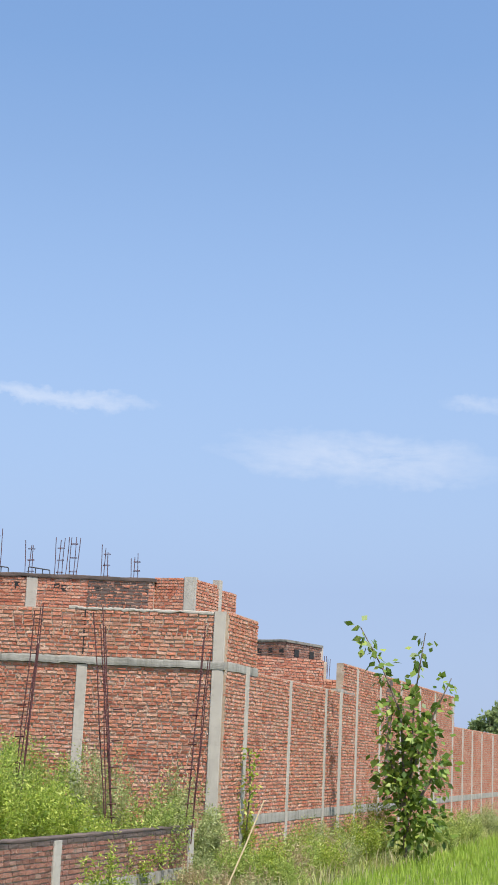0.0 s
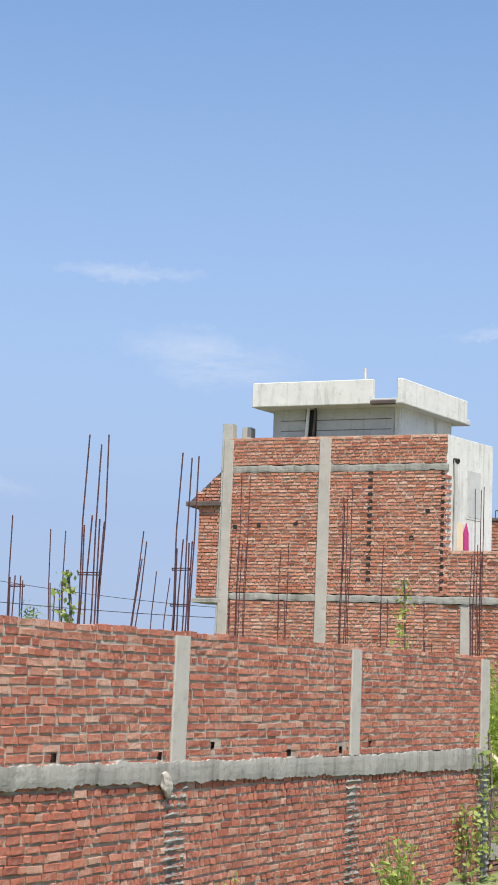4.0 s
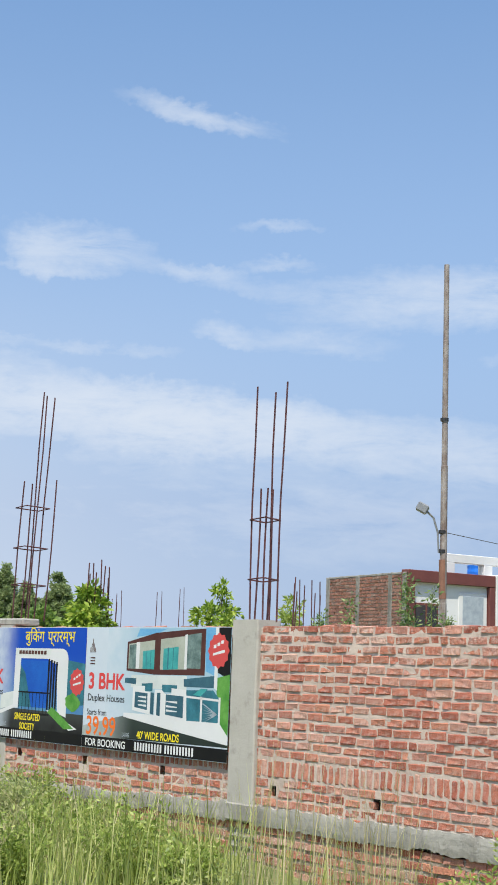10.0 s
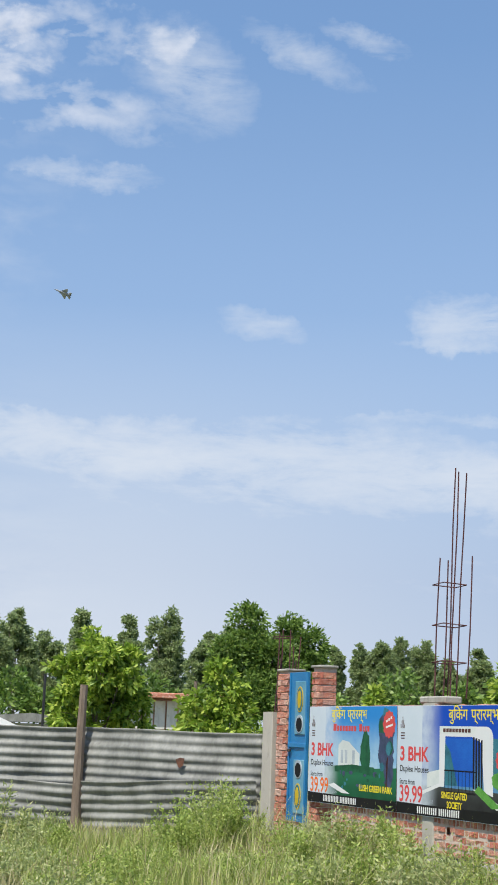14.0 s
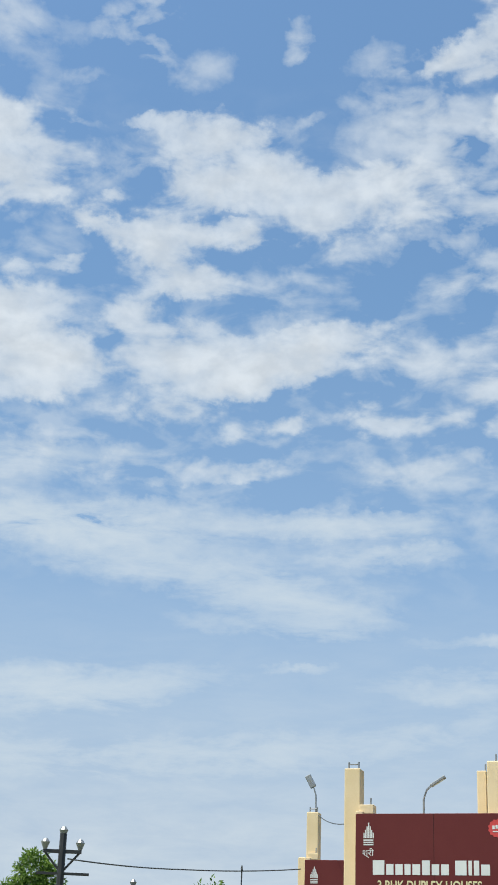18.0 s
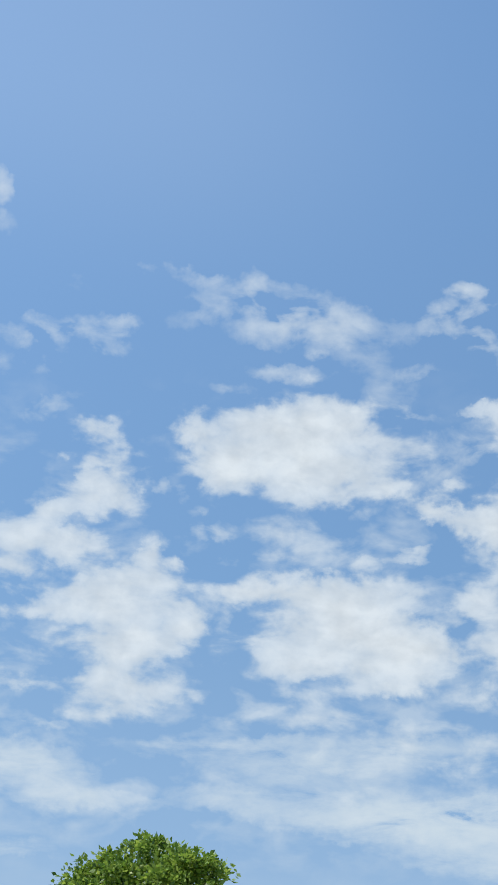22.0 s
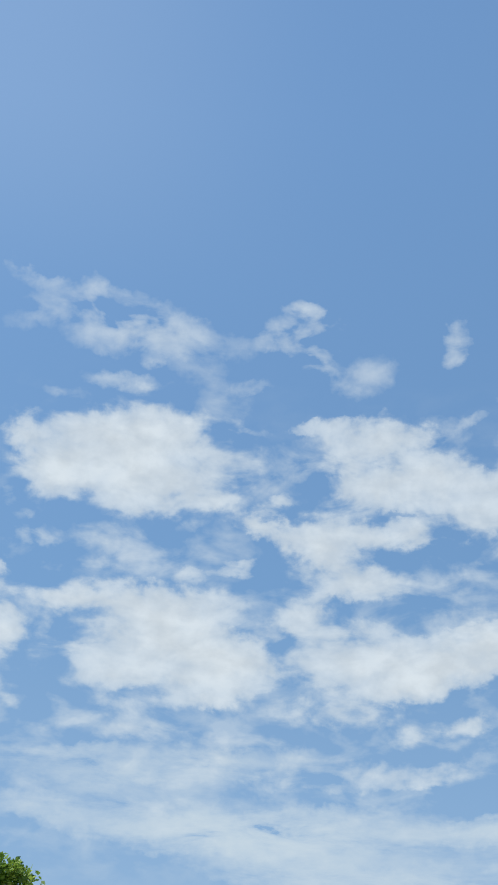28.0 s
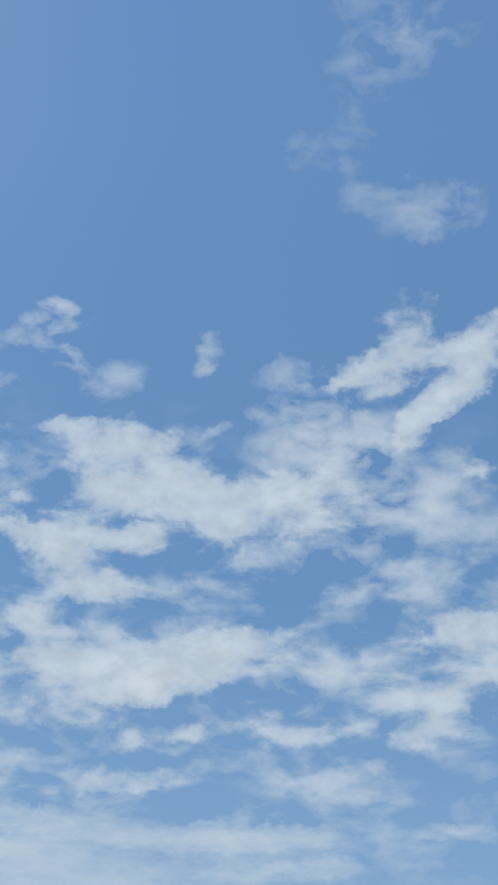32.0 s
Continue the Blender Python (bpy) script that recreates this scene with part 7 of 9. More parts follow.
part("dark_gap", Geo().box(gx(-5.55), gx(-5.78), -0.02, 0.02, 0.2, 4.3), M_SOOT, lw, "blackened joint behind the tree")

# blocks behind the front walls
BM, B_LEN = face(spot(9.9, 41.6), spot(3.35, 41.0))
b2 = thing("rear_house", BM, "low brick storey with scaffold holes behind the parapet", "house")
part("mortar_core", Geo().box(0, B_LEN, 0.008, 4.0, 3.5, 6.0), M_MORTAR_FAR, b2)
part("brickwork", brick_geo(courses(0, B_LEN, 4.5, 6.0, (), mix=0.1), 0.05, 0.018), M_BRICK_FAR, b2)["kind"] = "stuff"
part("coping", rough_band(-0.05, B_LEN + 0.05, 6.0, 6.1, 0.05, 4.0, 0.3, 0.015), M_SOOT, b2, "blackened coping")
for k, s in enumerate((0.08, 0.2, 0.43, 0.47, 0.66, 0.83)):
    part("scaffold_hole", Geo().box(B_LEN * s, B_LEN * s + 0.14, -0.014, 0.02, 5.66, 5.86), M_DARK, b2, "dark hole under the coping")
part("column", column_geo(B_LEN * 0.27, B_LEN * 0.27 + 0.3, -0.03, 0.2, 3.6, 6.0), M_PALE, b2)
part("soot_patch", brick_geo(courses(B_LEN * 0.62, B_LEN * 0.97, 4.9, 5.98), 0.05, 0.024), M_SOOT, b2, "soot-blackened bricks")["kind"] = "stuff"
CM, C_LEN = face(spot(3.35, 41.3), spot(1.78, 41.0))
b2b = thing("rear_block", CM, "taller brick corner of the rear house with a concrete column", "house")
part("mortar_core", Geo().box(0, C_LEN, 0.008, 3.0, 3.5, 6.16), M_MORTAR_FAR, b2b)
part("brickwork", brick_geo(courses(0, C_LEN, 4.4, 6.18), 0.05, 0.018), M_BRICK_FAR, b2b)["kind"] = "stuff"
part("column", column_geo(C_LEN - 0.32, C_LEN + 0.02, -0.03, 0.2, 3.6, 6.2), M_COLUMN, b2b)
DM, D_LEN = face(spot(1.78, 41.0), spot(0.22, 43.5))
b2c = thing("rear_annex", DM, "brick side of the rear house, stepping down", "house")
part("mortar_core", Geo().box(0, D_LEN, 0.008, 0.23, 3.5, 6.0), M_MORTAR_FAR, b2c)
part("brickwork", brick_geo(courses(0, D_LEN * 0.5, 4.4, 6.15) + courses(D_LEN * 0.5, D_LEN, 4.4, 6.05), 0.05, 0.018), M_BRICK_FAR, b2c)["kind"] = "stuff"
part("column", column_geo(D_LEN * 0.55, D_LEN * 0.62, -0.03, 0.2, 4.4, 6.3), M_PALE, b2c)
EM, E_LEN = face(spot(0.2, 47.5), spot(-3.3, 49.0))
b3 = thing("field_house", EM, "stepped brick upper wall behind the long wall", "house")
part("mortar_core", Geo().box(0, E_LEN, 0.008, 0.3, 2.5, 4.55), M_MORTAR_FAR, b3)
part("brickwork", brick_geo(courses(0, E_LEN - 0.1, 3.2, 4.6) + courses(E_LEN - 0.1, E_LEN + 1.1, 3.2, 4.0), 0.05, 0.018), M_BRICK_FAR, b3)["kind"] = "stuff"
part("low_step", Geo().box(E_LEN, E_LEN + 1.1, 0.02, 0.3, 2.5, 4.0), M_MORTAR_FAR, b3)
HM, H_LEN = face(spot(-0.45, 52.0), spot(-1.75, 51.3))
b4 = thing("field_house_room", HM, "blackened brick roof room with vent holes", "roof room")
part("core", Geo().box(0, H_LEN, 0.01, 2.6, 4.0, 5.35), M_MORTAR, b4)
part("brickwork", brick_geo(courses(0, H_LEN, 4.2, 5.3), 0.05, 0.02), M_BRICK_OLD, b4)["kind"] = "stuff"
sk = brick_geo(courses(0, 2.4, 4.2, 5.3), 0.05, 0.02)
sk.v = [(H_LEN + 0.02 - y, x, z) for x, y, z in sk.v]
part("side_brickwork", sk, M_BRICK_OLD, b4)["kind"] = "stuff"
for y in (0.5, 1.55):
    part("vent_hole", Geo().box(H_LEN, H_LEN + 0.05, y, y + 0.3, 4.85, 5.1), M_DARK, b4)
part("coping", rough_band(-0.03, H_LEN + 0.06, 5.3, 5.38, 0.04, 2.5, 0.15, 0.015), M_CEMENT_DARK, b4)
for s in (0.18, 0.5, 0.82):
    part("vent_hole", Geo().box(H_LEN * s, H_LEN * s + 0.16, -0.016, 0.02, 4.85, 5.1), M_DARK, b4)
# steel on the rear roofs
for az, e, n in ((9.2, 7.84, 2), (8.05, 7.55, 3), (6.95, 7.66, 3), (6.45, 7.91, 4), (5.2, 7.49, 3), (4.05, 7.19, 3)):
    d = 43.0
    h = 1.6 + d * math.tan(radians(e)) - 6.0
    p = spot(az, d, 6.0)
    rods = [((i - n / 2) * 0.1, 0.08 * (i % 2), h * RNG.uniform(0.8, 1.0), RNG.uniform(-0.03, 0.06), 0) for i in range(n)]
    rebar_cage("roof_rebar", pose(p.x, p.y, p.z, 0, 0, az), rods, [h * 0.25, h * 0.5, h * 0.75] if n > 2 else [], "thin rusty rods standing on the rear roof", 0.011, (0.18, 0.12), group="rebar on the rear roof")
rl = thing("roof_rail", pose(*spot(9.0, 42.5, 6.08), 0, 0, 9), "low black iron railing on the rear roof", "railing")
for x0 in (-0.5, 0.65):
    part("rail", Geo().tube([(x0, 0, 0.32), (x0 + 0.6, 0, 0.26)], 0.018, 5), M_IRON, rl)
    for k in range(4):
        part("baluster", Geo().tube([(x0 + 0.2 * k, 0, 0), (x0 + 0.2 * k, 0, 0.31 - 0.02 * k)], 0.014, 5), M_IRON, rl)
for az in (-3.2, -3.28):
    p = spot(az, 50, 3.9)
    rebar_cage("roof_rebar", pose(*p, 0, 0, 0), [(0, 0, 0.9, 0, 0), (0.12, 0, 0.8, 0, 0)], [], "short rusty rods on the stepped wall", 0.01, group="rebar on the rear roof")

# low wall between the plot and the field
QM, Q_LEN = face(R_END + R_DIR * 0.05, spot(1.42, 32.4))
lo = thing("low_wall", QM, "low blackened brick wall on a cement plinth", "wall", kind="structure")
part("mortar_core", Geo().box(0, Q_LEN, 0.008, 0.23, -0.76, 0.02), M_MORTAR_DARK, lo)
top_bricks = courses(0, Q_LEN, -0.76, 0.02, (), mix=0.1)
part("brickwork", brick_geo([b for b in top_bricks if b[1] < -0.12], 0.05, 0.015), M_BRICK_OLD, lo)["kind"] = "stuff"
part("sooty_course", brick_geo([b for b in top_bricks if b[1] >= -0.12], 0.05, 0.018), M_SOOT, lo, "blackened upper courses")["kind"] = "stuff"
part("plinth", rough_band(0, Q_LEN, -1.0, -0.76, 0.03, 0.24, 0.3, 0.012), M_CEMENT, lo)
part("lower_brickwork", brick_geo(courses(0, Q_LEN, -1.5, -1.0), 0.05, 0.012), M_BRICK_OLD, lo)["kind"] = "stuff"
part("coping", rough_band(0, Q_LEN, 0.02, 0.06, 0.015, 0.24, 0.3, 0.012), M_SOOT, lo, "blackened coping")
for s in (0.33, 0.985):
    part("column", column_geo(Q_LEN * s - 0.14, Q_LEN * s + 0.14, -0.045, 0.22, -1.0, 0.0), M_COLUMN, lo)

# ---- twin house with the maroon frames ----
KM, K_LEN = face(spot(44.3, 37.0), spot(36.75, 41.6))


def kx(az):
    """Along the twin house front, for a direction az."""
    a, b = spot(44.3, 37.0), spot(36.75, 41.6)
    w = way(az, 0)
    e = b - a
    return (a.y * w.x - a.x * w.y) / (e.x * w.y - e.y * w.x) * e.length


th = thing("twin_house", KM, "single-storey twin house with maroon fascia frames and white porch walls", "house")
XA, XB = kx(41.03), kx(39.75)
ROOF = 4.21
part("back_wall", Geo().box(0.1, K_LEN, 0.06, 0.3, 0, 3.94), M_BRIGHT, th)
part("roof_slab", Geo().add([(x + 0.75 * y, y, z) for x, y, z in Geo().box(0.12, K_LEN, 0.3, 4.0, 3.55, 3.7).v], CUBE_F), M_BRIGHT, th)
for a, b in ((0.0, XA), (XB, K_LEN)):
    part("fascia", Geo().cbox(a, b, -0.07, 0.2, 3.92, ROOF, 0.012), M_MAROON, th, "maroon clad fascia")
    part("fascia_post", Geo().cbox(a, a + 0.24, -0.065, 0.2, 0, 3.92, 0.012), M_MAROON, th)
    part("fascia_post", Geo().cbox(b - 0.18, b, -0.065, 0.2, 0, 3.92, 0.012), M_MAROON, th)
    win = part("window", Geo().cbox(a + 0.27, a + 1.05, 0.03, 0.06, 2.1, 3.42, 0.01), M_MAROON, th, "dark window in a maroon frame")
    part("pane", Geo().cbox(a + 0.33, a + 0.63, 0.02, 0.03, 2.16, 3.36, 0.004), M_GLASS, win)
    part("pane", Geo().cbox(a + 0.69, a + 0.99, 0.02, 0.03, 2.16, 3.36, 0.004), M_GLASS, win)
part("white_screen", Geo().cbox(0.6 * XA, 0.93 * XA, 0.03, 0.058, 0.3, 3.74, 0.01), M_BRIGHT, th)
part("patterned_panel", Geo().cbox(0.645 * XA, 0.885 * XA, 0.012, 0.03, 1.0, 3.66, 0.006), M_INK_GREY, th, "pale grey patterned panel")
part("stair_wall", Geo().cbox(XA + 0.02, XB - 0.45, -0.075, 0.3, 0, 4.24, 0.012), M_BRIGHT, th, "white stair wall")
part("stair_wall", Geo().cbox(XB - 0.12, XB - 0.0, -0.075, 0.3, 0, 4.2, 0.012), M_BRIGHT, th)
part("stair_opening", Geo().cbox(XB - 0.46, XB - 0.1, -0.045, 0.2, 0, 3.5, 0.01), M_GLASS, th, "dark doorway")
x42, x388 = kx(42.5), kx(38.85)
fr = part("roof_frame", Geo().cbox(x42, x388, 0.3, 0.55, 4.5, 4.72, 0.012), M_BRIGHT, th, "white roof pergola frame")
for x in (x42 + 0.12, kx(40.95), x388 - 0.12):
    part("frame_post", Geo().cbox(x - 0.14, x + 0.14, 0.3, 0.55, ROOF - 0.4, 4.5, 0.01), M_BRIGHT, fr)
part("frame_sill", Geo().cbox(x42, x388, 0.32, 0.5, ROOF - 0.3, ROOF - 0.1, 0.01), M_BRIGHT, fr)
for az, d, w in ((41.62, 40.6, 0.3), (40.38, 41.6, 0.22)):
    q = spot(az, d)
    tk = thing("water_tank", pose(q.x, q.y, 3.75), "ribbed blue plastic water tank on the roof", "water tank", "roof tanks")
    prof = [(w * 0.95, 0.0)] + [(w * (1.0 if k % 2 else 0.95), 0.08 + 0.085 * k) for k in range(10)] + [(w * 0.7, 0.9), (w * 0.25, 0.92)]
    g = Geo()
    n = 16
    for r, z in prof:
        g.v += [(r * math.cos(2 * math.pi * k / n), r * math.sin(2 * math.pi * k / n), z) for k in range(n)]
    for i in range(len(prof) - 1):
        g.f += [(i * n + k, i * n + (k + 1) % n, i * n + n + (k + 1) % n, i * n + n + k) for k in range(n)]
    g.f += [tuple(range(n))[::-1], tuple((len(prof) - 1) * n + k for k in range(n))]
    part("body", g, M_TANK, tk)
    part("lid", Geo().tube([(0, 0, 0.91), (0, 0, 0.95)], w * 0.24, 12), M_TANK, tk)
NM, N_LEN = face(spot(47.3, 40.3), spot(44.3, 37.0))
ns = thing("twin_house_side", NM, "bare brick side wall of the twin house with concrete columns", "wall", kind="structure")
part("mortar_core", Geo().box(0, N_LEN, 0.008, 0.23, 0, 4.1), M_MORTAR_FAR, ns)
part("brickwork", brick_geo(courses(0, N_LEN, 1.4, 4.1, (), mix=0.1, length=0.2), 0.05, 0.014), M_BRICK_OLD, ns)["kind"] = "stuff"
part("coping", rough_band(0, N_LEN, 4.1, 4.15, 0.012, 0.24, 0.1, 0.01), M_CEMENT, ns)
for s in (0.03, 0.42, 0.82, 0.985):
    part("column", column_geo(N_LEN * s - 0.085, N_LEN * s + 0.085, -0.03, 0.2, 0, 4.1), M_CEMENT_DARK, ns)

# street pole with lamp
p = spot(42.93, 33.0)
sp = thing("street_lamp", pose(p.x, p.y, 0, 0, 0, 42.9), "tall rusty tubular steel pole with an arm lamp", "street lamp")
steps = [(0, 0.085), (3.2, 0.083), (3.21, 0.078), (6.2, 0.075), (6.21, 0.066), (9.0, 0.063), (9.01, 0.06), (10.75, 0.058)]
part("shaft", Geo().tube([(-0.004 * z + 0.02, 0, z) for z, r in steps], [r for z, r in steps], 12), M_POLE, sp)
part("rust_sleeve", Geo().tube([(0.0, 0, 3.3), (-0.01, 0, 4.15)], 0.084, 12), M_POLE_RUST, sp, "rusted sleeve")
for z in (4.3, 4.72, 7.2):
    part("clamp", Geo().tube([(-0.02, 0, z), (-0.02, 0, z + 0.07)], 0.092, 12), M_IRON, sp)
part("arm", Geo().tube([(-0.1, -0.03, 4.3), (-0.13, -0.04, 4.75), (-0.22, -0.06, 5.05), (-0.36, -0.1, 5.18)], 0.024, 6), M_LAMP, sp)
hd = part("lamp_head", Geo().cbox(-0.62, -0.36, -0.22, 0.02, 5.1, 5.3, 0.03), M_LAMP, sp, "grey flood lamp head")
hd.matrix_basis = Matrix.Translation((-0.36, -0.1, 5.18)) @ Matrix.Rotation(radians(28), 4, "Y") @ Matrix.Translation((0.36, 0.1, -5.18))
part("lens", Geo().cbox(-0.6, -0.38, -0.23, -0.218, 5.12, 5.28, 0.004), M_LAMP, hd)


def cable(points, sag, r, label, n=14):
    """Hanging wire from point to point."""
    t = thing("cable", Matrix(), label, "cable", "overhead cables")
    for a, b in zip(points, points[1:]):
        pts = []
        for i in range(n + 1):
            s = i / n
            q = Vector(a).lerp(Vector(b), s)
            q.z -= sag * 4 * s * (1 - s)
            pts.append(q)
        part("wire", Geo().tube(pts, r, 4), M_WIRE, t)


cable([spot(42.9, 33.0, 4.75), spot(18.0, 44.0, 3.45)], 0.45, 0.008, "thin black cable from the lamp pole")
cable([spot(29.5, 80.0, 4.9), spot(12.0, 80.0, 4.6)], 0.3, 0.02, "far overhead line low behind the wall")
cable([spot(57, 90.0, 4.3), spot(45.0, 90.0, 4.0)], 0.6, 0.025, "far sagging overhead line")
cable([spot(57, 90.0, 4.0), spot(45.0, 90.0, 3.7)], 0.6, 0.025, "far sagging overhead line")

# ---- entrance pylons with the signs ----


def pylon(m, w, z_sign, label, full=True):
    """A cream gate pylon: body, pillars, sign board with its print, window."""
    t = thing("gate_pylon", m, label, "gate building", "entrance pylons")
    top, b1, b0 = z_sign + 0.02, z_sign - 2.42, 0.0
    body = skewed(Geo().cbox(0, w, 0.12, 2.4, b0, top - 0.05, 0.02), -0.13)
    part("body", body, M_PYLON, t, "rain-stained cream wall")
    part("pillar", Geo().cbox(-0.02, 0.16, 0.0, 0.45, b1 - 0.05, top + 0.06, 0.015), M_CREAM, t)
    part("pillar", skewed(Geo().cbox(w - 0.14, w + 0.02, 0.0, 0.5, b1 - 0.05, top + 0.12, 0.015), -0.13), M_CREAM, t)
    tx, tz = (-0.36, 1.12) if full else (-0.04, 1.55)
    part("tall_pillar", Geo().cbox(tx, tx + 0.39, 0.3, 0.75, b0, z_sign + tz, 0.02), M_CREAM, t)
    if not full:
        part("side_pillar", Geo().cbox(-0.3, -0.06, 0.3, 0.7, b0, z_sign + 0.12, 0.02), M_CREAM, t)
    part("side_block", Geo().cbox(-0.4, 0.01, 0.5, 2.4, b0, z_sign - 2.5, 0.02), M_CREAM, t)
    part("cap", Geo().cbox(0.05, 0.4, 0.1, 0.4, top, top + 0.22, 0.015), M_CREAM, t)
    part("tall_pillar", Geo().cbox(w - 0.98, w - 0.75, 1.0, 1.4, b1, z_sign + 1.14, 0.02), M_CREAM, t)
    part("tall_pillar", Geo().cbox(w - 0.7, w - 0.1, 0.7, 1.0, b1, z_sign + 1.32, 0.02), M_CREAM, t)
    part("cap", Geo().cbox(w - 0.38, w - 0.02, 0.06, 0.4, top, top + 0.16, 0.015), M_CREAM, t)
    for x, y, z in ((tx + 0.06, 0.5, tz - 0.02), (tx + 0.3, 0.5, tz - 0.02), (w - 0.8, 1.2, 1.12), (w - 0.5, 0.85, 1.3), (0.3, 0.2, 0.2), (w - 0.3, 0.2, 0.14)):
        part("rod_end", Geo().tube([(x, y, z_sign + z - 0.05), (x + 0.01, y, z_sign + z + 0.2)], 0.022, 5), M_LAMP, t)
    part("rod_end", Geo().tube([(tx + 0.05, 0.5, z_sign + tz + 0.12), (tx + 0.31, 0.5, z_sign + tz + 0.12)], 0.018, 5), M_LAMP, t)
    sb = part("sign_board", Geo().cbox(0.01, w - 0.01, -0.12, -0.02, b1 + 0.42, z_sign, 0.01), M_SIGN, t, "maroon sign board")
    part("seam", Geo().box(w * 0.5 - 0.004, w * 0.5 + 0.004, -0.1225, -0.12, b1 + 0.42, z_sign), M_INK_DARK, sb)
    st = part("sign_strip", Geo().cbox(-0.02, w - 0.02, -0.13, -0.02, b1, b1 + 0.415, 0.01), M_STRIP, t, "cream strip with a number")
    y = -0.125
    k = w / 3.65
    for i, h in enumerate((0.16, 0.25, 0.36, 0.47, 0.36, 0.25, 0.16)):
        part("emblem_bar", Geo().plate(0.2 * k + i * 0.036, 0.226 * k + i * 0.036, z_sign - 0.56, z_sign - 0.56 + h * 0.75, y), M_INK_WHITE, sb)
    for i in range(3):
        part("emblem_base", Geo().plate(0.2 * k, 0.43 * k, z_sign - 0.62 - i * 0.05, z_sign - 0.59 - i * 0.05, y), M_INK_WHITE, sb)
    lettering("\u0936\u094d\u0930\u0940", 0.2, M_INK_WHITE, sb, 0.17 * k, z_sign - 0.96, y, stretch=k)
    z = z_sign - 1.38
    ends = bars([0.27, 0.17, 0.17, 0.14, 0.18, 0.18, 0.17, 0.18], 0.24, M_INK_WHITE, sb, 0.42 * k, z, y, 0.18, "name_bar", (0, 5))
    bars([0.26, 0.08, 0.12, 0.2], 0.24, M_INK_WHITE, sb, ends + 0.1, z, y, 0.18, "name_bar", (0, 1, 2))
    lettering("3 BHK DUPLEX HOUSES", 0.32, M_STRIP, sb, 0.52 * k, z_sign - 1.73, y, stretch=0.7 * k, bold=0.006)
    pl = [(0.47 * k, z_sign - 2.0), (3.2 * k, z_sign - 2.0), (3.26 * k, z_sign - 1.93), (3.2 * k, z_sign - 1.85), (0.47 * k, z_sign - 1.85), (0.41 * k, z_sign - 1.93)]
    pb = part("address_plate", Geo().poly(pl, y), M_STRIP, sb, "rounded cream plate")
    bars([0.52, 0.42, 0.42, 0.34, 0.62], 0.09, M_INK_BROWN, pb, 0.52 * k, z_sign - 1.975, y - 0.004, 0.45, "address_bar")
    zz = b1 + 0.12
    part("dial_mark", Geo().disc(0.62 * k, zz + 0.1, 0.075, -0.137), M_INK_BROWN, st)
    e = bars([0.078] * 10, 0.19, M_INK_BROWN, st, 0.78 * k, zz, -0.137, 0.27, "number_bar")
    bars([0.078] * 10, 0.19, M_INK_BROWN, st, e + 0.1, zz, -0.137, 0.27, "number_bar")
    n = 26
    sl = [(w - 0.39 + 0.2 * (1 + 0.06 * (-1) ** i) * math.cos(2 * math.pi * i / n), z_sign - 0.34 + 0.2 * (1 + 0.06 * (-1) ** i) * math.sin(2 * math.pi * i / n)) for i in range(n)]
    se = part("seal", Geo().poly(sl, y), M_INK_SEAL, sb, "red seal")
    for q in range(3):
        part("bar", Geo().plate(w - 0.5 + q * 0.075, w - 0.445 + q * 0.075, z_sign - 0.36 + 0.012 * q, z_sign - 0.28 + 0.012 * q, y - 0.004), M_INK_WHITE, se)
    part("bar", Geo().plate(w - 0.49, w - 0.29, z_sign - 0.425, z_sign - 0.4, y - 0.004), M_INK_WHITE, se)
    # narrow window and door beside the sign wall
    wn_ = part("window", Geo().cbox(-0.3, -0.17, 0.27, 0.32, 2.55, 3.3, 0.008), M_BRIGHT, t, "white framed narrow window")
    part("pane", Geo().cbox(-0.27, -0.2, 0.26, 0.272, 2.62, 3.23, 0.002), M_GLASS, wn_)
    dr = part("side_door", Geo().cbox(-0.3, -0.16, 0.27, 0.32, 0.1, 2.35, 0.008), M_BRIGHT, t, "white framed narrow door")
    part("pane", Geo().cbox(-0.27, -0.19, 0.26, 0.272, 0.2, 2.25, 0.002), M_GLASS, dr)
    return t


def pylon_material():
    m, nt, N, L, p = nodes_of("pylon_stained")
    v = coords(nt)
    streak_v = coords(nt, (1.5, 1.5, 0.28))
    c = mixer(nt, tex(nt, v, 0.9), (0.54, 0.405, 0.245), (0.65, 0.51, 0.33))
    c = mixer(nt, tex(nt, streak_v, 1.9, 6.0, 0.75, 0.46, 0.62), c, (0.15, 0.13, 0.095))
    c = mixer(nt, tex(nt, streak_v, 3.3, 3.0, 0.5, 0.6, 0.72), c, (0.42, 0.24, 0.09))
    L.new(c, p.inputs["Base Color"])
    p.inputs["Roughness"].default_value = 0.9
    bumped(nt, p, tex(nt, v, 25), 0.2, 0.01)
    return m


M_PYLON = pylon_material()
P1M, P1_LEN = face(spot(88.02, 36.35), spot(82.22, 35.75))
pylon(P1M, P1_LEN, 6.13, "cream entrance pylon with a maroon housing sign")
P2M, _ = face(spot(89.88, 49.8), spot(86.0, 49.2))
pylon(P2M, P1_LEN, 6.33, "second cream pylon across the entrance", False)
lb = thing("wall_pipe", P1M @ pose(0.42, 0.1, 3.55), "short pipe stub sticking out of the pylon wall", "pipe")
part("stub", Geo().tube([(0, 0, 0), (0, -0.34, 0.02)], 0.06, 10), M_CREAM, lb)
part("mouth", Geo().tube([(0, -0.335, 0.02), (0, -0.36, 0.02)], 0.072, 10), M_LAMP, lb)
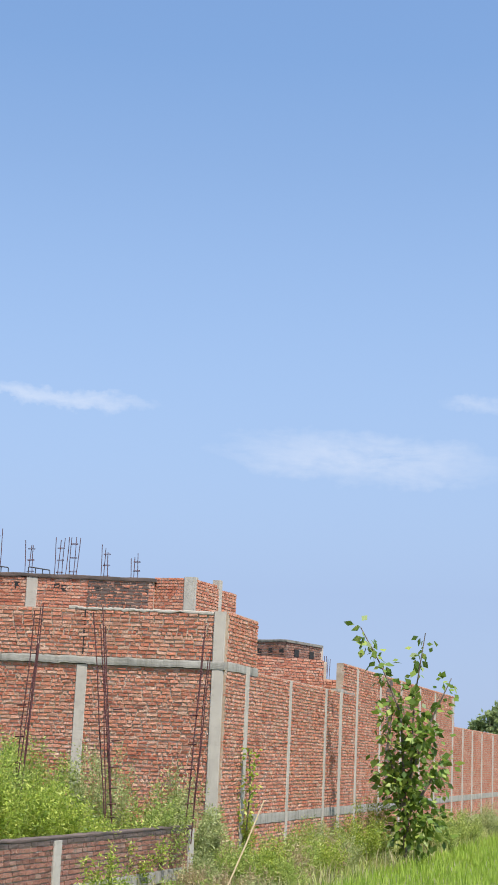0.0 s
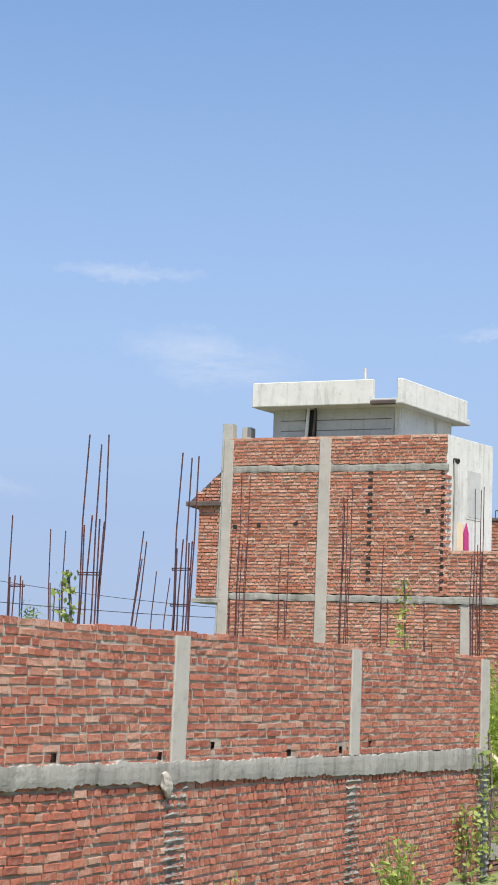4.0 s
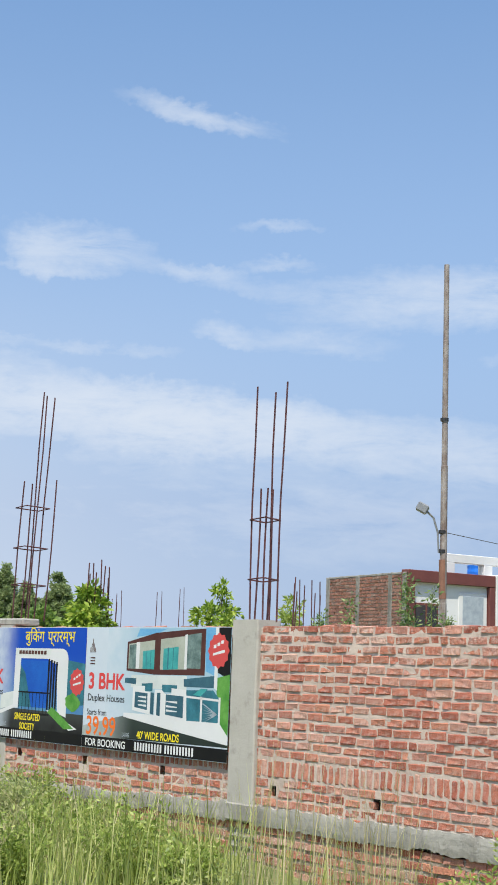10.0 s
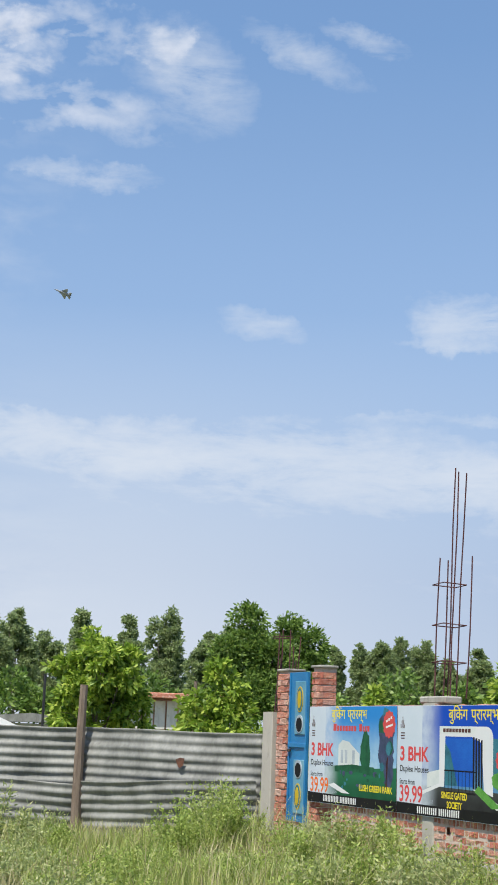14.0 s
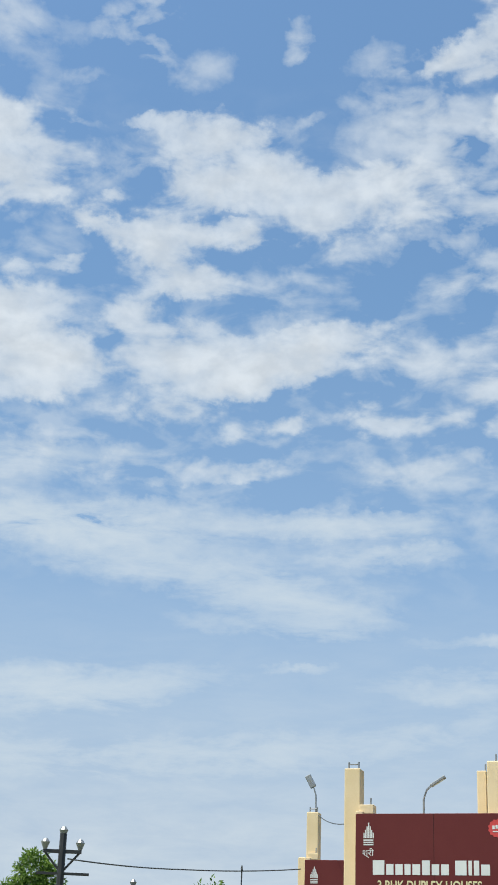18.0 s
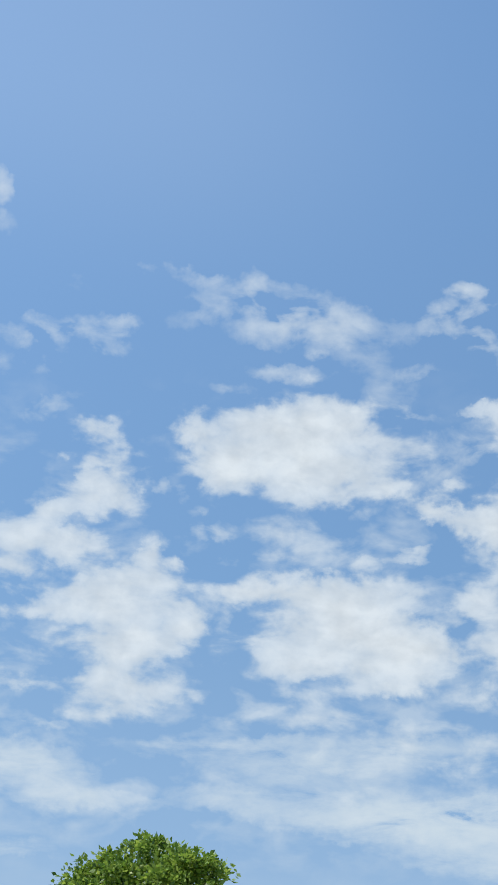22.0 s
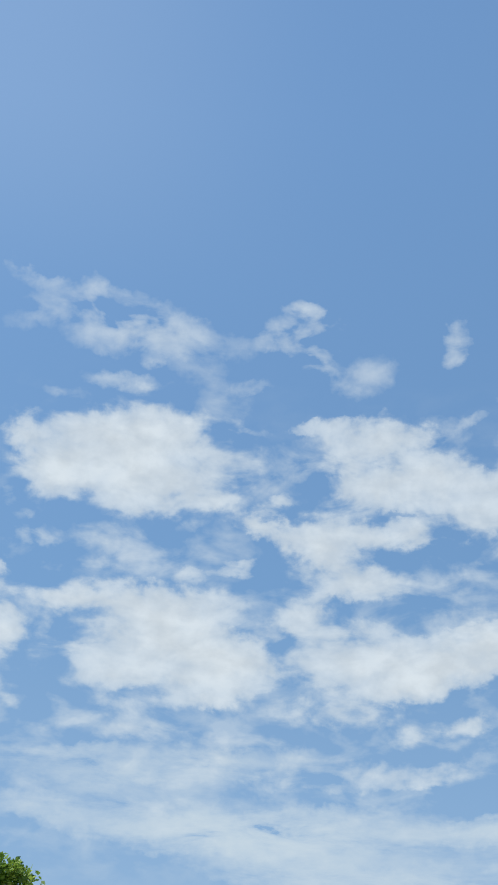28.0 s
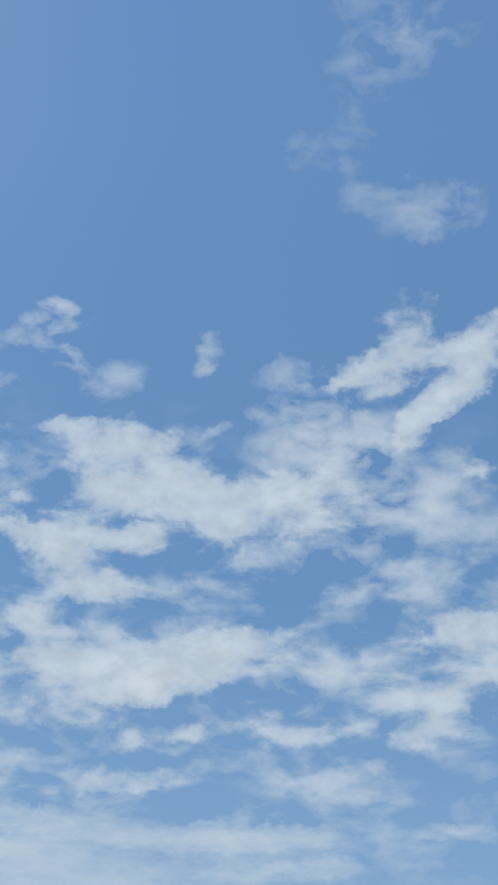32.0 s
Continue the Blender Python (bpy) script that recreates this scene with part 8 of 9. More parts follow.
for m, flip in ((P1M @ pose(1.45, 0.9, 6.1), 1), (P2M @ pose(0.16, 0.55, 7.85), -1)):
    t = thing("pylon_lamp", m, "grey street lamp head on a bent arm", "lamp", "lamps on the pylons")
    part("arm", Geo().tube([(0, 0, 0), (0, 0, 0.5), (0.08 * flip, 0, 0.72), (0.2 * flip, 0, 0.82)] if flip > 0 else [(0.05, 0, 0), (0.04, 0, 0.6), (-0.02, 0, 0.8), (-0.08, 0, 0.9)], 0.028, 6), M_LAMP, t)
    h = part("head", Geo().cbox(0, 0.42, -0.08, 0.08, -0.035, 0.035, 0.015) if flip > 0 else Geo().cbox(0, 0.44, -0.04, 0.04, -0.1, 0.1, 0.02), M_LAMP, t)
    h.matrix_basis = pose(0.17 * flip, 0, 0.8, 0, -32, 0) if flip > 0 else pose(-0.04, 0, 0.85, 0, -118, 0)
    part("lens", Geo().cbox(0.1, 0.38, -0.06, 0.06, -0.042, -0.036, 0.002), M_INK_PALE, h)
ig = thing("iron_gate", P2M @ pose(0.15, 0, 0), "black sheet-iron entrance gate, standing open", "gate")
g = face(spot(89.62, 47.6), spot(88.45, 47.0))
ig.matrix_basis = g[0]
part("sheet", Geo().cbox(0, g[1], 0, 0.03, 0.1, 2.75, 0.006), M_IRON, ig)
for s in (0, 0.35, 0.66, 1.0):
    part("upright", Geo().tube([(g[1] * s, -0.02, 0.1), (g[1] * s, -0.02, 2.95 if s in (0.35, 1.0) else 2.8)], 0.03, 6), M_IRON, ig)
part("top_rail", Geo().tube([(g[1] * 0.35, -0.02, 2.93), (g[1], -0.02, 2.95)], 0.03, 6), M_IRON, ig)
cable([spot(98.6, 40.0, 5.22), spot(94.3, 45.0, 5.5), spot(90.05, 49.8, 6.05)], 0.05, 0.018, "knotted cable running to the pylon")
cable([P2M @ Vector((0.3, 0.5, 7.8)), P1M @ Vector((-0.3, 0.6, 6.0))], 0.12, 0.012, "thin wire between the pylons")
kn = thing("cable_end", pose(*spot(92.2, 47.2, 5.75)), "frayed end hanging from the cable", "cable")
part("strand", Geo().tube([(0, 0, 0.12), (-0.03, 0, -0.15), (0.05, 0, -0.35), (0.09, 0, -0.6)], 0.022, 5), M_WIRE, kn)
part("wrap", Geo().tube([(-0.08, 0, 0.0), (0.08, 0, 0.02)], 0.035, 6), M_WIRE, kn)

# power poles
for az, d, top, kind in ((96.15, 60.0, 4.35, 1), (94.85, 75.0, 3.95, 0), (98.8, 45.0, 6.05, 1)):
    p = spot(az, d)
    t = thing("power_pole", pose(p.x, p.y, 0, 0, 0, az), "dark steel power pole with porcelain insulators", "power pole", "power poles")
    h = 1.6 + d * math.tan(radians(top))
    part("shaft", Geo().tube([(-0.05, 0, 0), (0, 0, h)], [0.14, 0.1], 8), M_IRON, t)
    part("cross_arm", Geo().box(-0.55, 0.55, -0.05, 0.05, h - 0.55, h - 0.45), M_IRON, t)
    part("cross_arm", Geo().box(-0.7, 0.8, -0.05, 0.05, h - 1.15, h - 1.08), M_IRON, t)
    for x in (-0.5, 0.0, 0.5):
        part("insulator", Geo().tube([(x, 0, h - 0.45 + 0.35 * (x == 0)), (x, 0, h - 0.25 + 0.35 * (x == 0)), (x, 0, h - 0.15 + 0.35 * (x == 0))], [0.05, 0.13, 0.06], 8), M_LAMP, t)
    for x in (-0.52, 0.52):
        part("brace", Geo().tube([(0, 0, h - 1.1), (x, 0, h - 0.5)], 0.035, 5), M_IRON, t)
cable([spot(96.1, 60, 5.2), spot(94.8, 75, 5.6)], 0.9, 0.02, "slack jumper wire between the power poles")

# pale blue house behind the trees
UM, U_LEN = face(spot(84.5, 62.0), spot(80.85, 61.2))
bh = thing("blue_house", UM, "pale blue painted house with a flat roof and steel rail", "house")
part("wall", Geo().cbox(0, U_LEN, 0, 6, 0, 5.4, 0.02), M_BLUEWALL, bh)
part("roof_edge", Geo().cbox(-0.2, U_LEN + 0.25, -0.3, 6, 5.4, 5.75, 0.02), M_BRIGHT, bh, "white roof edge")
part("down_pipe", Geo().cbox(U_LEN - 0.9, U_LEN - 0.4, -0.1, 0, 0, 5.4, 0.02), M_BRIGHT, bh)
part("roof_post", Geo().cbox(U_LEN - 1.15, U_LEN - 0.75, 0.0, 0.4, 5.75, 6.55, 0.02), M_GREY, bh)
for z in (6.0, 6.25, 6.5):
    part("rail", Geo().tube([(0, 0.1, z), (U_LEN - 1.1, 0.1, z)], 0.03, 5), M_LAMP, bh)
for k in range(5):
    part("rail_post", Geo().tube([(0.3 + k * 0.9, 0.1, 5.75), (0.3 + k * 0.9, 0.1, 6.5)], 0.03, 5), M_LAMP, bh)
part("window", Geo().cbox(U_LEN - 2.5, U_LEN - 1.3, -0.03, 0.0, 0.8, 2.2, 0.01), M_GLASS, bh)
part("sun_shade", Geo().cbox(U_LEN - 3.0, U_LEN, -0.7, 0.0, 2.4, 2.55, 0.02), M_WHITE, bh)
ln_ = thing("laundry", UM @ pose(U_LEN - 1.6, 0.1, 6.1), "dark red laundry over the roof rail", "laundry")
part("cloth", Geo().poly([(-0.32, -0.3), (-0.05, -0.28), (0.08, -0.12), (0.25, -0.3), (0.3, 0.1), (0.1, 0.22), (-0.1, 0.05), (-0.25, 0.12)], -0.06, 0.05), M_MAROON, ln_)

# small shuttered shop
VM, V_LEN = face(spot(70.4, 40.0), spot(67.7, 40.0))
sh = thing("shop_hut", VM, "small hut with white metal shutters and a brick slab roof", "hut")
part("wall", Geo().cbox(0, V_LEN, 0.05, 2.0, 0, 2.45, 0.01), M_BRICK_FAR, sh)
part("side_wall", Geo().cbox(V_LEN, V_LEN + 0.02, 0.0, 2.0, 0, 2.45, 0.005), M_WHITE, sh)
for k in range(6):
    part("shutter", Geo().cbox(V_LEN * k / 6 + 0.02, V_LEN * (k + 1) / 6 - 0.02, -0.02, 0.05, 1.66, 2.4, 0.01), M_WHITE, sh, "white shutter")
part("roof_slab", Geo().cbox(-0.15, V_LEN + 0.75, -0.35, 2.2, 2.46, 2.6, 0.02), M_BRICK_SUN, sh, "brick-topped slab")
po = thing("thin_post", pose(*spot(68.0, 30.0), 0, 0, 0), "thin dark wooden post behind the fence", "post")
part("stake", Geo().tube([(0, 0, 0), (0.03, 0, 2.6)], 0.035, 6), M_WOOD, po)

# distant clutter beyond the fence
hb = thing("small_hoarding", pose(*spot(76.4, 45.0, 0), 0, 0, 76), "small round signboard on a frame", "signboard")
part("board", Geo().disc(0, 2.75, 0.25, 0, 0.03, 14, 1.0), M_PALE, hb)
part("frame", Geo().tube([(-0.3, 0.06, 0), (-0.3, 0.06, 3.1), (0.3, 0.06, 3.1), (0.3, 0.06, 0)], 0.03, 5), M_WOOD, hb)
sd = thing("far_shed", pose(*spot(74.4, 60.0, 0), 0, 0, 74), "low far shed with a grey metal roof", "shed")
part("wall", Geo().cbox(-2.2, 2.2, 0, 3, 0, 1.75, 0.02), M_GREY, sd)
part("roof", Geo().poly([(-2.5, 1.75), (2.5, 1.85), (2.5, 1.95), (0.4, 2.15), (-2.5, 1.9)], -0.3, 3.6), M_STEEL, sd)
tk2 = thing("roof_sheet", pose(*spot(75.1, 50, 0), 0, 0, 75), "white crumpled sheet over a low stack", "sheet")
part("sheet", Geo().poly([(-0.7, -0.05), (0.7, -0.05), (0.5, 1.65), (-0.2, 1.95), (-0.6, 1.85)], 0, 0.6), M_CLOTH, tk2)
for az, d, h in ((73.6, 58, 3.6),):
    t = thing("far_post", pose(*spot(az, d), 0, 0, 0), "dark post beyond the trees", "post")
    part("stake", Geo().tube([(0, 0, 0), (0, 0, h)], 0.055, 6), M_IRON, t)
# lean-to and stacked sticks beside the second pylon
lt = thing("stick_shelter", pose(*spot(91.2, 44.0), 0, 0, 91), "low shelter of sticks and dry brush", "shelter")
for x, h, l in ((-0.9, 1.5, 0.1), (-0.35, 1.3, -0.15), (0.05, 1.9, 0.3), (0.3, 1.8, -0.2), (0.8, 1.4, 0.2), (0.5, 1.7, 0.35)):
    part("pole", Geo().tube([(x, 0, 0), (x + l * 0.5, 0.03, h * 0.5), (x + l, 0, h)], 0.045, 6), M_WOOD, lt)
part("roof", Geo().poly([(-1.0, 1.35), (0.6, 1.3), (0.6, 1.38), (-0.9, 1.48)], -0.3, 1.6), M_WOOD, lt)
part("dark_inside", Geo().box(-0.85, -0.3, 0.3, 0.4, 0, 1.3), M_DARK, lt)
ws = thing("white_sheet", pose(*spot(91.0, 42.5), 0, 0, 91), "pale plastic sheet stretched low beside the gate", "sheet")
part("sheet", Geo().poly([(-1.6, 0), (1.7, 0), (1.7, 0.95), (0.6, 1.0), (-0.5, 0.85), (-1.5, 0.9)], 0, 0.06), M_CLOTH, ws)

# ---- plants ----
VR = np.random.default_rng(21)


def unit(v):
    return v / np.maximum(np.linalg.norm(v, axis=-1, keepdims=True), 1e-9)


def np_mesh(name, verts, faces, material):
    me = bpy.data.meshes.new(name)
    me.vertices.add(len(verts))
    me.vertices.foreach_set("co", verts.astype(np.float32).ravel())
    n, k = faces.shape
    me.loops.add(n * k)
    me.loops.foreach_set("vertex_index", faces.astype(np.int32).ravel())
    me.polygons.add(n)
    me.polygons.foreach_set("loop_start", np.arange(0, n * k, k, dtype=np.int32))
    me.update(calc_edges=True)
    me.materials.append(material)
    return me


def leaf_verts(p, out, size, slim=0.5, droop=0.3):
    """Diamond leaves at the points p, pointing along out, folded a little."""
    n = len(p)
    d = unit(out + VR.normal(0, 0.55, (n, 3)) + np.array([0, 0, -droop]))
    w = unit(np.cross(d, VR.normal(0, 1, (n, 3))))
    up = np.cross(w, d)
    s = (size * VR.uniform(0.6, 1.25, n))[:, None]
    a = p
    b = p + d * s * 0.45 + w * s * slim * 0.5 + up * s * 0.08
    c = p + d * s
    e = p + d * s * 0.45 - w * s * slim * 0.5 + up * s * 0.08
    v = np.stack([a, b, c, e], 1).reshape(-1, 3)
    f = np.arange(4 * n).reshape(-1, 4)
    return v, f


def crown_points(lobes, clumps, per, spread, rng=VR):
    """Clumps of leaves over the outside of a few lobes."""
    pts, outs = [], []
    tot = sum(l[3] * l[4] for l in lobes)
    for x, y, z, rx, ry, rz in lobes:
        k = max(3, int(clumps * rx * ry / tot))
        d = unit(rng.normal(0, 1, (k, 3)))
        d[:, 2] = np.where(d[:, 2] < -0.55, -d[:, 2], d[:, 2])
        r = rng.uniform(0.55, 1.02, (k, 1)) ** 0.6
        c = d * r * np.array([rx, ry, rz]) + np.array([x, y, z])
        cs = spread * rng.uniform(0.5, 1.4, (k, 1, 1))
        q = unit(rng.normal(0, 1, (k, per, 3))) * rng.uniform(0.15, 1.0, (k, per, 1)) * cs
        q[..., 2] *= 0.7
        pts.append((c[:, None] + q).reshape(-1, 3))
        outs.append((unit(q) * 0.8 + d[:, None] * 0.6).reshape(-1, 3))
    return np.concatenate(pts), np.concatenate(outs)


def tree(m, label, trunk, lobes, clumps, per, spread, leaf, material, slim=0.5, droop=0.3, group="", radius=0.12, name="tree", category="tree"):
    t = thing(name, m, label, category, group)
    g = Geo()
    top = Vector(trunk[-1])
    n = len(trunk)
    g.tube(trunk, [radius * (1 - 0.5 * i / (n - 1)) for i in range(n)], 8)
    for x, y, z, rx, ry, rz in lobes:
        c = Vector((x, y, z))
        mid = top.lerp(c, 0.5) + Vector((0, 0, -0.12 * rz))
        g.tube([top - Vector((0, 0, 0.05)), mid, c], [radius * 0.45, radius * 0.3, radius * 0.14], 6)
        for k in range(4):
            w = VR.normal(0, 1, 3)
            w /= np.linalg.norm(w)
            e = c + Vector((w[0] * rx * 0.75, w[1] * ry * 0.75, abs(w[2]) * rz * 0.7))
            g.tube([mid.lerp(c, 0.6), c.lerp(e, 0.5), e], [radius * 0.16, radius * 0.1, radius * 0.04], 4)
    part("trunk", g, M_BARK, t)
    p, o = crown_points(lobes, clumps, per, spread)
    v, f = leaf_verts(p, o, leaf, slim, droop)
    ob = new("crown", np_mesh("crown", v, f, material))
    ob.parent = t
    return t


def lobes_for(w, h, z, k, seed):
    """Lobes that fill a crown of half-width w and half-height h about height z."""
    r = np.random.default_rng(seed)
    h *= 1.13
    out = [(0, 0, z, w * 0.62, w * 0.62, h * 0.72), (0.15 * w, 0.1 * w, z + 0.62 * h, w * 0.4, w * 0.4, h * 0.36)]
    for i in range(k):
        a = 2 * math.pi * i / k + r.uniform(-0.4, 0.4)
        u = r.uniform(-0.65, 0.75)
        q = w * 0.62 * math.sqrt(max(0.1, 1 - u * u))
        out.append((q * math.cos(a), q * math.sin(a), z + h * 0.7 * u, w * r.uniform(0.32, 0.5), w * r.uniform(0.32, 0.5), h * r.uniform(0.28, 0.42)))
    return out


def tree_at(az, d, top_el, half_deg, label, material, leaf, clumps, per, base=None, squash=None, seed=1, slim=0.5, droop=0.3, lobes=7, group="", lowest=0.25, radius=None, tight=0.2):
    """A tree whose top and width are given as angles from the road."""
    p = spot(az, d)
    gz = ground_z(p.x, p.y)
    h = 1.6 + d * math.tan(radians(top_el)) - gz
    w = d * math.tan(radians(half_deg))
    hb = h * lowest
    ch = (h - hb) / 2
    m = pose(p.x, p.y, gz - 0.05, 0, 0, seed * 47)
    return tree(m, label, [(0, 0, 0), (0.03 * h, 0.01 * h, hb * 0.6), (0.0, 0, hb + ch * 0.5)], lobes_for(w, ch, hb + ch, lobes, seed), clumps, per, w * tight, leaf, material, slim, droop, group, radius or 0.02 * h)


# the large tree whose crown stands against the sky
p = spot(110.9, 28.0)
big_lobes = [(0, 0, 7.75, 1.6, 1.6, 1.75), (-1.2, 0.2, 7.5, 1.05, 1.05, 1.15), (1.4, 0.3, 7.45, 1.0, 1.0, 1.15), (0.95, -0.8, 8.55, 0.9, 0.9, 0.75), (-0.75, 0.4, 8.35, 0.95, 0.85, 0.8),
             (1.95, -0.3, 6.75, 0.8, 0.8, 0.8), (-1.5, -0.5, 6.4, 0.8, 0.8, 0.8), (0.1, -1.0, 6.6, 1.2, 1.0, 1.0), (0.3, 0.0, 9.15, 0.72, 0.7, 0.66), (1.45, -0.4, 8.2, 0.6, 0.6, 0.5)]
tree(pose(p.x, p.y, 0, 0, 0, 110), "tall leafy broad-leaved tree with a dense rounded crown", [(0.2, 0, -0.1), (0.1, 0, 2.5), (0, 0, 5.4)], big_lobes, 760, 60, 0.26, 0.108, M_LEAF_BIG, 0.65, 0.25, radius=0.22)

# bright young trees behind the fence and walls
G1_ = "young trees behind the fence"
tree_at(80.2, 30, 3.45, 2.1, "bright green bushy young tree behind the fence", M_LEAF_YOUNG, 0.14, 300, 44, tight=0.12, seed=2, slim=0.45, droop=0.6, group=G1_, lowest=0.1)
tree_at(77.6, 31, 2.85, 2.2, "bright green bushy young tree behind the fence", M_LEAF_YOUNG, 0.14, 300, 44, tight=0.12, seed=3, slim=0.45, droop=0.6, group=G1_, lowest=0.05)
tree_at(71.6, 29, 3.45, 2.0, "bright green bushy young tree behind the fence", M_LEAF_YOUNG, 0.145, 300, 44, tight=0.12, seed=4, slim=0.45, droop=0.6, group=G1_, lowest=0.12)
tree_at(66.7, 28, 2.45, 1.7, "bright green bushy young tree beside the gate", M_LEAF_YOUNG, 0.15, 260, 26, seed=5, slim=0.45, droop=0.6, group=G1_, lowest=0.05)
tree_at(68.0, 34, 1.6, 1.2, "bright green low tree beside the hut", M_LEAF_YOUNG, 0.15, 160, 24, seed=6, slim=0.45, droop=0.6, group=G1_, lowest=0.05)
tree_at(56.4, 27, 2.75, 1.5, "bright green young tree behind the banner wall", M_LEAF_YOUNG, 0.15, 240, 24, seed=7, slim=0.45, droop=0.6, group=G1_, lowest=0.15)
tree_at(61.4, 30, 1.9, 0.7, "bright green young tree behind the gate", M_LEAF_YOUNG, 0.15, 160, 24, seed=8, slim=0.45, droop=0.6, group=G1_, lowest=0.15)
tree_at(51.3, 26, 3.2, 1.1, "light green shrubby tree behind the wall", M_LEAF_YOUNG, 0.11, 150, 22, seed=9, slim=0.4, droop=0.3, group=G1_, lowest=0.2)
tree_at(48.6, 30, 2.9, 0.9, "light green shrub behind the wall", M_WEED, 0.11, 110, 22, seed=10, slim=0.4, group=G1_, lowest=0.2)
tree_at(65.9, 46, 4.7, 1.6, "darker broad tree rising behind the gate", M_LEAF_DARK, 0.15, 520, 50, seed=11, slim=0.45, lobes=10, lowest=0.2)
tree_at(64.3, 48, 4.35, 1.35, "darker broad tree rising behind the gate", M_LEAF_DARK, 0.15, 320, 50, seed=12, slim=0.45, lobes=8, lowest=0.2)
tree_at(93.1, 55, 4.15, 2.25, "round dark green tree beside the entrance", M_LEAF_DARK, 0.17, 620, 60, seed=13, slim=0.45, droop=0.5, lobes=10, lowest=0.1)
tree_at(100.0, 62, 5.2, 1.5, "dark green tree rising beside the power pole", M_LEAF_DARK, 0.17, 420, 50, seed=24, slim=0.45, droop=0.5, lobes=8, lowest=0.15)
tree_at(98.6, 62, 3.75, 1.3, "dark green tree beyond the power pole", M_LEAF_DARK, 0.17, 300, 50, seed=14, slim=0.45, droop=0.5, lobes=8, lowest=0.15)
tree_at(95.6, 66, 2.4, 1.6, "hedge-like dark shrubs behind the shelter", M_LEAF_DARK, 0.17, 240, 50, seed=15, slim=0.45, lobes=8, lowest=0.02)
# eucalyptus belt
k = 0
for az, el, hw in ((78.6, 3.0, 0.8), (76.65, 4.9, 0.85), (75.6, 3.9, 0.7), (74.7, 4.3, 0.75), (73.6, 3.5, 0.8), (72.2, 4.35, 0.8), (70.6, 4.15, 0.75), (69.1, 4.45, 0.85), (67.6, 3.6, 0.8), (67.0, 3.9, 0.7),
                   (66.0, 3.6, 0.8), (64.3, 3.5, 0.8), (62.75, 3.35, 0.4), (61.85, 3.4, 0.55), (61.05, 3.55, 0.6), (60.4, 3.65, 0.6), (59.5, 3.6, 0.65), (58.6, 2.95, 0.55), (57.4, 3.45, 0.55), (57.9, 2.4, 0.4), (77.5, 3.2, 0.7), (71.4, 3.2, 0.8), (79.6, 2.6, 0.8)):
    k += 1
    tree_at(az, 118 + 9 * (k % 3), el - 0.1, hw, "tall grey-green eucalyptus in a distant belt", M_LEAF_EUC, 0.26, 400, 60, seed=30 + k, slim=0.5, droop=0.5, lobes=9, group="eucalyptus belt", lowest=0.12, radius=0.15)
for az, el, hw in ((75.0, 2.0, 1.6), (72.8, 1.9, 1.5), (69.8, 2.0, 1.6), (66.8, 1.9, 1.6), (63.0, 1.7, 1.6), (60.2, 2.35, 1.7), (58.0, 2.0, 1.3)):
    k += 1
    tree_at(az, 105, el, hw, "low dark thicket under the eucalyptus", M_LEAF_DARK, 0.42, 130, 20, seed=30 + k, lobes=8, group="thickets", lowest=0.0)
for az, el, hw in ((-9.6, 2.0, 0.7), (-10.6, 2.2, 0.8), (-8.9, 1.5, 0.4), (-11.8, 2.0, 1.0)):
    k += 1
    tree_at(az, 190, el, hw, "hazy tree beyond the end of the field wall", M_LEAF_EUC, 0.6, 120, 18, seed=30 + k, lobes=7, group="far trees", lowest=0.1)

# leafless tree behind the shaded wall
p = spot(30.9, 30)
bt = thing("bare_tree", pose(p.x, p.y, 0, 0, 0, 30), "leafless grey tree with fine branches", "tree")
g = Geo()
BR = np.random.default_rng(5)


def branch(a, d, length, r, depth):
    b = a + d * length
    g.tube([a, a.lerp(b, 0.5) + Vector(BR.normal(0, 0.03, 3)) * length, b], [r, r * 0.8, r * 0.6], 4)
    if depth:
        for _ in range(3):
            e = (d + Vector(BR.normal(0, 0.42, 3)) + Vector((0, 0, 0.1))).normalized()
            branch(b, e, length * BR.uniform(0.5, 0.7), r * 0.62, depth - 1)


g.tube([(0, 0, 0), (0.03, 0, 0.7), (0.0, 0, 1.3)], [0.06, 0.05, 0.045], 6)
for k in range(7):
    w = 2 * math.pi * k / 7
    branch(Vector((0, 0, 1.0 + 0.06 * k)), Vector((0.55 * math.cos(w), 0.55 * math.sin(w), 1)).normalized(), 0.95, 0.017, 4)
part("branchwork", g, M_TWIG, bt)

# sapling beside the long wall
p = spot(-6.25, 44.0)
gz = ground_z(p.x, p.y)
sap = thing("sapling", pose(p.x, p.y, gz, 0, 0, -6) @ Matrix.Diagonal((1.1, 1.1, 1.045, 1)), "slender sapling with large glossy leaves beside the wall", "tree")
g = Geo()
stems = [[(0.1, 0, 0), (0.05, 0, 2.0), (-0.1, 0, 4.0), (-0.6, 0, 5.2), (-1.2, 0, 6.3)], [(0.1, 0, 0), (0.2, 0, 2.4), (0.25, 0.1, 4.4), (0.5, 0, 6.2)],
         [(0.1, 0, 2.0), (0.6, 0, 3.6), (1.2, 0.1, 5.0)], [(0, 0, 1.5), (-0.4, 0, 3.0), (-0.3, 0, 4.2)], [(0.1, 0, 1.2), (0.7, 0, 2.2), (0.95, 0, 2.8)]]
for s in stems:
    g.tube(s, [0.05 * (1 - 0.75 * i / (len(s) - 1)) for i in range(len(s))], 6)
part("trunk", g, M_BARK, sap)
pts, outs = [], []
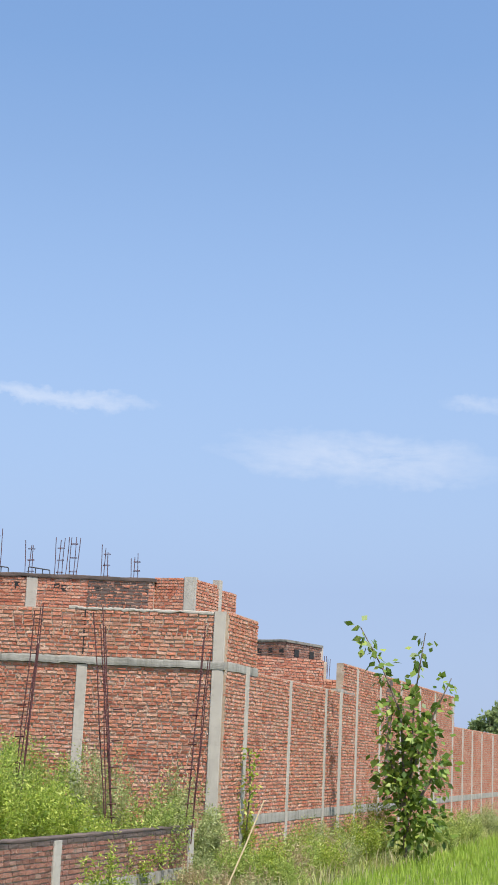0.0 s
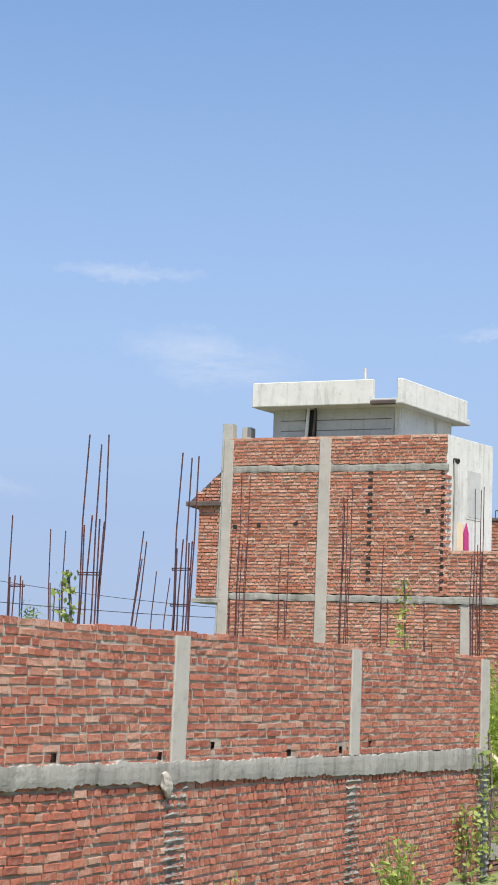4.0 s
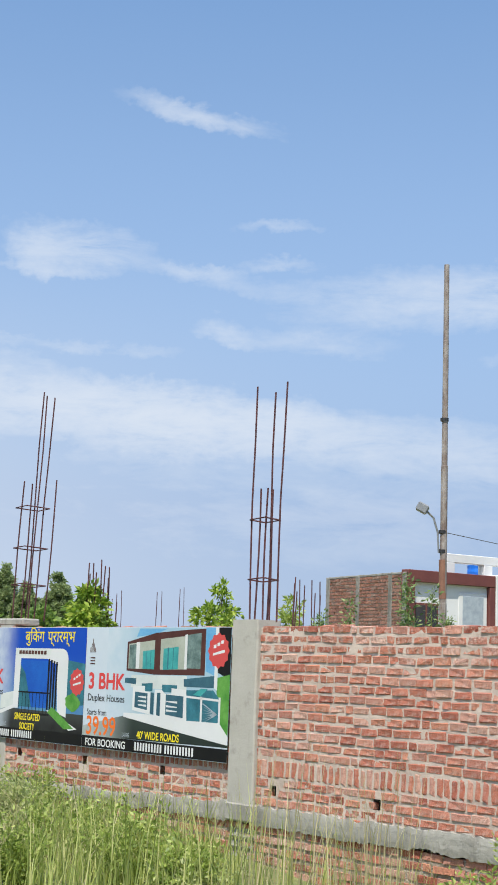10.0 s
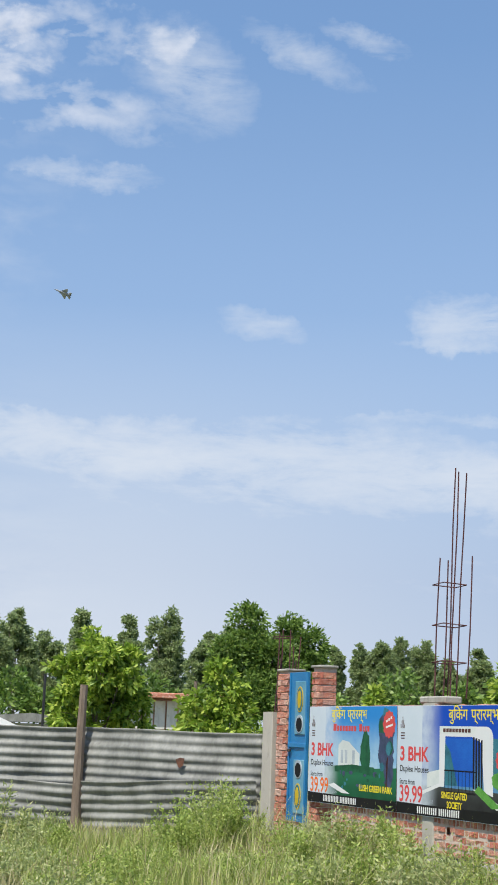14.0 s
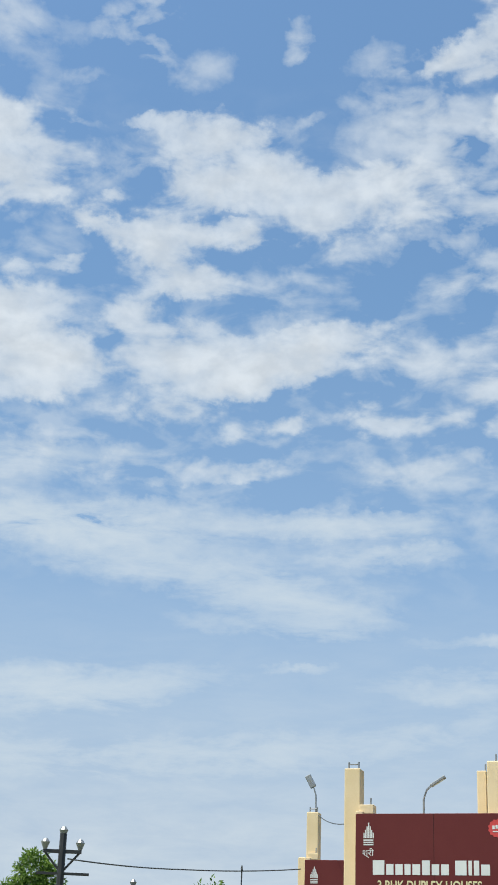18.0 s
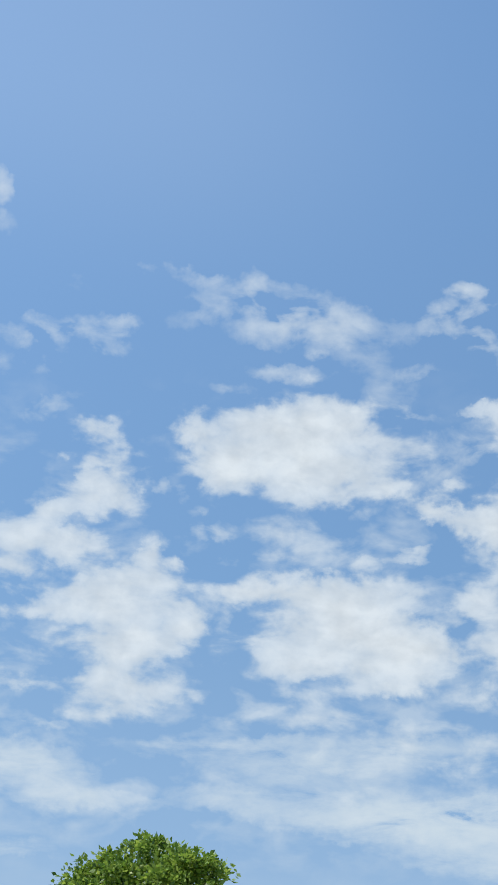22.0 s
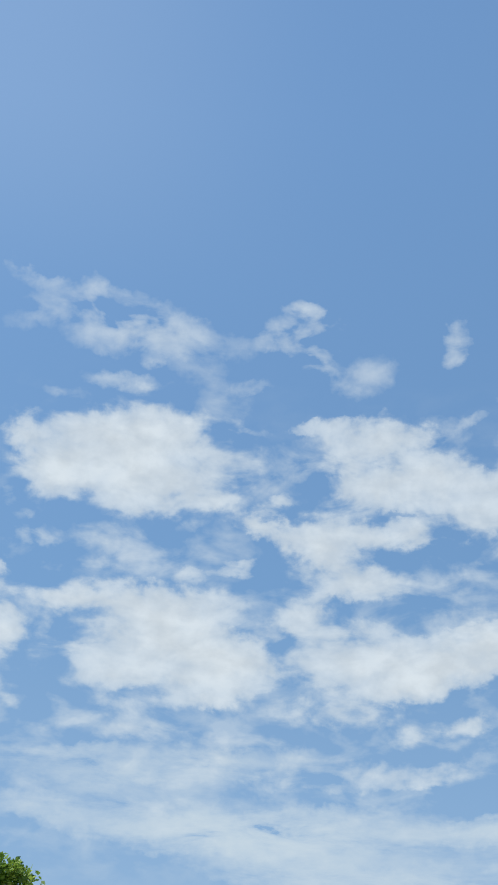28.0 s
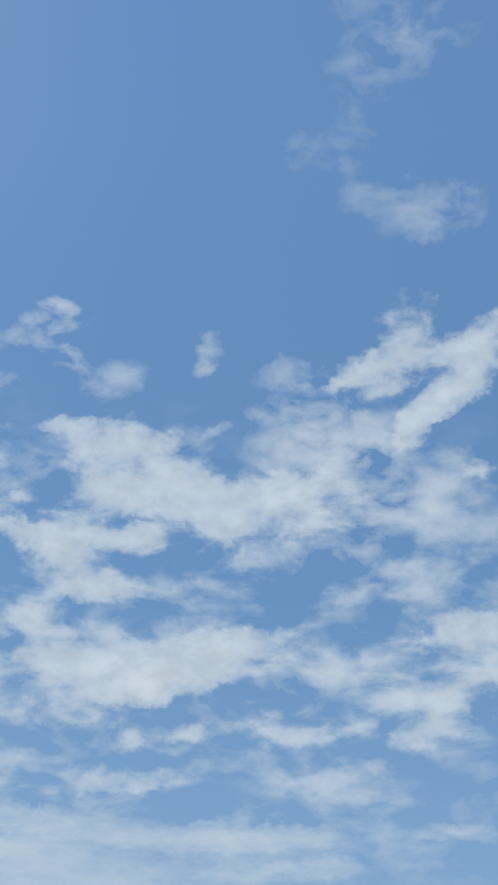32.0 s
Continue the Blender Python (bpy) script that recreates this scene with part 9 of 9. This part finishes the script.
for s in stems:
    for a, b in zip(s[:-1], s[1:]):
        a, b = np.array(a), np.array(b)
        if b[2] < 1.0:
            continue
        low = (a[2] + b[2]) / 2
        n = 46 if low > 3.6 else 90
        q = a + (b - a) * VR.random((n, 1))
        o = unit(VR.normal(0, 1, (n, 3)))
        pts.append(q + o * VR.uniform(0.05, 0.38 if low > 3.6 else 0.6, (n, 1)))
        outs.append(o)
for c, r, n in (((0.5, 0, 1.1), 0.8, 220), ((-0.2, 0, 2.2), 0.6, 130), ((0.4, 0, 3.4), 0.5, 110)):
    o = unit(VR.normal(0, 1, (n, 3)))
    pts.append(np.array(c) + o * VR.uniform(0.2, 1.0, (n, 1)) * r)
    outs.append(o)
v, f = leaf_verts(np.concatenate(pts), np.concatenate(outs), 0.24, 0.66, 0.5)
ob = new("crown", np_mesh("crown", v, f, M_LEAF_BIG))
ob.parent = sap


def bush(az, d, label, height, width, leaf, n, material, slim=0.4, name="bush", group="weeds and bushes", droop=0.0, z=None, stalk=True, low=0.12):
    """A bush of thin stems with leaves along them."""
    p = spot(az, d)
    gz = ground_z(p.x, p.y) if z is None else z
    t = thing(name, pose(p.x, p.y, gz - 0.02, 0, 0, az), label, "bush", group)
    g = Geo()
    pts, outs = [], []
    stems = max(6, int(10 + width * 26))
    for i in range(stems):
        a = VR.uniform(0, 2 * math.pi)
        r = width * math.sqrt(VR.random())
        h = height * VR.uniform(0.55, 1.05) * (1 - 0.35 * (r / width) ** 2)
        b0 = np.array([r * 0.35 * math.cos(a), r * 0.35 * math.sin(a), 0])
        b1 = np.array([r * math.cos(a), r * math.sin(a), h])
        if stalk:
            g.tube([b0, b0 * 0.4 + b1 * 0.6 - [0, 0, 0.05 * h], b1], [0.007, 0.005, 0.003], 4)
        k = max(4, n // stems)
        s = VR.uniform(low, 1.0, (k, 1))
        o = unit(VR.normal(0, 1, (k, 3)) + [0, 0, 0.3])
        q = b0 + (b1 - b0) * s + o * VR.uniform(0.0, 0.16 * width + 0.05, (k, 1))
        pts.append(q)
        outs.append(o)
    if stalk:
        part("stem", g, M_GRASS if material is not M_STRAW else M_STRAW, t)["kind"] = "stuff"
    q = np.concatenate(pts)
    q[:, 2] = np.maximum(q[:, 2], 0.02)
    v, f = leaf_verts(q, np.concatenate(outs), leaf, slim, droop)
    ob = new("foliage", np_mesh("foliage", v, f, material))
    ob.parent = t
    ob["kind"] = "stuff"
    return t


def tuft_field(name, label, places, height, width, material, lean=0.35, kind="stuff"):
    """Many grass blades at the given places (n, 3)."""
    n = len(places)
    a = VR.uniform(0, 2 * math.pi, n)
    d = np.stack([np.cos(a), np.sin(a), np.zeros(n)], 1)
    h = (height * VR.uniform(0.45, 1.15, n))[:, None]
    ln = (lean * VR.uniform(0.1, 1.0, n))[:, None] * h
    w = np.stack([-np.sin(a), np.cos(a), np.zeros(n)], 1) * (width * VR.uniform(0.6, 1.3, n))[:, None]
    up = np.array([0, 0, 1.0])
    p0, p1 = places - w, places + w
    m = places + up * h * 0.55 + d * ln * 0.3
    p2, p3 = m + w * 0.75, m - w * 0.75
    tip = places + up * h * 0.98 + d * ln
    v = np.stack([p0, p1, p2, p3, tip], 1).reshape(-1, 3)
    i = np.arange(n)[:, None] * 5
    f = np.concatenate([np.concatenate([i, i + 1, i + 2], 1), np.concatenate([i, i + 2, i + 3], 1), np.concatenate([i + 3, i + 2, i + 4], 1)])
    ob = new(name, np_mesh(name, v, f, material))
    return tagged(ob, label, "grass", kind=kind)


def scatter(n, az0, az1, d0, d1, keep=None, clump=0.0, seed=3):
    r = np.random.default_rng(seed)
    az = np.radians(r.uniform(az0, az1, n))
    d = np.sqrt(r.uniform(d0 * d0, d1 * d1, n))
    x, y = -np.sin(az) * d, np.cos(az) * d
    if clump:
        ok = np.array([noise.noise(Vector((a * clump, b * clump, seed))) > 0.0 - 0.25 * r.random() for a, b in zip(x, y)])
        x, y = x[ok], y[ok]
    if keep is not None:
        ok = np.array([keep(a, b) for a, b in zip(x, y)])
        x, y = x[ok], y[ok]
    z = np.array([ground_z(a, b) for a, b in zip(x, y)])
    return np.stack([x, y, z], 1)


LN = Vector((-L_DIR.y, L_DIR.x, 0))


def before_left(gap):
    """True for places on the road's side of the sunlit wall, at least gap metres off it."""
    side = 1.0 if (Vector((0, 0, 0)) - CORNER).dot(LN) > 0 else -1.0

    def test(x, y):
        return side * (Vector((x, y, 0)) - CORNER).dot(LN) > gap
    return test


RN = Vector((-R_DIR.y, R_DIR.x, 0))


def field_side(gap):
    def test(x, y):
        q = Vector((x, y, 0)) - W1_CORNER
        return q.dot(FIELD_N) > gap
    return test


# paddy field and its verge
tuft_field("paddy", "dense bright green paddy crop", scatter(90000, -13, 6, 24, 85, field_side(2.6), seed=4), 0.3, 0.014, M_PADDY, 0.3)
tuft_field("verge_grass", "tangled green and yellow grass below the long wall", scatter(26000, -10, 7, 22, 75, lambda x, y: field_side(0.3)(x, y) and not field_side(2.9)(x, y), seed=5), 0.45, 0.012, M_GRASS, 0.7)
tuft_field("verge_dry_grass", "dry straw-coloured grass among the verge weeds", scatter(9000, -8, 4, 24, 60, lambda x, y: field_side(0.3)(x, y) and not field_side(3.0)(x, y), 0.5, seed=6), 0.6, 0.01, M_GRASS_DRY, 0.7)
# tall grass before the sunlit wall
tuft_field("tall_grass", "tall thin green grass before the sunlit wall", scatter(1000, 42.5, 58, 8.2, 14.5, before_left(0.5), seed=7), 0.8, 0.0045, M_GRASS, 0.45)
tuft_field("tall_stalks", "long seeding grass stalks before the wall", scatter(160, 43.5, 50, 8, 10.5, before_left(0.8), seed=8), 1.35, 0.004, M_GRASS_DRY, 0.35)
tuft_field("rough_grass", "rough green grass before the banners", scatter(17000, 50, 74, 11, 22, before_left(0.4), 0.6, seed=9), 0.3, 0.006, M_GRASS, 0.7)
tuft_field("rough_dry_grass", "dry yellow grass on the bare ground", scatter(17000, 55, 88, 12, 23.5, before_left(0.4), 0.5, seed=10), 0.3, 0.006, M_GRASS_DRY, 0.8)
tuft_field("arching_grass", "long arching grass among the weeds before the banners", scatter(3200, 50, 70, 11, 19, before_left(0.7), 0.4, seed=21), 0.62, 0.0042, M_GRASS, 1.3)
tuft_field("arching_dry_grass", "long dry arching grass among the weeds", scatter(1500, 51, 70, 11, 19, before_left(0.7), 0.4, seed=22), 0.66, 0.0038, M_GRASS_DRY, 1.2)
tuft_field("fence_grass", "short grass along the corrugated fence", scatter(9000, 65, 90, 18, 23.4, None, 0.4, seed=11), 0.34, 0.008, M_GRASS, 0.7)
tuft_field("plot_grass", "grass of the overgrown plot", scatter(9000, 1.5, 12, 24.5, 34.5, lambda x, y: not field_side(-0.6)(x, y), seed=12), 0.7, 0.012, M_GRASS, 0.6)

GW = "weeds before the banner wall"
for az, d, h, w, mat in ((41.0, 9.6, 1.15, 0.28, M_WEED), (40.2, 9.7, 1.0, 0.24, M_WEED), (52.3, 10.8, 0.5, 0.25, M_WEED), (54.5, 11.5, 0.8, 0.4, M_WEED),
                         (57.0, 12.8, 0.7, 0.45, M_WEED), (59.2, 13.5, 0.85, 0.5, M_WEED_GREY), (60.8, 15.0, 0.8, 0.55, M_WEED), (62.4, 16.8, 0.7, 0.5, M_WEED_GREY), (61.0, 17.0, 0.75, 0.5, M_WEED),
                         (64.3, 17.6, 0.5, 0.5, M_WEED), (67.2, 18.4, 1.35, 0.42, M_WEED), (66.5, 18.8, 0.95, 0.4, M_WEED), (68.2, 18.0, 0.9, 0.45, M_WEED), (55.8, 13.6, 0.6, 0.35, M_WEED_GREY),
                         (58.0, 15.2, 0.65, 0.4, M_WEED), (63.2, 14.4, 0.55, 0.4, M_WEED_GREY), (65.8, 15.4, 0.5, 0.4, M_WEED), (69.0, 16.4, 0.45, 0.4, M_WEED)):
    bush(az, d, "leafy green weed before the wall", 0.85 * h, w, 0.05, int(5200 * w + 600), mat, 0.42, group=GW)
WR = np.random.default_rng(77)
for i in range(46):
    az, d = WR.uniform(50, 77), WR.uniform(10.5, 19.5)
    q = spot(az, d)
    if before_left(0.5)(q.x, q.y):
        bush(az, d, ("leafy green weed in the rough grass", "pale green weed in the rough grass", "leafy green weed in the rough grass")[i % 3], WR.uniform(0.25, 0.6), WR.uniform(0.2, 0.5), 0.045, 1700, (M_WEED, M_WEED_GREY, M_WEED)[i % 3], 0.42, group=GW)
GB = "dry weeds along the fence"
for az, d, h, w in ((87.6, 20.5, 2.25, 0.5), (87.0, 20.2, 2.1, 0.5), (86.4, 20.2, 2.0, 0.55), (85.4, 20.8, 1.5, 0.5), (84.2, 20.4, 1.75, 0.5), (83.2, 21.0, 1.7, 0.5), (82.3, 20.6, 1.55, 0.45), (80.4, 22.6, 1.75, 0.4), (88.8, 21, 2.0, 0.5),
                    (79.4, 22.0, 1.3, 0.4), (90.2, 21, 1.4, 0.5), (81.3, 21.4, 1.2, 0.4)):
    bush(az, d, "dry brown weed standing before the fence", h, w, 0.07, 1700, M_STRAW, 0.45, group=GB)
for az, d, h, w in ((77.2, 21.0, 1.15, 0.5), (75.6, 20.6, 1.05, 0.5), (78.4, 21.2, 1.0, 0.45), (86.0, 20.0, 1.2, 0.45), (67.0, 20.0, 0.95, 0.4), (88.0, 19.8, 1.4, 0.5), (73.6, 20.4, 0.6, 0.35), (84.8, 20.0, 1.1, 0.4)):
    bush(az, d, "pale green weed before the fence", h, w, 0.075, 1500, M_WEED_GREY, 0.4, group=GB)
# overgrown plot
GP = "shrubs of the overgrown plot"
for az, d, h, w, mat in ((9.2, 27.0, 2.2, 0.9, M_LEAF), (8.2, 28.0, 1.9, 0.9, M_LEAF), (7.0, 28.5, 1.8, 0.9, M_LEAF), (6.0, 29.0, 1.75, 0.9, M_LEAF), (9.6, 29.5, 2.1, 0.9, M_WEED), (5.0, 31.5, 2.6, 0.7, M_WEED_GREY),
                         (4.0, 30.0, 1.6, 0.8, M_LEAF), (3.1, 31.5, 2.1, 0.9, M_WEED), (2.2, 33.0, 2.4, 0.8, M_WEED_GREY), (7.6, 31.5, 1.9, 0.9, M_WEED), (1.5, 33.8, 2.3, 0.7, M_WEED_GREY), (10.4, 27.0, 2.0, 0.8, M_LEAF),
                         (0.6, 34.2, 1.9, 0.4, M_WEED_GREY), (11.2, 28.5, 1.9, 0.8, M_WEED)):
    bush(az, d, "lush green shrub in the overgrown plot", h, w * 1.15, 0.075, int(13000 * w), mat, 0.36, group=GP)
GV = "weeds below the long wall"
for az, d, h, w, mat in ((4.6, 24.3, 1.4, 0.45, M_LEAF), (3.6, 25.0, 0.7, 0.4, M_WEED), (5.8, 23.6, 0.5, 0.4, M_WEED), (1.0, 31.0, 1.0, 0.5, M_WEED_GREY), (-0.2, 32.5, 1.2, 0.6, M_WEED), (-1.2, 34.0, 1.2, 0.7, M_LEAF),
                         (-2.2, 36.0, 1.3, 0.8, M_WEED), (-3.1, 38.0, 1.2, 0.8, M_LEAF), (-3.9, 40.5, 1.2, 0.8, M_WEED_GREY), (-4.8, 43.0, 1.6, 0.8, M_LEAF), (-5.2, 44.5, 2.1, 0.7, M_LEAF), (-7.6, 50.0, 1.3, 0.9, M_WEED),
                         (-8.4, 56.0, 1.3, 1.0, M_WEED), (-9.2, 64.0, 1.4, 1.1, M_WEED_GREY), (0.6, 28.5, 0.6, 0.5, M_WEED), (-1.0, 30.0, 0.55, 0.5, M_WEED_GREY), (2.3, 27.5, 0.7, 0.45, M_WEED), (-2.0, 33.5, 0.7, 0.6, M_WEED),
                         (-0.4, 37.0, 1.9, 0.4, M_LEAF), (-2.9, 42.0, 1.4, 0.6, M_WEED_GREY), (-4.0, 45.0, 1.3, 0.6, M_WEED)):
    bush(az, d, "ferny green weed below the long wall", h, w, 0.075, int(7600 * w), mat, 0.3, group=GV)
for az, d, h, w in ((0.2, 29.0, 0.9, 0.4), (-0.9, 30.5, 0.8, 0.45), (1.4, 30.0, 1.0, 0.35), (-2.4, 35.0, 1.0, 0.5), (-3.6, 38.5, 1.1, 0.5), (1.0, 27.5, 0.5, 0.5), (9.0, 24.9, 0.5, 0.3), (0.0, 33.0, 1.5, 0.3)):
    bush(az, d, "dry straw-coloured weed below the long wall", h, w, 0.07, int(3200 * w), M_STRAW, 0.3, group=GV)
st = thing("dry_stalk", pose(*spot(-0.6, 28.5, -1.0), 0, 0, 0), "long pale dry stalk leaning in the weeds", "stalk")
part("stalk", Geo().tube([(-0.4, 0, 0), (0.0, 0, 1.0), (0.28, 0, 1.75)], [0.018, 0.016, 0.012], 6), M_CREAM, st)
lg = thing("dead_log", pose(*spot(9.2, 25.2, 0.0), 0, 0, 0), "pale broken dead branch on the low wall", "branch")
part("limb", Geo().tube([(-0.25, 0, 0.5), (-0.05, 0, 0.28), (0.2, 0, 0.05), (0.42, 0, -0.1)], [0.05, 0.06, 0.07, 0.03], 7), M_CREAM, lg)
part("limb", Geo().tube([(0.0, 0, 0.1), (0.12, 0, 0.2), (0.2, 0, 0.32)], [0.05, 0.04, 0.02], 6), M_CREAM, lg)
# growth behind and on the shaded wall
GT = "weeds behind the shaded wall"
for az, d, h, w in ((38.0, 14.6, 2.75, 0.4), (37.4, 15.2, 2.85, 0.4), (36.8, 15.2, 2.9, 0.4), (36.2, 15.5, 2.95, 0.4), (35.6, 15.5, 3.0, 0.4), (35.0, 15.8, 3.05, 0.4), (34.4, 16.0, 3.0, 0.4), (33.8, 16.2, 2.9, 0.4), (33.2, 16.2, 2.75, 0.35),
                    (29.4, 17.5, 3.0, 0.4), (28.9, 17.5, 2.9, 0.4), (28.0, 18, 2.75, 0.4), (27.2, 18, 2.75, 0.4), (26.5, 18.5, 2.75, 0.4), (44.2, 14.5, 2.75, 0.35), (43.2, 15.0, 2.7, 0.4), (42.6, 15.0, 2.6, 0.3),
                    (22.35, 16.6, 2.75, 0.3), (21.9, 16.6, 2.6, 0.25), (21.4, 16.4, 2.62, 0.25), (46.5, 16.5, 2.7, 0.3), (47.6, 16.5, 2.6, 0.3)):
    # These weeds get the darkened green, shade included in the colour.
    bush(az, d, "green weed showing above the wall top", h, w, 0.055, 4600, M_WEED_SHADE, 0.4, group=GT, low=0.7)


def creeper(az, d, z0, z1, width, n, leaf, label, material=M_WEED):
    p = spot(az, d)
    t = thing("creeper", pose(p.x, p.y, 0, 0, 0, az), label, "creeper", "creepers")
    part("vine", Geo().tube([(0, 0, z0), (0.05, 0, (z0 + z1) / 2), (-0.02, 0, z1)], 0.02, 5), M_BARK, t)
    q = np.stack([VR.normal(0, width, n), VR.normal(0, width * 0.6, n), VR.uniform(z0, z1, n)], 1)
    v, f = leaf_verts(q, unit(VR.normal(0, 1, (n, 3))), leaf, 0.6, 0.5)
    ob = new("foliage", np_mesh("foliage", v, f, material))
    ob.parent = t


creeper(13.0, 34.5, 0.0, 3.9, 0.1, 240, 0.12, "leafy vine climbing before the brick house")
creeper(25.7, 18.2, 1.8, 2.75, 0.08, 110, 0.1, "vine climbing a rebar cage")
creeper(9.75, 22.9, -0.9, 0.9, 0.14, 240, 0.1, "creeper on the end column of the wall")
creeper(10.6, 22.3, -1.2, -0.1, 0.16, 220, 0.1, "creeper at the foot of the wall")
creeper(-0.55, 36.4, -0.2, 1.7, 0.1, 150, 0.12, "creeper on the long wall", M_LEAF)
creeper(84.9, 23.9, 0.5, 1.75, 0.12, 120, 0.14, "green creeper over the fence", M_LEAF)
bush(12.95, 16.4, "green weed at the foot of the shaded wall", 0.75, 0.3, 0.08, 420, M_WEED, group=GT, z=-0.75)
bush(19.0, 14.2, "green weed at the foot of the shaded wall", 0.5, 0.25, 0.08, 300, M_WEED, group=GT, z=-0.75)

# ---- jet aircraft high over the place ----
j_out = way(73.8, 16.27)
jp = EYE + j_out * 2300
j_right = j_out.cross(Vector((0, 0, 1))).normalized()
j_up = j_right.cross(j_out)
j_nose = (-0.93 * j_right + 0.33 * j_up + 0.12 * j_out).normalized()
j_under = -0.75 * j_out - 0.66 * j_up
j_belly = (j_under - j_nose * j_under.dot(j_nose)).normalized()
j_wing = j_nose.cross(-j_belly)
jm = Matrix((j_wing, j_nose, -j_belly)).transposed().to_4x4()
jm = jm @ Matrix.Scale(1.38, 4)
jm.translation = jp
jet = thing("jet_aircraft", jm, "grey twin-tailed jet aircraft in banked flight", "aircraft")


def lathe(profile, n=12, squash=1.0):
    g = Geo()
    for y, r in profile:
        g.v += [(r * math.cos(2 * math.pi * k / n), y, squash * r * math.sin(2 * math.pi * k / n)) for k in range(n)]
    for i in range(len(profile) - 1):
        g.f += [(i * n + k, i * n + (k + 1) % n, i * n + n + (k + 1) % n, i * n + n + k) for k in range(n)]
    g.f += [tuple(range(n)), tuple((len(profile) - 1) * n + k for k in range(n))[::-1]]
    return g


def slab_plate(pts, z0, z1):
    n = len(pts)
    return Geo().add([(x, y, z0) for x, y in pts] + [(x, y, z1) for x, y in pts],
                     [tuple(range(n))[::-1], tuple(range(n, 2 * n))] + [(i, (i + 1) % n, (i + 1) % n + n, i + n) for i in range(n)])


part("fuselage", lathe([(11.0, 0.05), (9.0, 0.55), (6.0, 0.95), (2.0, 1.2), (-4.0, 1.1), (-9.0, 0.5)]), M_JET, jet)
for s in (-1, 1):
    part("engine", lathe([(3.5, 0.75), (0.0, 0.95), (-6.0, 0.85), (-8.8, 0.65)]), M_JET, jet).matrix_basis = pose(1.15 * s, 0, -0.55)
    part("nozzle", lathe([(-8.7, 0.6), (-9.8, 0.5)]), M_JET_DARK, jet).matrix_basis = pose(1.15 * s, 0, -0.55)
    part("wing", slab_plate([(0.8 * s, 3.6), (1.6 * s, 2.6), (7.3 * s, -3.0), (7.3 * s, -4.4), (0.8 * s, -4.6)], -0.12, 0.12), M_JET, jet)
    part("tailplane", slab_plate([(1.4 * s, -5.6), (4.9 * s, -8.6), (4.9 * s, -9.6), (1.4 * s, -9.2)], -0.4, -0.25), M_JET, jet)
    f_ = part("fin", slab_plate([(0.0, -4.6), (3.2, -7.6), (3.2, -8.9), (0.0, -8.4)], -0.07, 0.07), M_JET, jet)
    f_.matrix_basis = pose(1.9 * s, 0, 0.1, 0, -90, 0)
part("canopy", lathe([(8.0, 0.1), (7.0, 0.5), (5.0, 0.55), (3.6, 0.15)]), M_JET_DARK, jet).matrix_basis = pose(0, 0, 0.6)
